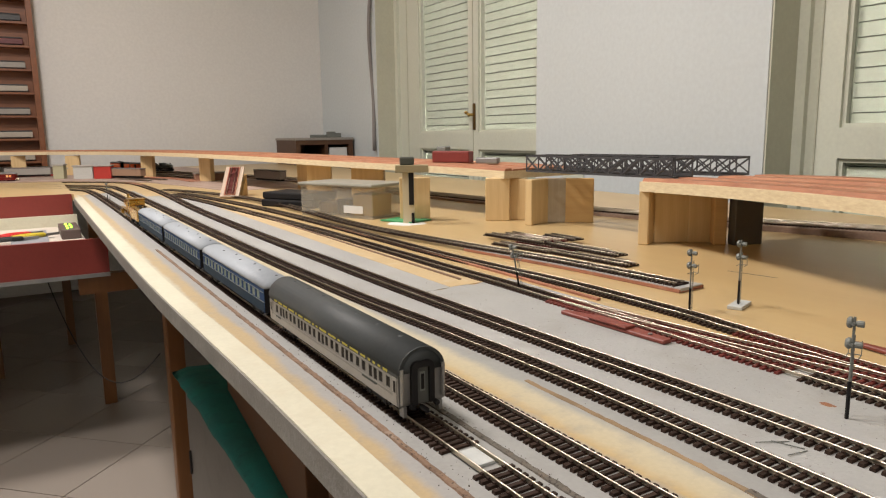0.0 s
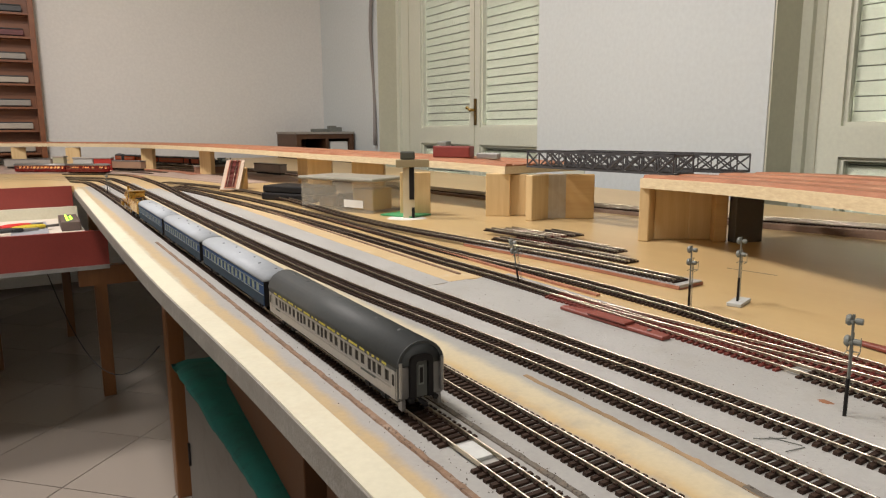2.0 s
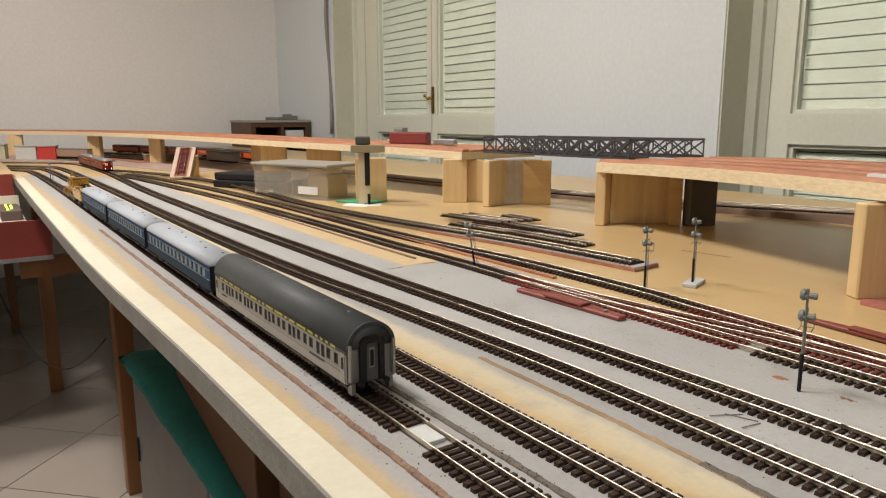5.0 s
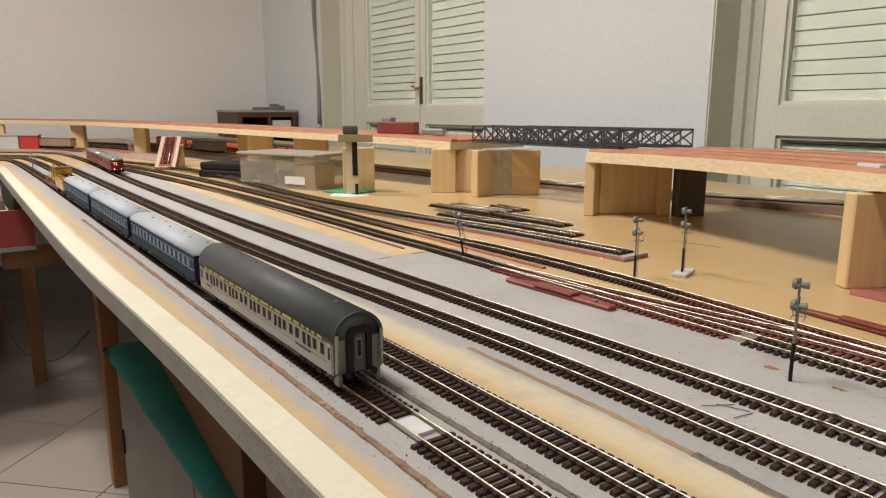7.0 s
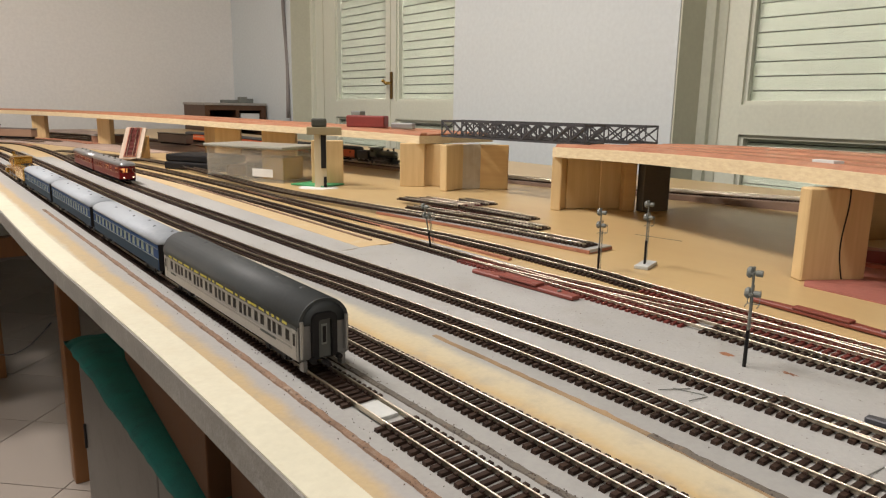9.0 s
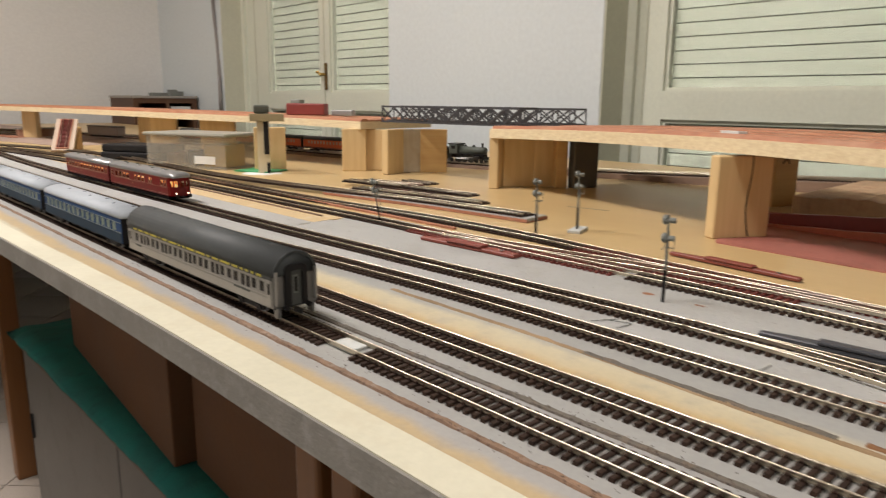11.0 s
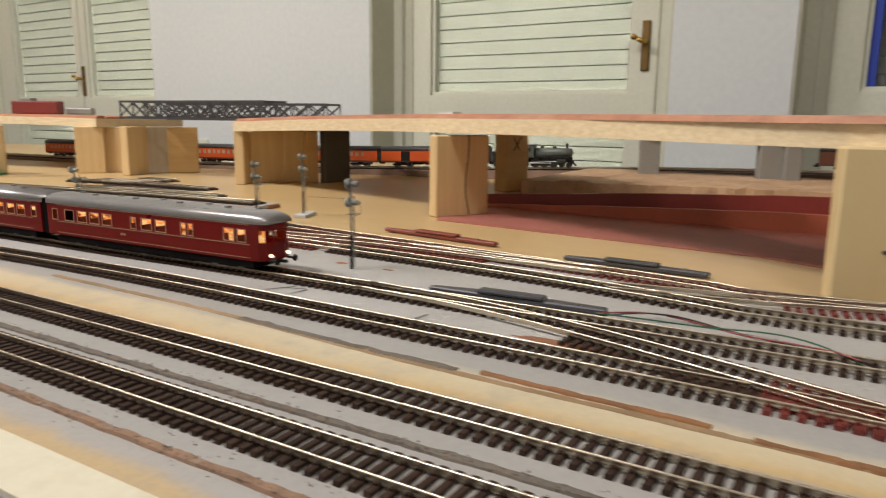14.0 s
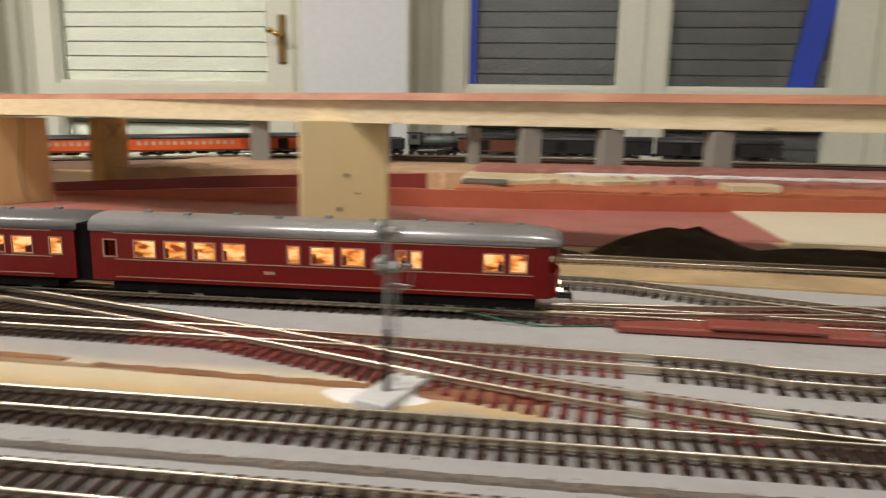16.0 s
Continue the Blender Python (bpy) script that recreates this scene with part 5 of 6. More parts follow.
outer, inner = arch(0.0378, 0.0347, 0.0178, 16, 1.0), arch(0.0332, 0.0347, 0.0157, 16, 1.0)
rings = [[bm.verts.new((x, y, z)) for x, z in sec] for y, sec in ((-0.0005, outer), (-0.0016, outer), (-0.0016, inner), (-0.0005, inner))]
for a, b in zip(rings, rings[1:] + rings[:1]):
    for i in range(16):
        bm.faces.new((a[i], a[i + 1], b[i + 1], b[i]))
bm.faces.new([r[0] for r in rings])
bm.faces.new([r[-1] for r in rings][::-1])
bmesh.ops.recalc_face_normals(bm, faces=bm.faces[:])
part("roof_rim", bm, DKROOF, silver)
for s in (-1, 1):
    random.seed(4)
    y = 0.016
    while y < CL - 0.02:
        for k in range(random.choice((2, 3, 4, 5, 6, 7))):
            l = random.choice((0.0014, 0.0018, 0.0022))
            bm = bmesh.new()
            box(bm, min(s * 0.0186, s * 0.0191), max(s * 0.0186, s * 0.0191), y, y + l, 0.0322 + random.choice((0, 0.0002)), 0.0341)
            part("lettering", bm, YEL, silver, "yellow lettering bar")
            y += l + 0.0006
        y += 0.0042
    for y0, l in ((0.035, 0.026), (CL - 0.035, 0.014)):
        bm = bmesh.new()
        box(bm, min(s * 0.0185, s * 0.019), max(s * 0.0185, s * 0.019), y0, y0 + l, 0.0165, 0.0178)
        part("lettering", bm, SLOT, silver, "small dark lettering bar")
    for y0 in (0.0025, CL - 0.0085):
        bm = bmesh.new()
        box(bm, min(s * 0.0181, s * 0.0189), max(s * 0.0181, s * 0.0189), y0, y0 + 0.006, 0.0115, 0.0318)
        d = part("door", bm, SILVERL, silver)
        bm = bmesh.new()
        box(bm, min(s * 0.0189, s * 0.0191), max(s * 0.0189, s * 0.0191), y0 + 0.0015, y0 + 0.0045, 0.0205, 0.0288)
        part("door_window", bm, DARKGL, d)
    bm = bmesh.new()
    tube(bm, (s * 0.0168, -0.0022, 0.013), (s * 0.0168, -0.0022, 0.0385), 0.0014, n=8)
    part("end_pillar", bm, SILVERL, silver)
    bm = bmesh.new()
    box(bm, s * 0.0145 - 0.0014, s * 0.0145 + 0.0014, -0.002, 0.004, 0.003, 0.0105)
    part("step", bm, SILVER, silver)
for i in range(7):
    bm = bmesh.new()
    lathe(bm, [(0.0022, 0.0517), (0.0022, 0.0533), (0.001, 0.0539)], 10, (0, 0.03 + i * 0.039, -0.0008))
    part("roof_vent", bm, DKROOF, silver)

bwins = [(0.018 + i * 0.0182, 0.0305 + i * 0.0182, 0.0225, 0.0315) for i in range(16)]
bwins = [w for w in bwins if w[1] < 0.29]
blue = None
for k, L in enumerate((CL, CL, CL)):
    yy = SY + (CL + 0.022) * (k + 1)
    bl = coach("passenger_coach", pose(A_X, yy, RZ), L, BLUEU, WHROOF, bwins, "dark blue passenger coach with white roof, standing", GREENGL,
               band=[(0.0216, 0.0005, CREAMB), (0.0322, 0.0004, CREAMB)], lower=(0.0212, BLUEL), group="standing train", endm=BLACK, flat=0.9, w=0.0355, eave=0.0372, rise=0.0092)
    gangway(bl, 0, -1, BLACK)
    for i in range(6):
        bm = bmesh.new()
        lathe(bm, [(0.0016, 0.0455), (0.0016, 0.0472), (0.0008, 0.0476)], 8, (0.003 * (-1) ** i, 0.02 + i * 0.042, -0.0006))
        part("roof_vent", bm, DKROOF, bl)


def steam_loco(m, L, body, trim, label, tender_mat=None, driver=0.0095, name="steam_locomotive", wheel_mat=None):
    """Boiler, cab, chimney, domes, drivers, rods, running board and tender; front towards -y."""
    lo = thing(name, m, label, "locomotive")
    y0, y1 = 0.012, L * 0.50
    bm = bmesh.new()
    rot = Matrix.Rotation(radians(-90), 4, "X")
    lathe(bm, [(0.006, 0), (0.0092, 0.001), (0.0095, 0.02), (0.0105, y1 - y0)], 20, m=Matrix.Translation((0, y0, 0.0285)) @ rot)
    part("boiler", bm, body, lo, smooth=True)
    bm = bmesh.new()
    lathe(bm, [(0.0030, 0), (0.0022, 0.004), (0.0034, 0.0105)], 14, (0, y0 + 0.010, 0.0365))
    part("chimney", bm, trim, lo)
    for yy, r in ((y0 + 0.035, 0.0042), (y0 + 0.06, 0.0038)):
        bm = bmesh.new()
        lathe(bm, [(r, 0), (r, 0.003), (r * 0.7, 0.0055), (r * 0.2, 0.0062)], 14, (0, yy, 0.0365))
        part("dome", bm, trim, lo, smooth=True)
    bm = bmesh.new()
    for z in (0.0285,):
        tube(bm, (0, y0 - 0.003, z), (0, y0 + 0.001, z), 0.0028, n=12)
    part("headlamp", bm, STEEL, lo)
    part("cab", rbox(-0.0155, 0.0155, y1, y1 + 0.026, 0.019, 0.0435, 0.002), body, lo)
    part("cab_roof", rbox(-0.0165, 0.0165, y1 - 0.003, y1 + 0.029, 0.0425, 0.0455, 0.0012), trim, lo)
    for s in (-1, 1):
        bm = bmesh.new()
        box(bm, min(s * 0.0155, s * 0.0158), max(s * 0.0155, s * 0.0158), y1 + 0.007, y1 + 0.018, 0.032, 0.0395)
        part("cab_window", bm, DARKGL, lo)
        bm = bmesh.new()
        box(bm, s * 0.0135 - 0.0028, s * 0.0135 + 0.0028, y0 + 0.006, y1 + 0.02, 0.0205, 0.0215)
        part("running_board", bm, trim, lo)
        part("cylinder", rbox(s * 0.0145 - 0.0035, s * 0.0145 + 0.0035, y0 + 0.010, y0 + 0.028, 0.0085, 0.0165, 0.0015), trim, lo)
        bm = bmesh.new()
        tube(bm, (s * 0.0125, y0 + 0.03, 0.012), (s * 0.0125, y1 + 0.008, 0.010), 0.0008, n=6)
        tube(bm, (s * 0.0128, y0 + 0.04, 0.0085), (s * 0.0128, y1 + 0.01, 0.0085), 0.0009, n=6)
        part("rod", bm, STEEL, lo)
        for k in range(3):
            bm = bmesh.new()
            yy = y0 + 0.036 + k * (y1 - y0 - 0.03) / 2.4
            tube(bm, (s * 0.0085, yy, driver), (s * 0.0112, yy, driver), driver, n=20)
            part("driving_wheel", bm, wheel_mat or trim, lo)
        for yy in (y0 + 0.006, y0 + 0.02, y1 + 0.02):
            bm = bmesh.new()
            tube(bm, (s * 0.0085, yy, 0.005), (s * 0.0105, yy, 0.005), 0.005, n=14)
            part("carrying_wheel", bm, wheel_mat or trim, lo)
    bm = bmesh.new()
    box(bm, -0.007, 0.007, y0, y1 + 0.024, 0.010, 0.0205)
    box(bm, -0.0145, 0.0145, y0 - 0.002, y0 + 0.001, 0.0075, 0.014)
    part("frame", bm, BLACK if wheel_mat is None else body, lo)
    bm = bmesh.new()
    for i in range(7):
        x = -0.012 + i * 0.004
        beam(bm, (x, y0 - 0.002, 0.009), (x * 0.75, y0 - 0.008, 0.003), 0.001, 0.001)
    part("pilot", bm, trim, lo)
    ty = y1 + 0.034
    part("tender", rbox(-0.0155, 0.0155, ty, L, 0.0105, 0.033, 0.0018), tender_mat or body, lo)
    bm = bmesh.new()
    for i in range(20):
        a = random.random
        box(bm, *(lambda x, yy: (x, x + 0.004, yy, yy + 0.004, 0.032, 0.0335 + 0.002 * a()))(-0.011 + 0.018 * a(), ty + 0.005 + (L - ty - 0.016) * a()))
    part("coal", bm, BLACK, lo)["kind"] = "stuff"
    for yy in (ty + 0.014, L - 0.014):
        bogie(lo, yy, 0.014)
    return lo


random.seed(7)
steam_loco(pose(A_X, SY + (CL + 0.022) * 4 + 0.30, RZ, 0, 0, 180) @ Matrix.Diagonal((1.15, 1.0, 1.22, 1)), 0.30, GOLD, GOLDD, "gold-finished model steam locomotive with tender, standing", driver=0.009, wheel_mat=GOLDD)

# ---------- the red railcar ----------
RCRED = paint("wine_red_railcar_paint", (0.13, 0.0045, 0.0045), 0.3, 0.1, 25, 300, spec=0.28)
RCROOF = paint("silver_railcar_roof", (0.32, 0.32, 0.32), 0.3, 0.08, 25, 300, 0.6)
PINST = paint("cream_pinstripe", (0.34, 0.2, 0.13), 0.5)
# emission with light and dark patches, in place of a lamplit interior
INSIDE, nti, bi = material("glowing_railcar_interior", 0.6)
ni = noise_at(nti, coords(nti, (60, 60, 160)), 1.4, 3)
ci = ramp(nti, ni, [(0.36, (0.22, 0.05, 0.01)), (0.5, (0.95, 0.38, 0.09)), (0.62, (1.0, 0.66, 0.3))])
nti.links.new(ci, bi.inputs["Base Color"])
nti.links.new(ci, bi.inputs["Emission Color"])
bi.inputs["Emission Strength"].default_value = 0.75
HEADL = glow("lit_headlamp", (1.0, 0.85, 0.6), 2.6)
SEATM = paint("dark_red_seat", (0.12, 0.02, 0.02), 0.7)
CLEAR = glass("clear_window_plastic", (1, 1, 1), 0.02, 1.05)
RL = 0.262


# near-black for the rubber bellows and for the shade under the railcar
DEEPB = paint("black_bellows_and_underside_shade", (0.006, 0.005, 0.005), 0.9, 0.2, 30, 300, spec=0.05)


def railcar(front, label):
    # body runs from 0 (leading end) to RL
    W = 0.034
    if front:
        w = [(0.018, 0.026), (0.030, 0.040), (0.074, 0.079), (0.082, 0.087), (0.105, 0.117), (0.122, 0.134), (0.141, 0.147), (0.172, 0.184), (0.189, 0.201), (0.206, 0.218), (0.224, 0.236), (0.247, 0.254)]
    else:
        w = [(0.008, 0.015), (0.026, 0.038), (0.043, 0.055), (0.061, 0.073), (0.080, 0.086), (0.092, 0.104), (0.110, 0.122), (0.128, 0.140), (0.146, 0.158), (0.166, 0.172), (0.18, 0.192), (0.2, 0.212), (0.222, 0.232), (0.238, 0.246)]
    wl = [(a, b, 0.0225, 0.0315) for a, b in w]
    nose = 0.014
    c = thing("railcar", pose(0, 0, 0), label, "railcar", "running railcar")
    h = W / 2
    for s in (-1, 1):
        bm = bmesh.new()
        side_wall(bm, s * h, s, RL, 0.0085, 0.0365, [q for q in wl])
        k0 = nose if front else 0.0
        for v in bm.verts:
            if v.co.y < 1e-6:
                v.co.y = k0 if front else 0
        for v in bm.verts:
            if not front and v.co.y > RL - 1e-6:
                v.co.y = RL - nose
        bmesh.ops.recalc_face_normals(bm, faces=bm.faces[:])
        sd = part("side_wall", bm, RCRED, c)
        for a, b, p, q in wl:
            bm = bmesh.new()
            box(bm, min(s * (h - 0.0009), s * (h - 0.0005)), max(s * (h - 0.0009), s * (h - 0.0005)), a, b, p, q)
            pane = part("window_pane", bm, CLEAR, sd)
            pane.visible_shadow = False
            bm = bmesh.new()
            x0, x1 = min(s * h, s * (h + 0.0003)), max(s * h, s * (h + 0.0003))
            for r in ((a - 0.0007, a, p - 0.0007, q + 0.0007), (b, b + 0.0007, p - 0.0007, q + 0.0007), (a, b, p - 0.0007, p), (a, b, q, q + 0.0007)):
                box(bm, x0, x1, *r)
            part("window_rim", bm, PINST, pane)
        for z, t in ((0.0205, 0.0005), (0.0105, 0.0004), (0.0355, 0.0005)):
            bm = bmesh.new()
            box(bm, min(s * h, s * (h + 0.0003)), max(s * h, s * (h + 0.0003)), nose, RL - nose, z, z + t)
            part("stripe", bm, PINST, sd)
        bm = bmesh.new()
        box(bm, min(s * h, s * (h + 0.0003)), max(s * h, s * (h + 0.0003)), 0.155, 0.161, 0.0155, 0.0172)
        part("lettering", bm, PINST, sd, "small pale lettering bar")
    # rounded ends
    def end(y, sgn, rounded):
        bm = bmesh.new()
        prof = [(-h, nose), (-h * 0.93, nose * 0.45), (-h * 0.72, nose * 0.14), (-h * 0.35, 0.0), (h * 0.35, 0.0), (h * 0.72, nose * 0.14), (h * 0.93, nose * 0.45), (h, nose)] if rounded else [(-h, 0.0), (h, 0.0)]
        zs = (0.0085, 0.0225, 0.0315, 0.0365)
        for i, ((x0, d0), (x1, d1)) in enumerate(zip(prof, prof[1:])):
            for j, (a, b) in enumerate(zip(zs, zs[1:])):
                if rounded and j == 1 and i in (1, 2, 3, 4, 5):
                    f = 0.10
                    xa, xb, da, db = x0 + (x1 - x0) * f, x1 - (x1 - x0) * f, d0 + (d1 - d0) * f, d1 - (d1 - d0) * f
                    for q in (((x0, d0), (xa, da)), ((xb, db), (x1, d1))):
                        bm.faces.new([bm.verts.new((x, y + sgn * d, z)) for (x, d), z in ((q[0], a), (q[1], a), (q[1], b), (q[0], b))])
                    continue
                bm.faces.new([bm.verts.new((x, y + sgn * d, z)) for x, d, z in ((x0, d0, a), (x1, d1, a), (x1, d1, b), (x0, d0, b))])
        bmesh.ops.remove_doubles(bm, verts=bm.verts[:], dist=1e-5)
        return part("end_wall", bm, RCRED, c)
    if front:
        e = end(0.0, 1, True)
        end(RL, -1, False)
        for x in (-0.0095, 0.0095):
            bm = bmesh.new()
            tube(bm, (x, -0.0016, 0.0125), (x, 0.0008, 0.0125), 0.0011, n=12)
            hl = part("headlamp", bm, HEADL, e, "lit headlamp")
        bm = bmesh.new()
        tube(bm, (0, 0.0008, 0.0385), (0, 0.003, 0.0385), 0.0017, n=12)
        part("headlamp", bm, HEADL, e, "lit roof headlamp")
        bm = bmesh.new()
        for x in (-0.0098, 0.0098):
            tube(bm, (x, -0.006, 0.0088), (x, 0.001, 0.0088), 0.001, n=8)
            tube(bm, (x, -0.007, 0.0088), (x, -0.006, 0.0088), 0.0026, n=12)
        box(bm, -0.0013, 0.0013, -0.007, 0.003, 0.0065, 0.0085)
        part("buffer", bm, BLACK, e)
    else:
        end(0.0, 1, False)
        end(RL, -1, True)
    rf = roof_mesh(W + 0.001, RL + 0.001, 0.0365, 0.0088, 0.5, -0.0008, nose * 1.3 if front else 0.0)
    part("roof", rf, RCROOF, c, smooth=True)
    for i in range(9):
        bm = bmesh.new()
        box(bm, -0.002 + 0.003 * (-1) ** i, 0.002 + 0.003 * (-1) ** i, 0.02 + i * 0.027, 0.0235 + i * 0.027, 0.044, 0.0464)
        part("roof_vent", bm, SIGGREY, c)
    if front:
        part("roof_hatch", rbox(-0.012, -0.004, 0.062, 0.078, 0.0425, 0.0446, 0.0006), SIGGREY, c)
    # black underframe, widened so that shape and colour hold the shade beneath
    bm = bmesh.new()
    box(bm, -0.0155, 0.0155, nose, RL - nose, 0.0075, 0.0088)
    box(bm, -0.0162, 0.0162, 0.012, RL - 0.012, 0.0030, 0.0075)
    for k in (0.3, 0.42, 0.55, 0.66):
        box(bm, -0.0145, 0.0145, RL * k, RL * k + 0.025, 0.0012, 0.0030)
    part("underframe", bm, DEEPB, c)
    bm = bmesh.new()
    box(bm, -0.004, 0.004, nose + 0.003, RL - nose - 0.003, 0.0335, 0.035)
    part("ceiling_light_strip", bm, glow("warm_lamp_strip", (1.0, 0.5, 0.16), 5.5), c, "warm lit interior lamp strip")
    # added middle board that glows by itself behind the windows
    bm = bmesh.new()
    box(bm, -0.0012, 0.0012, nose + 0.001, RL - nose - 0.001, 0.009, 0.0335)
    part("glow_wall", bm, INSIDE, c, "glowing partition that stands in for the lit interior")
    bm = bmesh.new()
    y = 0.03
    while y < RL - 0.03:
        for s in (-1, 1):
            box(bm, s * 0.009 - 0.0045, s * 0.009 + 0.0045, y, y + 0.003, 0.0095, 0.0255)
        y += 0.0175
    part("seat_row", bm, SEATM, c)
    for y in (0.045, RL - 0.045):
        bogie(c, y)
    if not front:
        bm = bmesh.new()
        box(bm, -0.0155, 0.0155, -0.010, 0.0, 0.008, 0.040)
        part("gangway", bm, DEEPB, c)
    return c


rc1 = railcar(True, "wine-red railcar with lit windows and silver roof, running")
rc2 = railcar(False, "wine-red railcar trailer with lit windows, running")

# ---------- the orange train ----------
ORANGE = paint("bright_orange_coach_paint", (0.62, 0.1, 0.02), 0.35, 0.08, 25, 300)
DKGREY = paint("black_grey_roof", (0.03, 0.03, 0.03), 0.5, 0.1, 25, 300)
LOCOK = paint("black_loco_paint", (0.022, 0.024, 0.022), 0.4, 0.15, 25, 300)
BOILG = paint("grey_green_boiler", (0.09, 0.105, 0.09), 0.4, 0.12, 25, 300)
LITGL = paint("pale_window", (0.45, 0.36, 0.25), 0.2, 0.2, 60, 300)
US = []
usl = steam_loco(pose(0, 0, 0), 0.172, BOILG, LOCOK, "black model steam locomotive with grey-green boiler, running", tender_mat=LOCOK)
US.append((usl, 0.0, 0.172))
off = 0.180
owins = [(0.03 + i * 0.0135, 0.038 + i * 0.0135, 0.0225, 0.0305) for i in range(15)]
bagg = [(0.08, 0.10, 0.013, 0.033), (0.17, 0.19, 0.013, 0.033), (0.02, 0.026, 0.024, 0.031)]
for k in range(5):
    L = 0.235
    uc = coach("baggage_car" if k == 0 else "orange_coach", pose(0, 0, 0), L, ORANGE, DKGREY, bagg if k == 0 else [q for q in owins if q[1] < L - 0.02], ("orange baggage car with dark doors and black roof, running" if k == 0 else "orange passenger coach with black roof, running"),
               DARKGL if k == 0 else LITGL, rise=0.0085, band=[(0.0112, 0.002, DKGREY), (0.0340, 0.0024, DKGREY)], endm=DKGREY, group="running orange train")
    US.append((uc, off, L))
    off += L + 0.010
# a second, dark train stands further along the window wall
for k in range(3):
    dc = coach("freight_van", pose(1.50, -0.22 - k * 0.245, 0.8025), 0.235, paint("brown_van_paint", (0.13, 0.045, 0.02) if k == 0 else (0.015, 0.014, 0.016), 0.5), DKGREY, bagg, "dark brown van standing at the window wall" if k == 0 else "black van standing at the window wall", DARKGL, group="standing vans")

# ---------- things on and round the table ----------
bx = thing("storage_box", pose(0.583, 1.72, TOP, 0, 0, -66.5), "clear plastic storage box with lid and oddments inside", "storage box")
PLAST, ntp, bp_ = material("cloudy_clear_plastic", 0.3)
bp_.inputs["Base Color"].default_value = (0.62, 0.58, 0.48, 1)
bp_.inputs["Alpha"].default_value = 0.2
bm = bmesh.new()
W, D, Hh = 0.235, 0.12, 0.074
for r in ((0, W, 0, 0.002, 0, Hh), (0, W, D - 0.002, D, 0, Hh), (0, 0.002, 0.002, D - 0.002, 0, Hh), (W - 0.002, W, 0.002, D - 0.002, 0, Hh), (0.002, W - 0.002, 0.002, D - 0.002, 0, 0.002)):
    box(bm, *r)
part("tub", bm, PLAST, bx)
part("lid", rbox(-0.006, W + 0.006, -0.006, D + 0.006, Hh, Hh + 0.008, 0.003), paint("cloudy_lid", (0.3, 0.29, 0.24), 0.3, 0.08), bx, "cloudy grey-white lid")
bm = bmesh.new()
box(bm, W * 0.62, W * 0.88, -0.0012, -0.0004, 0.012, 0.03)
part("label_sticker", bm, WHITEP, bx, "white paper label")
part("contents", rbox(0.03, W * 0.35, 0.03, D - 0.03, 0.003, 0.03, 0.004), paint("brown_oddments", (0.3, 0.21, 0.11), 0.7, 0.4, 60, 200), bx)
part("contents", rbox(W * 0.62, W * 0.9, 0.03, D - 0.02, 0.003, 0.055, 0.003), paint("yellow_carton", (0.5, 0.3, 0.03), 0.5), bx, "yellow carton")
part("contents", rbox(W * 0.4, W * 0.52, 0.03, D - 0.03, 0.003, 0.04, 0.003), paint("dark_oddments", (0.05, 0.05, 0.05), 0.5), bx)
bm = bmesh.new()
prism(bm, [(0, 0), (0.09, -0.01), (0.1, 0.06), (0.01, 0.07)], 0, 0.003)
solid("green_sheet", bm, paint("green_card", (0.06, 0.3, 0.12), 0.6), "thin green sheet on the plywood", "sheet", m=pose(0.68, 1.47, TOP + 0.001, 0, 0, -60))
for k, (dx, h) in enumerate(((0, 0.02), (0.006, 0.02))):
    bm = rbox(0, 0.19, 0, 0.10, 0, h, 0.004)
    solid("black_tray", bm, BLACK, "black plastic tray on the plywood", "tray", "stacked trays", m=pose(0.56 + dx, 1.99 + dx, TOP + 0.02 * k, 0, 0, -62))

post = thing("height_gauge", pose(0.713, 1.392, TOP, 0, 0, -28), "white wooden post with a black bar", "post")
part("post", rbox(-0.013, 0.013, 0.002, 0.022, 0, 0.113, 0.001), wood("cream_post", (0.62, 0.55, 0.38), (0.55, 0.46, 0.28), "z", 30, 0.5, False), post)
bm = bmesh.new()
box(bm, 0.001, 0.012, -0.001, 0.0015, 0.042, 0.122)
part("black_bar", bm, BLACK, post, "black upright bar")
bm = bmesh.new()
box(bm, 0.006, 0.0125, -0.001, 0.0015, 0.0, 0.024)
part("black_bar", bm, BLACK, post)
part("top_block", rbox(-0.028, 0.045, -0.006, 0.028, 0.113, 0.129, 0.001), paint("olive_card", (0.3, 0.25, 0.14), 0.7, 0.1), post)
part("top_box", rbox(-0.018, 0.014, -0.002, 0.022, 0.1295, 0.147, 0.003), paint("dark_olive_plastic", (0.06, 0.065, 0.05), 0.5), post)

# a tilted offcut ramp with red rails
rampm = pose(0.545, 2.28, TOP + 0.002, 33, 0, -25)
rm = thing("track_ramp", rampm, "tilted wooden ramp board with red-brown track bed", "ramp")
part("board", rbox(-0.03, 0.03, 0, 0.16, 0, 0.008, 0.001), wood("greyed_pine", (0.5, 0.4, 0.3), (0.3, 0.2, 0.14), "y", 60, 0.6, False), rm)
part("roadbed", rbox(-0.018, 0.018, 0.005, 0.155, 0.0082, 0.011, 0.001), CORKRED, rm)
for k in range(21):
    ob = new("sleeper", SL_RED)
    ob.parent = rm
    ob.matrix_basis = pose(0, 0.012 + k * PITCH, 0.0111)
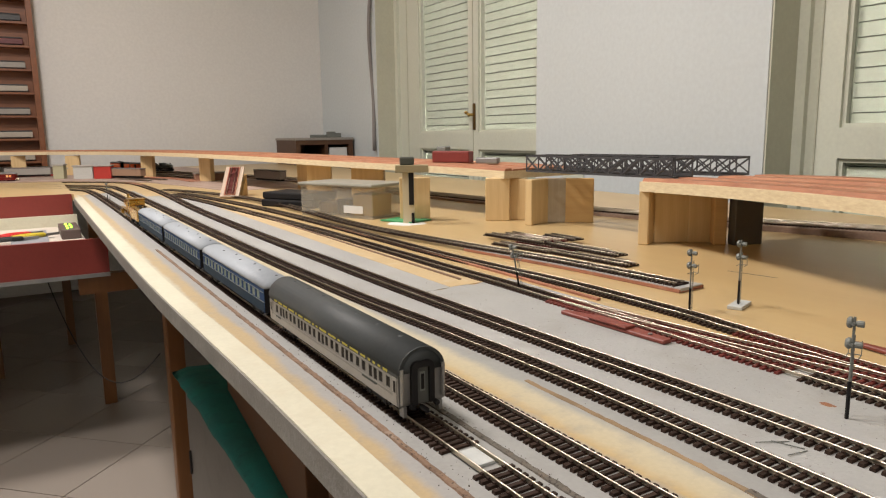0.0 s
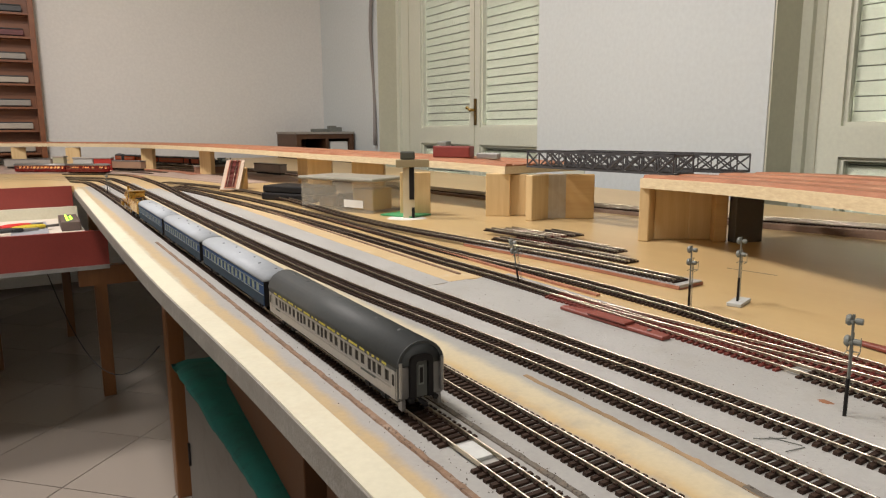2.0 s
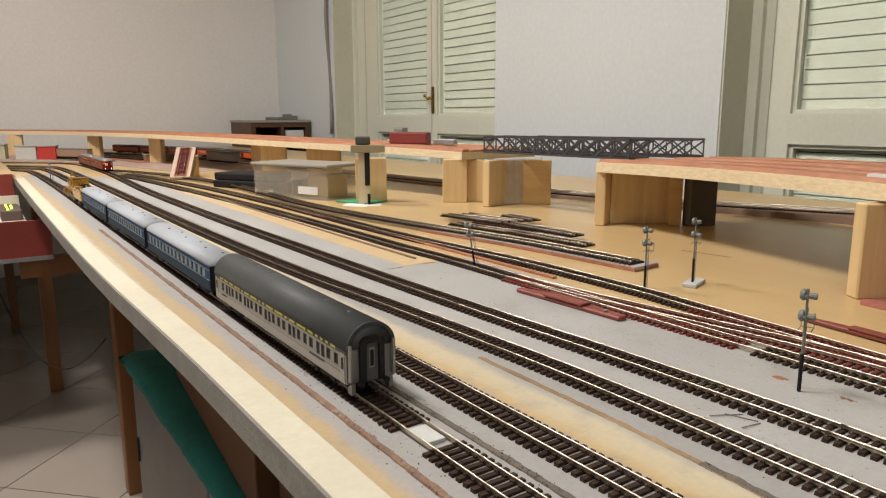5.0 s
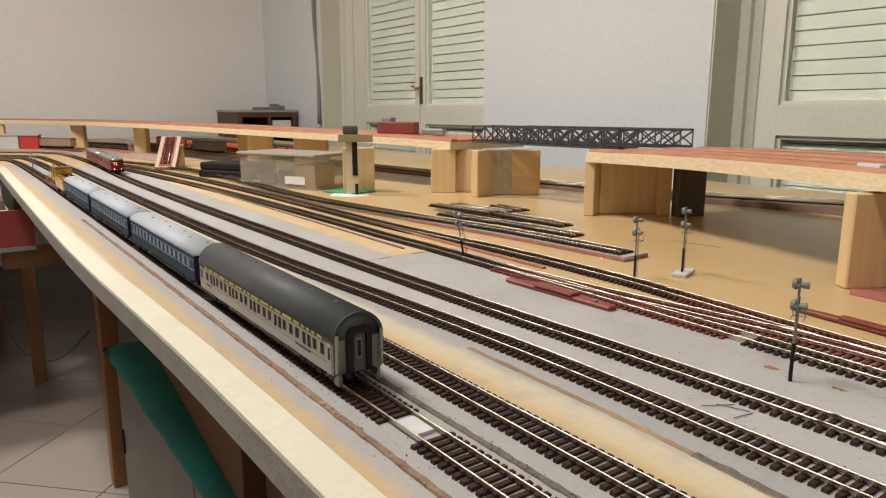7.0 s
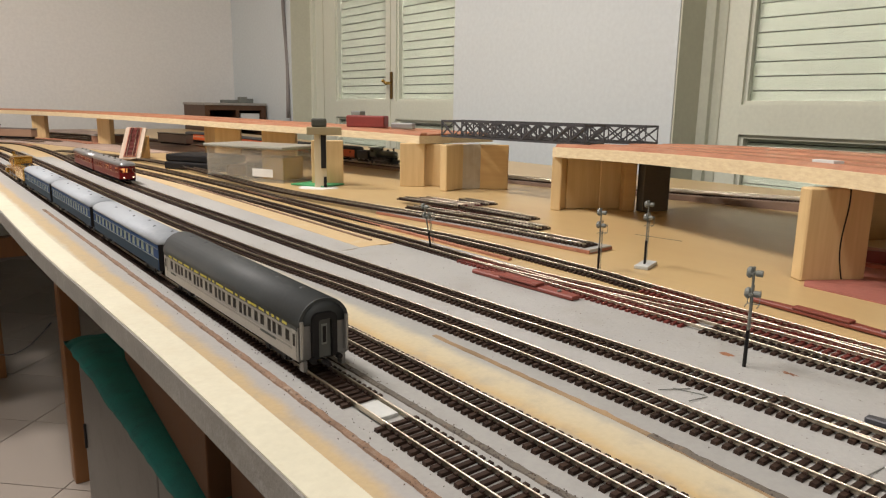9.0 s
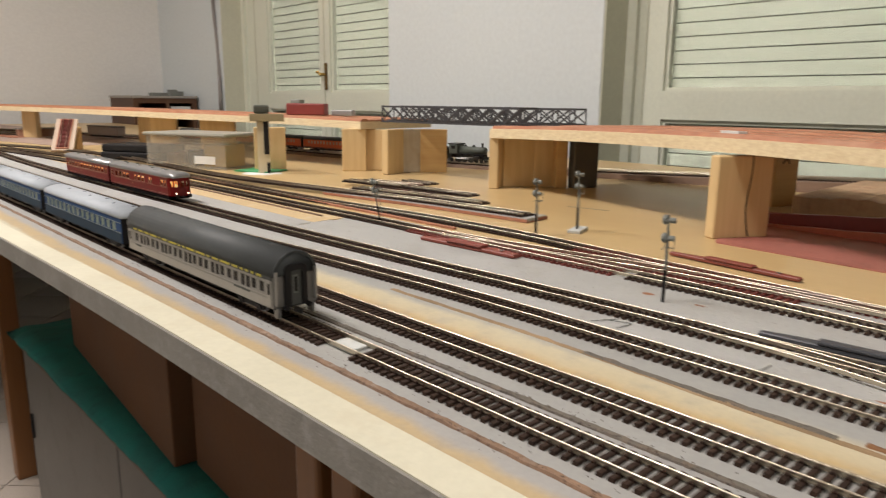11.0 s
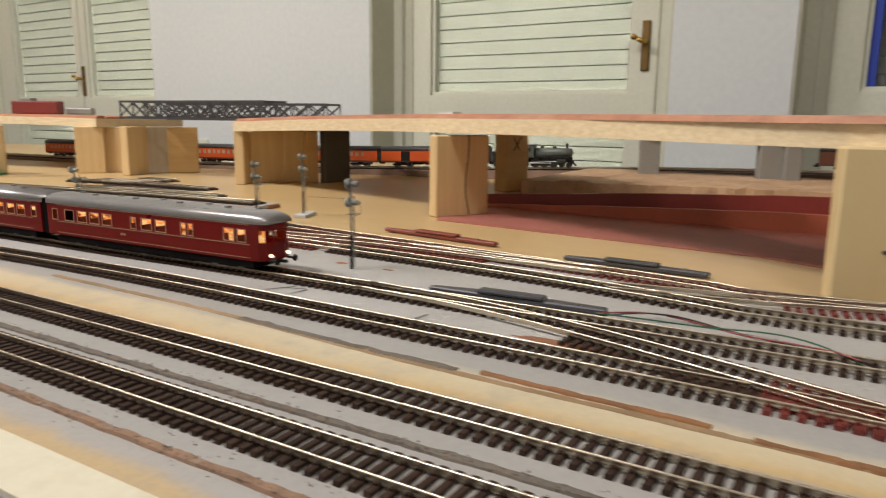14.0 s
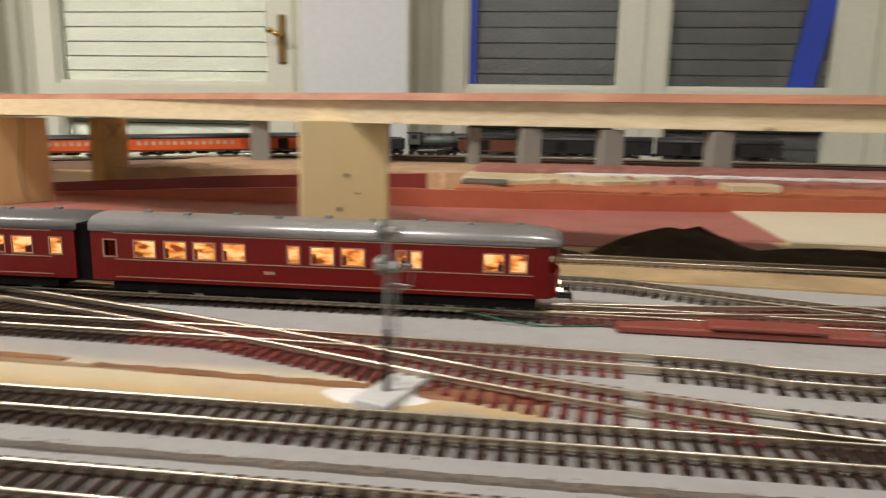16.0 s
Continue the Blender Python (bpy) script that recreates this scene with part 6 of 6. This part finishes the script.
for sx in (-1, 1):
    bm = bmesh.new()
    sweep(bm, [Vector((0, 0.006, 0.0111)), Vector((0, 0.154, 0.0111))], RAILP, sx * GAUGE / 2)
    bmesh.ops.recalc_face_normals(bm, faces=bm.faces[:])
    part("rail", bm, RAIL, rm, smooth=True)
bm = bmesh.new()
prism(bm, [(-0.035, 0.02), (0.035, 0.02), (0.035, 0.14), (-0.035, 0.14)], 0, [0.001, 0.001, 0.07, 0.07])
solid("ramp_block", bm, PINEX, "pine wedge under the ramp board", "wedge", m=pose(0.545, 2.285, TOP, 0, 0, -25))

# things standing on the left deck and by the wall
cb = thing("low_cabinet", pose(1.53, 4.45, 0), "dark brown low cabinet with open front", "cabinet")
for r in ((0, 0.03, 0, 0.4, 0, 0.93), (0.37, 0.4, 0, 0.4, 0, 0.93), (0.03, 0.37, 0, 0.4, 0.90, 0.93), (0.03, 0.37, 0.38, 0.4, 0, 0.90), (0.2, 0.22, 0, 0.38, 0, 0.90)):
    bm = bmesh.new()
    box(bm, *r)
    part("panel", bm, DARKW, cb)
bm = rbox(0.235, 0.365, 0.02, 0.3, 0.80, 0.88, 0.004)
part("paper_pack", bm, WHITEP, cb)
bm = rbox(-0.005, 0.405, -0.005, 0.405, 0.93, 0.945, 0.002)
part("top_board", bm, paint("grey_top", (0.3, 0.28, 0.25), 0.6), cb)
for k, (x, y, w2, h2) in enumerate(((1.70, 4.6, 0.16, 0.02), (1.80, 4.55, 0.05, 0.04), (1.86, 4.62, 0.06, 0.03))):
    bm = rbox(0, w2, 0, 0.05, 0, h2, 0.004)
    solid("scrap_model", bm, SIGGREY, "small grey model part on the cabinet", "model", m=pose(x, y, 0.945))
for k, (x, y, w2, d2, h2, mt, lb) in enumerate(((0.97, 1.62, 0.11, 0.03, 0.03, DKRED, "dark red model wagon on the deck"), (1.02, 1.75, 0.03, 0.03, 0.04, SIGGREY, "small dark box on the deck"), (1.0, 1.5, 0.06, 0.02, 0.015, STEEL, "grey metal part on the deck"))):
    bm = rbox(-w2 / 2, w2 / 2, -d2 / 2, d2 / 2, 0, h2, 0.003)
    solid("deck_model", bm, mt, lb, "model", m=pose(x, y, 0.890, 0, 0, -60))
for k, (x, y, w2, h2, c, lb) in enumerate(((0.33, 3.8, 0.08, 0.06, (0.4, 0.03, 0.02), "red model building at the far curve"), (0.25, 3.85, 0.09, 0.06, (0.45, 0.45, 0.42), "grey model building at the far curve"), (0.15, 3.95, 0.05, 0.065, (0.4, 0.38, 0.25), "small beige model building"), (0.12, 4.3, 0.35, 0.035, (0.3, 0.04, 0.03), "dark red wagon row in the far yard"), (-0.4, 4.35, 0.3, 0.035, (0.25, 0.03, 0.03), "dark red wagon row in the far yard"), (0.75, 3.3, 0.2, 0.03, (0.3, 0.16, 0.1), "brown wagon row in the far yard"))):
    b = thing("model_building" if k < 3 else "model_wagon", pose(x, y, TOP, 0, 0, -25 if k < 3 else 0), lb, "model")
    part("body", rbox(-w2 / 2, w2 / 2, -0.02, 0.02, 0, h2, 0.002), paint("model_paint", c, 0.5), b)
    part("roof", rbox(-w2 / 2 - 0.003, w2 / 2 + 0.003, -0.024, 0.024, h2, h2 + 0.006, 0.001), paint("model_roof", (0.35, 0.33, 0.3), 0.6), b)

bm = bmesh.new()
prism(bm, [(-2.2, 3.95), (-0.2, 3.9), (0.18, 3.72), (0.45, 3.35), (0.55, 2.95), (0.62, 2.6), (0.9, 2.6), (1.0, 3.2), (0.9, 4.85), (-2.2, 4.85)], TOP - 0.003, TOP + 0.0008)
part("painted_patch", bm, paint("dusty_rose_grey_ground", (0.36, 0.27, 0.22), 0.7, 0.3, 9, 200, dirt=(0.22, 0.11, 0.08)), table, "dusty reddish-grey painted ground of the far yard")
for r, cy in ((0.99, 3.2), (1.06, 3.22), (1.20, 3.25), (1.30, 3.28)):
    track([(p[0], p[1]) for p in arc(CX, cy, r, 12, 100, 9)] + [(-1.3, cy + r * 0.985)], "curved track in the far yard", pieces=False, group="far yard tracks")
for r, cy, w in ((0.90, 3.17, 0.03), (1.13, 3.235, 0.05)):
    strip("roadbed", CORKRED, arc(CX, cy, r, 0, 100, 9) + [(-1.3, cy + r * 0.985)], w, 0.003, "red-brown cork roadbed strip")
for x, y, rz, c, lb in ((-0.25, 4.36, 4, (0.16, 0.02, 0.02), "dark red wagon in the far yard"), (-0.62, 4.42, 2, (0.12, 0.02, 0.02), "dark red wagon in the far yard"), (0.02, 4.22, -22, (0.3, 0.28, 0.25), "grey wagon in the far yard"), (0.42, 3.72, -55, (0.32, 0.2, 0.13), "brown wagon in the far yard"), (0.9, 3.0, -78, (0.3, 0.25, 0.22), "grey wagon in the far yard")):
    b = thing("model_wagon", pose(x, y, TOP + 0.0058, 0, 0, rz), lb, "model wagon", "far yard wagons")
    part("body", rbox(-0.11, 0.11, -0.017, 0.017, 0.008, 0.04, 0.002), paint("wagon_paint", c, 0.5), b)
    part("roof", rbox(-0.112, 0.112, -0.018, 0.018, 0.0402, 0.045, 0.002), paint("wagon_roof", (0.16, 0.14, 0.13), 0.6), b)
    part("chassis", rbox(-0.1, 0.1, -0.012, 0.012, 0.0, 0.008, 0.001), BLACK, b)

# display shelf with model trains on the end wall
SHW = wood("brown_shelf_wood", (0.24, 0.09, 0.035), (0.13, 0.045, 0.02), "x", 30, 0.45, False)
sh = thing("display_shelf", pose(-1.3, YE, 0.80), "brown wooden wall shelf filled with model trains", "shelf")
bm = bmesh.new()
box(bm, 0, 1.43, -0.012, 0, 0, 1.7)
part("back_board", bm, SHW, sh)
for x in (0.0, 1.40):
    bm = bmesh.new()
    box(bm, x, x + 0.03, -0.10, -0.012, 0, 1.7)
    part("side_board", bm, SHW, sh)
random.seed(11)
for i in range(13):
    z = 0.02 + i * 0.135
    bm = bmesh.new()
    box(bm, 0.03, 1.40, -0.09, -0.012, z, z + 0.012)
    part("shelf_board", bm, SHW, sh)
    x = 1.37
    while x > 0.6:
        w2 = random.uniform(0.16, 0.3)
        c = random.choice(((0.05, 0.05, 0.05), (0.3, 0.28, 0.25), (0.12, 0.03, 0.03), (0.08, 0.1, 0.09), (0.4, 0.36, 0.3), (0.35, 0.15, 0.03)))
        mt = thing("shelf_model_train", pose(-1.3 + x - w2, YE - 0.05, 0.80 + z + 0.012), "small model train on the wall shelf", "model train", "shelf models")
        part("body", rbox(0, w2, -0.016, 0.016, 0.008, 0.04, 0.003), paint("shelf_model_paint", c, 0.4), mt)
        part("roof", rbox(0.002, w2 - 0.002, -0.015, 0.015, 0.0402, 0.048, 0.003), DKGREY, mt)
        part("chassis", rbox(0.01, w2 - 0.01, -0.01, 0.01, 0, 0.008, 0.001), BLACK, mt)
        x -= w2 + 0.03

# tool drawer hung under the table wing
dr = thing("tool_tray_unit", pose(0, 0, 0), "dark red open drawer full of tools under the table wing", "drawer")
DZ = 0.567
for nm, r, mt in (("front_board", (-1.3, 0.185, 2.30, 2.315, DZ, DZ + 0.108), DKRED), ("base_board", (-1.3, 0.145, 2.315, 2.885, DZ, DZ + 0.01), CREAM),
                  ("back_board", (-1.3, 0.145, 2.872, 2.884, DZ + 0.01, DZ + 0.128), CREAM),
                  ("bottom_rail", (-1.3, 0.185, 2.296, 2.2995, DZ - 0.006, DZ + 0.006), STEEL)):
    bm = bmesh.new()
    box(bm, *r)
    part(nm, bm, mt, dr)
LIGHTCARD = paint("cream_tray_card", (0.55, 0.5, 0.42), 0.6, 0.05)
for r in ((-0.60, 0.14, 2.32, 2.88, DZ + 0.0102, DZ + 0.088),):
    bm = rbox(*r, 0.004)
    solid("tray_insert", bm, LIGHTCARD, "cream card tray inside the drawer", "tray")
TZ = DZ + 0.0883
bm = rbox(-0.06, 0.04, 2.36, 2.74, 0, 0.006, 0.002)
solid("tool_mat", bm, paint("grey_mat", (0.25, 0.26, 0.28), 0.6), "grey mat under the tools", "mat", m=pose(0, 0, TZ))


def pliers(x, y, rz, c, label):
    p = thing("pliers", pose(x, y, TZ + 0.007, 0, 0, rz), label, "pliers", "hand tools")
    for s in (-1, 1):
        bm = bmesh.new()
        q = [Vector((s * 0.004, 0, 0.006)), Vector((s * 0.014, -0.03, 0.007)), Vector((s * 0.015, -0.06, 0.007)), Vector((s * 0.008, -0.09, 0.006))]
        for a, b in zip(q, q[1:]):
            tube(bm, a, b, 0.006, n=8)
        part("grip", bm, paint("tool_grip", c, 0.4), p)
        bm = bmesh.new()
        prism(bm, [(0, 0), (s * 0.009, 0.004), (s * 0.006, 0.02), (s * 0.001, 0.045), (0, 0.045)], 0.001, 0.009)
        part("jaw", bm, STEEL, p)


pliers(-0.01, 2.62, -60, (0.5, 0.02, 0.02), "pliers with red grips")
pliers(-0.03, 2.50, -80, (0.02, 0.02, 0.02), "pliers with black grips")
pliers(0.03, 2.56, -70, (0.5, 0.38, 0.03), "pliers with yellow grips")
ps = thing("control_unit", pose(0.095, 2.58, TZ), "dark control unit with lit green lamps", "control unit")
part("case", rbox(-0.02, 0.035, -0.09, 0.12, 0, 0.03, 0.003), paint("dark_unit_case", (0.1, 0.07, 0.06), 0.5), ps)
LED = glow("green_lamp", (0.4, 1.0, 0.05), 4.0)
for i in range(5):
    bm = bmesh.new()
    lathe(bm, [(0.0035, 0), (0.0035, 0.003), (0.002, 0.005)], 10, (0.0 + 0.012 * (i % 2), -0.06 + i * 0.03, 0.0302))
    part("lamp", bm, LED, ps, "lit green lamp")

# cupboard, cloth and cartons under the table
cu = thing("low_cupboard", pose(0.232, 0.0, 0), "grey metal low cupboard under the table", "cupboard")
GCAB = paint("grey_cupboard_paint", (0.105, 0.097, 0.087), 0.5, 0.14, 6, 150, dirt=(0.07, 0.06, 0.05))
part("body", rbox(0.012, 0.6, -0.6, 1.49, 0.02, 0.463, 0.004), GCAB, cu)
part("top_edge", rbox(-0.008, 0.6, -0.6, 1.50, 0.464, 0.473, 0.002), DARKW, cu, "dark wooden top edge")
for k in range(4):
    d = part("door", rbox(0, 0.0115, -0.594 + k * 0.521, -0.078 + k * 0.521, 0.03, 0.46, 0.003), GCAB, cu)
    bm = bmesh.new()
    tube(bm, (-0.003, -0.10 + k * 0.521, 0.28), (-0.003, -0.10 + k * 0.521, 0.33), 0.0025, n=8)
    part("handle", bm, BLACK, d)
TEAL = paint("teal_cloth", (0.004, 0.12, 0.104), 0.85, 0.3, 14, 400, bumpy=0.7, dirt=(0.003, 0.06, 0.055))
# a folded teal cloth lies along the cupboard's front edge
bm = bmesh.new()
rows = []
NY = 90
for i in range(NY + 1):
    u = i / NY
    yy = -0.35 + 1.88 * u
    w = 0.004 * noise.noise((yy * 9, 0, 0)) + 0.003 * noise.noise((yy * 27, 3, 0))
    h = 0.004 * noise.noise((yy * 7, 5, 0)) + 0.002 * noise.noise((yy * 31, 9, 0))
    e = 1.0 if u < 0.97 else 0.5
    top = 0.476 + (0.021 + h) * e
    prof = [(0.5, 0.4745), (0.5, top - 0.006), (0.36, top + w), (0.29, top - 0.003 + h), (0.25, top + 0.001), (0.230 + w, top - 0.003), (0.219 + w, top - 0.010), (0.216 + w, 0.482), (0.222 + w, 0.4745)]
    rows.append([bm.verts.new((x, yy, z)) for x, z in prof])
n = len(rows[0])
for a, b in zip(rows, rows[1:]):
    for i in range(n):
        bm.faces.new((a[i], b[i], b[(i + 1) % n], a[(i + 1) % n]))
bm.faces.new(rows[0])
bm.faces.new(rows[-1][::-1])
bmesh.ops.recalc_face_normals(bm, faces=bm.faces[:])
solid("cloth_cover", bm, TEAL, "folded teal cloth lying along the cupboard edge", "cloth", smooth=True)
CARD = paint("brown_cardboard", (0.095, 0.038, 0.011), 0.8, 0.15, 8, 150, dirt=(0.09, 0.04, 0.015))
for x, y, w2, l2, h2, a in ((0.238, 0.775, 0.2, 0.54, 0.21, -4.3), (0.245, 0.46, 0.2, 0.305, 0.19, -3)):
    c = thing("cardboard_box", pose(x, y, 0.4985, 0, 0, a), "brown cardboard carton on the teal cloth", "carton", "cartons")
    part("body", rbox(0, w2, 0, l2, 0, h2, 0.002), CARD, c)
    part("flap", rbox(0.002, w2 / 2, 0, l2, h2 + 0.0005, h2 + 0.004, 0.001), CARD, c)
bm = bmesh.new()
cc = [Vector((0.02 + 0.2 * u, 2.7 - 1.0 * u, 0.5 - 0.32 * math.sin(math.pi * min(1, u * 0.75 + 0.1)) + 0.12)) for u in [i / 24 for i in range(25)]]
pipe(bm, cc, 0.0016, 6)
solid("hanging_cable", bm, BLACK, "thin black cable sagging under the table", "cable", smooth=True)


# ---------- what moves ----------
def at_way(pts, d):
    k = min(max(d / 0.005, 0), len(pts) - 1.001)
    i = int(k)
    return pts[i].lerp(pts[i + 1], k - i)


def ride(pts, front_d, inset, wheelbase, up):
    """The pose of a vehicle whose leading end stands front_d along the way; its own y runs back from the leading end."""
    a, b = at_way(pts, front_d - inset), at_way(pts, front_d - inset - wheelbase)
    d = b - a
    rz = math.degrees(math.atan2(-d.x, d.y))
    tilt = math.degrees(math.atan2(d.z, math.hypot(d.x, d.y)))
    m = Matrix.Translation(a + Z3 * up) @ pose(0, 0, 0, 0, 0, rz) @ pose(0, 0, 0, tilt, 0, 0)
    return m @ Matrix.Translation((0, -inset, 0))


def motions():
    dp = spline(DPATH[::-1], 0.005)
    dp = [Vector((p.x, p.y, zt(p.x))) for p in dp]
    start = min(range(len(dp)), key=lambda i: (dp[i] - Vector((0.41, 3.135, TOP))).length) * 0.005
    way = RAILCAR_WAY
    ts = [r[0] for r in way]
    times = [0.5 * i for i in range(33)]
    for car, back in ((rc1, 0.0), (rc2, RL + 0.010)):
        rows = []
        for t in times:
            d = start + float(np.interp(t, ts, [r[1] for r in way])) - back
            rows.append((t, ride(dp, d, 0.045, RL - 0.09, 0.0056)))
        walk(car, rows)
    bp = spline(BACK, 0.005)
    by = [p.y for p in bp]
    for car, back, L in US:
        rows = []
        for t in times:
            y = float(np.interp(t, [r[0] for r in ORANGE_WAY], [r[1] for r in ORANGE_WAY]))
            k = next((i for i in range(len(by) - 1) if min(by[i], by[i + 1]) <= y <= max(by[i], by[i + 1])), 0)
            d = 0.005 * (k + (y - by[k]) / (by[k + 1] - by[k])) - back
            rows.append((t, ride(bp, d, 0.045, L - 0.09, 0.0056)))
        walk(car, rows)


RAILCAR_WAY = [(0.0, -0.935), (1.5, -0.555), (3.5, 0.04), (7.0, 0.95), (8.0, 1.2), (11.0, 2.07), (12.5, 2.45), (13.4, 2.672), (14.5, 2.95), (15.4, 3.205), (16.0, 3.378)]
ORANGE_WAY = [(0.0, 4.0), (11.0, 1.165), (12.5, 0.80), (14.0, 0.43), (15.0, 0.165), (16.0, -0.09)]
motions()
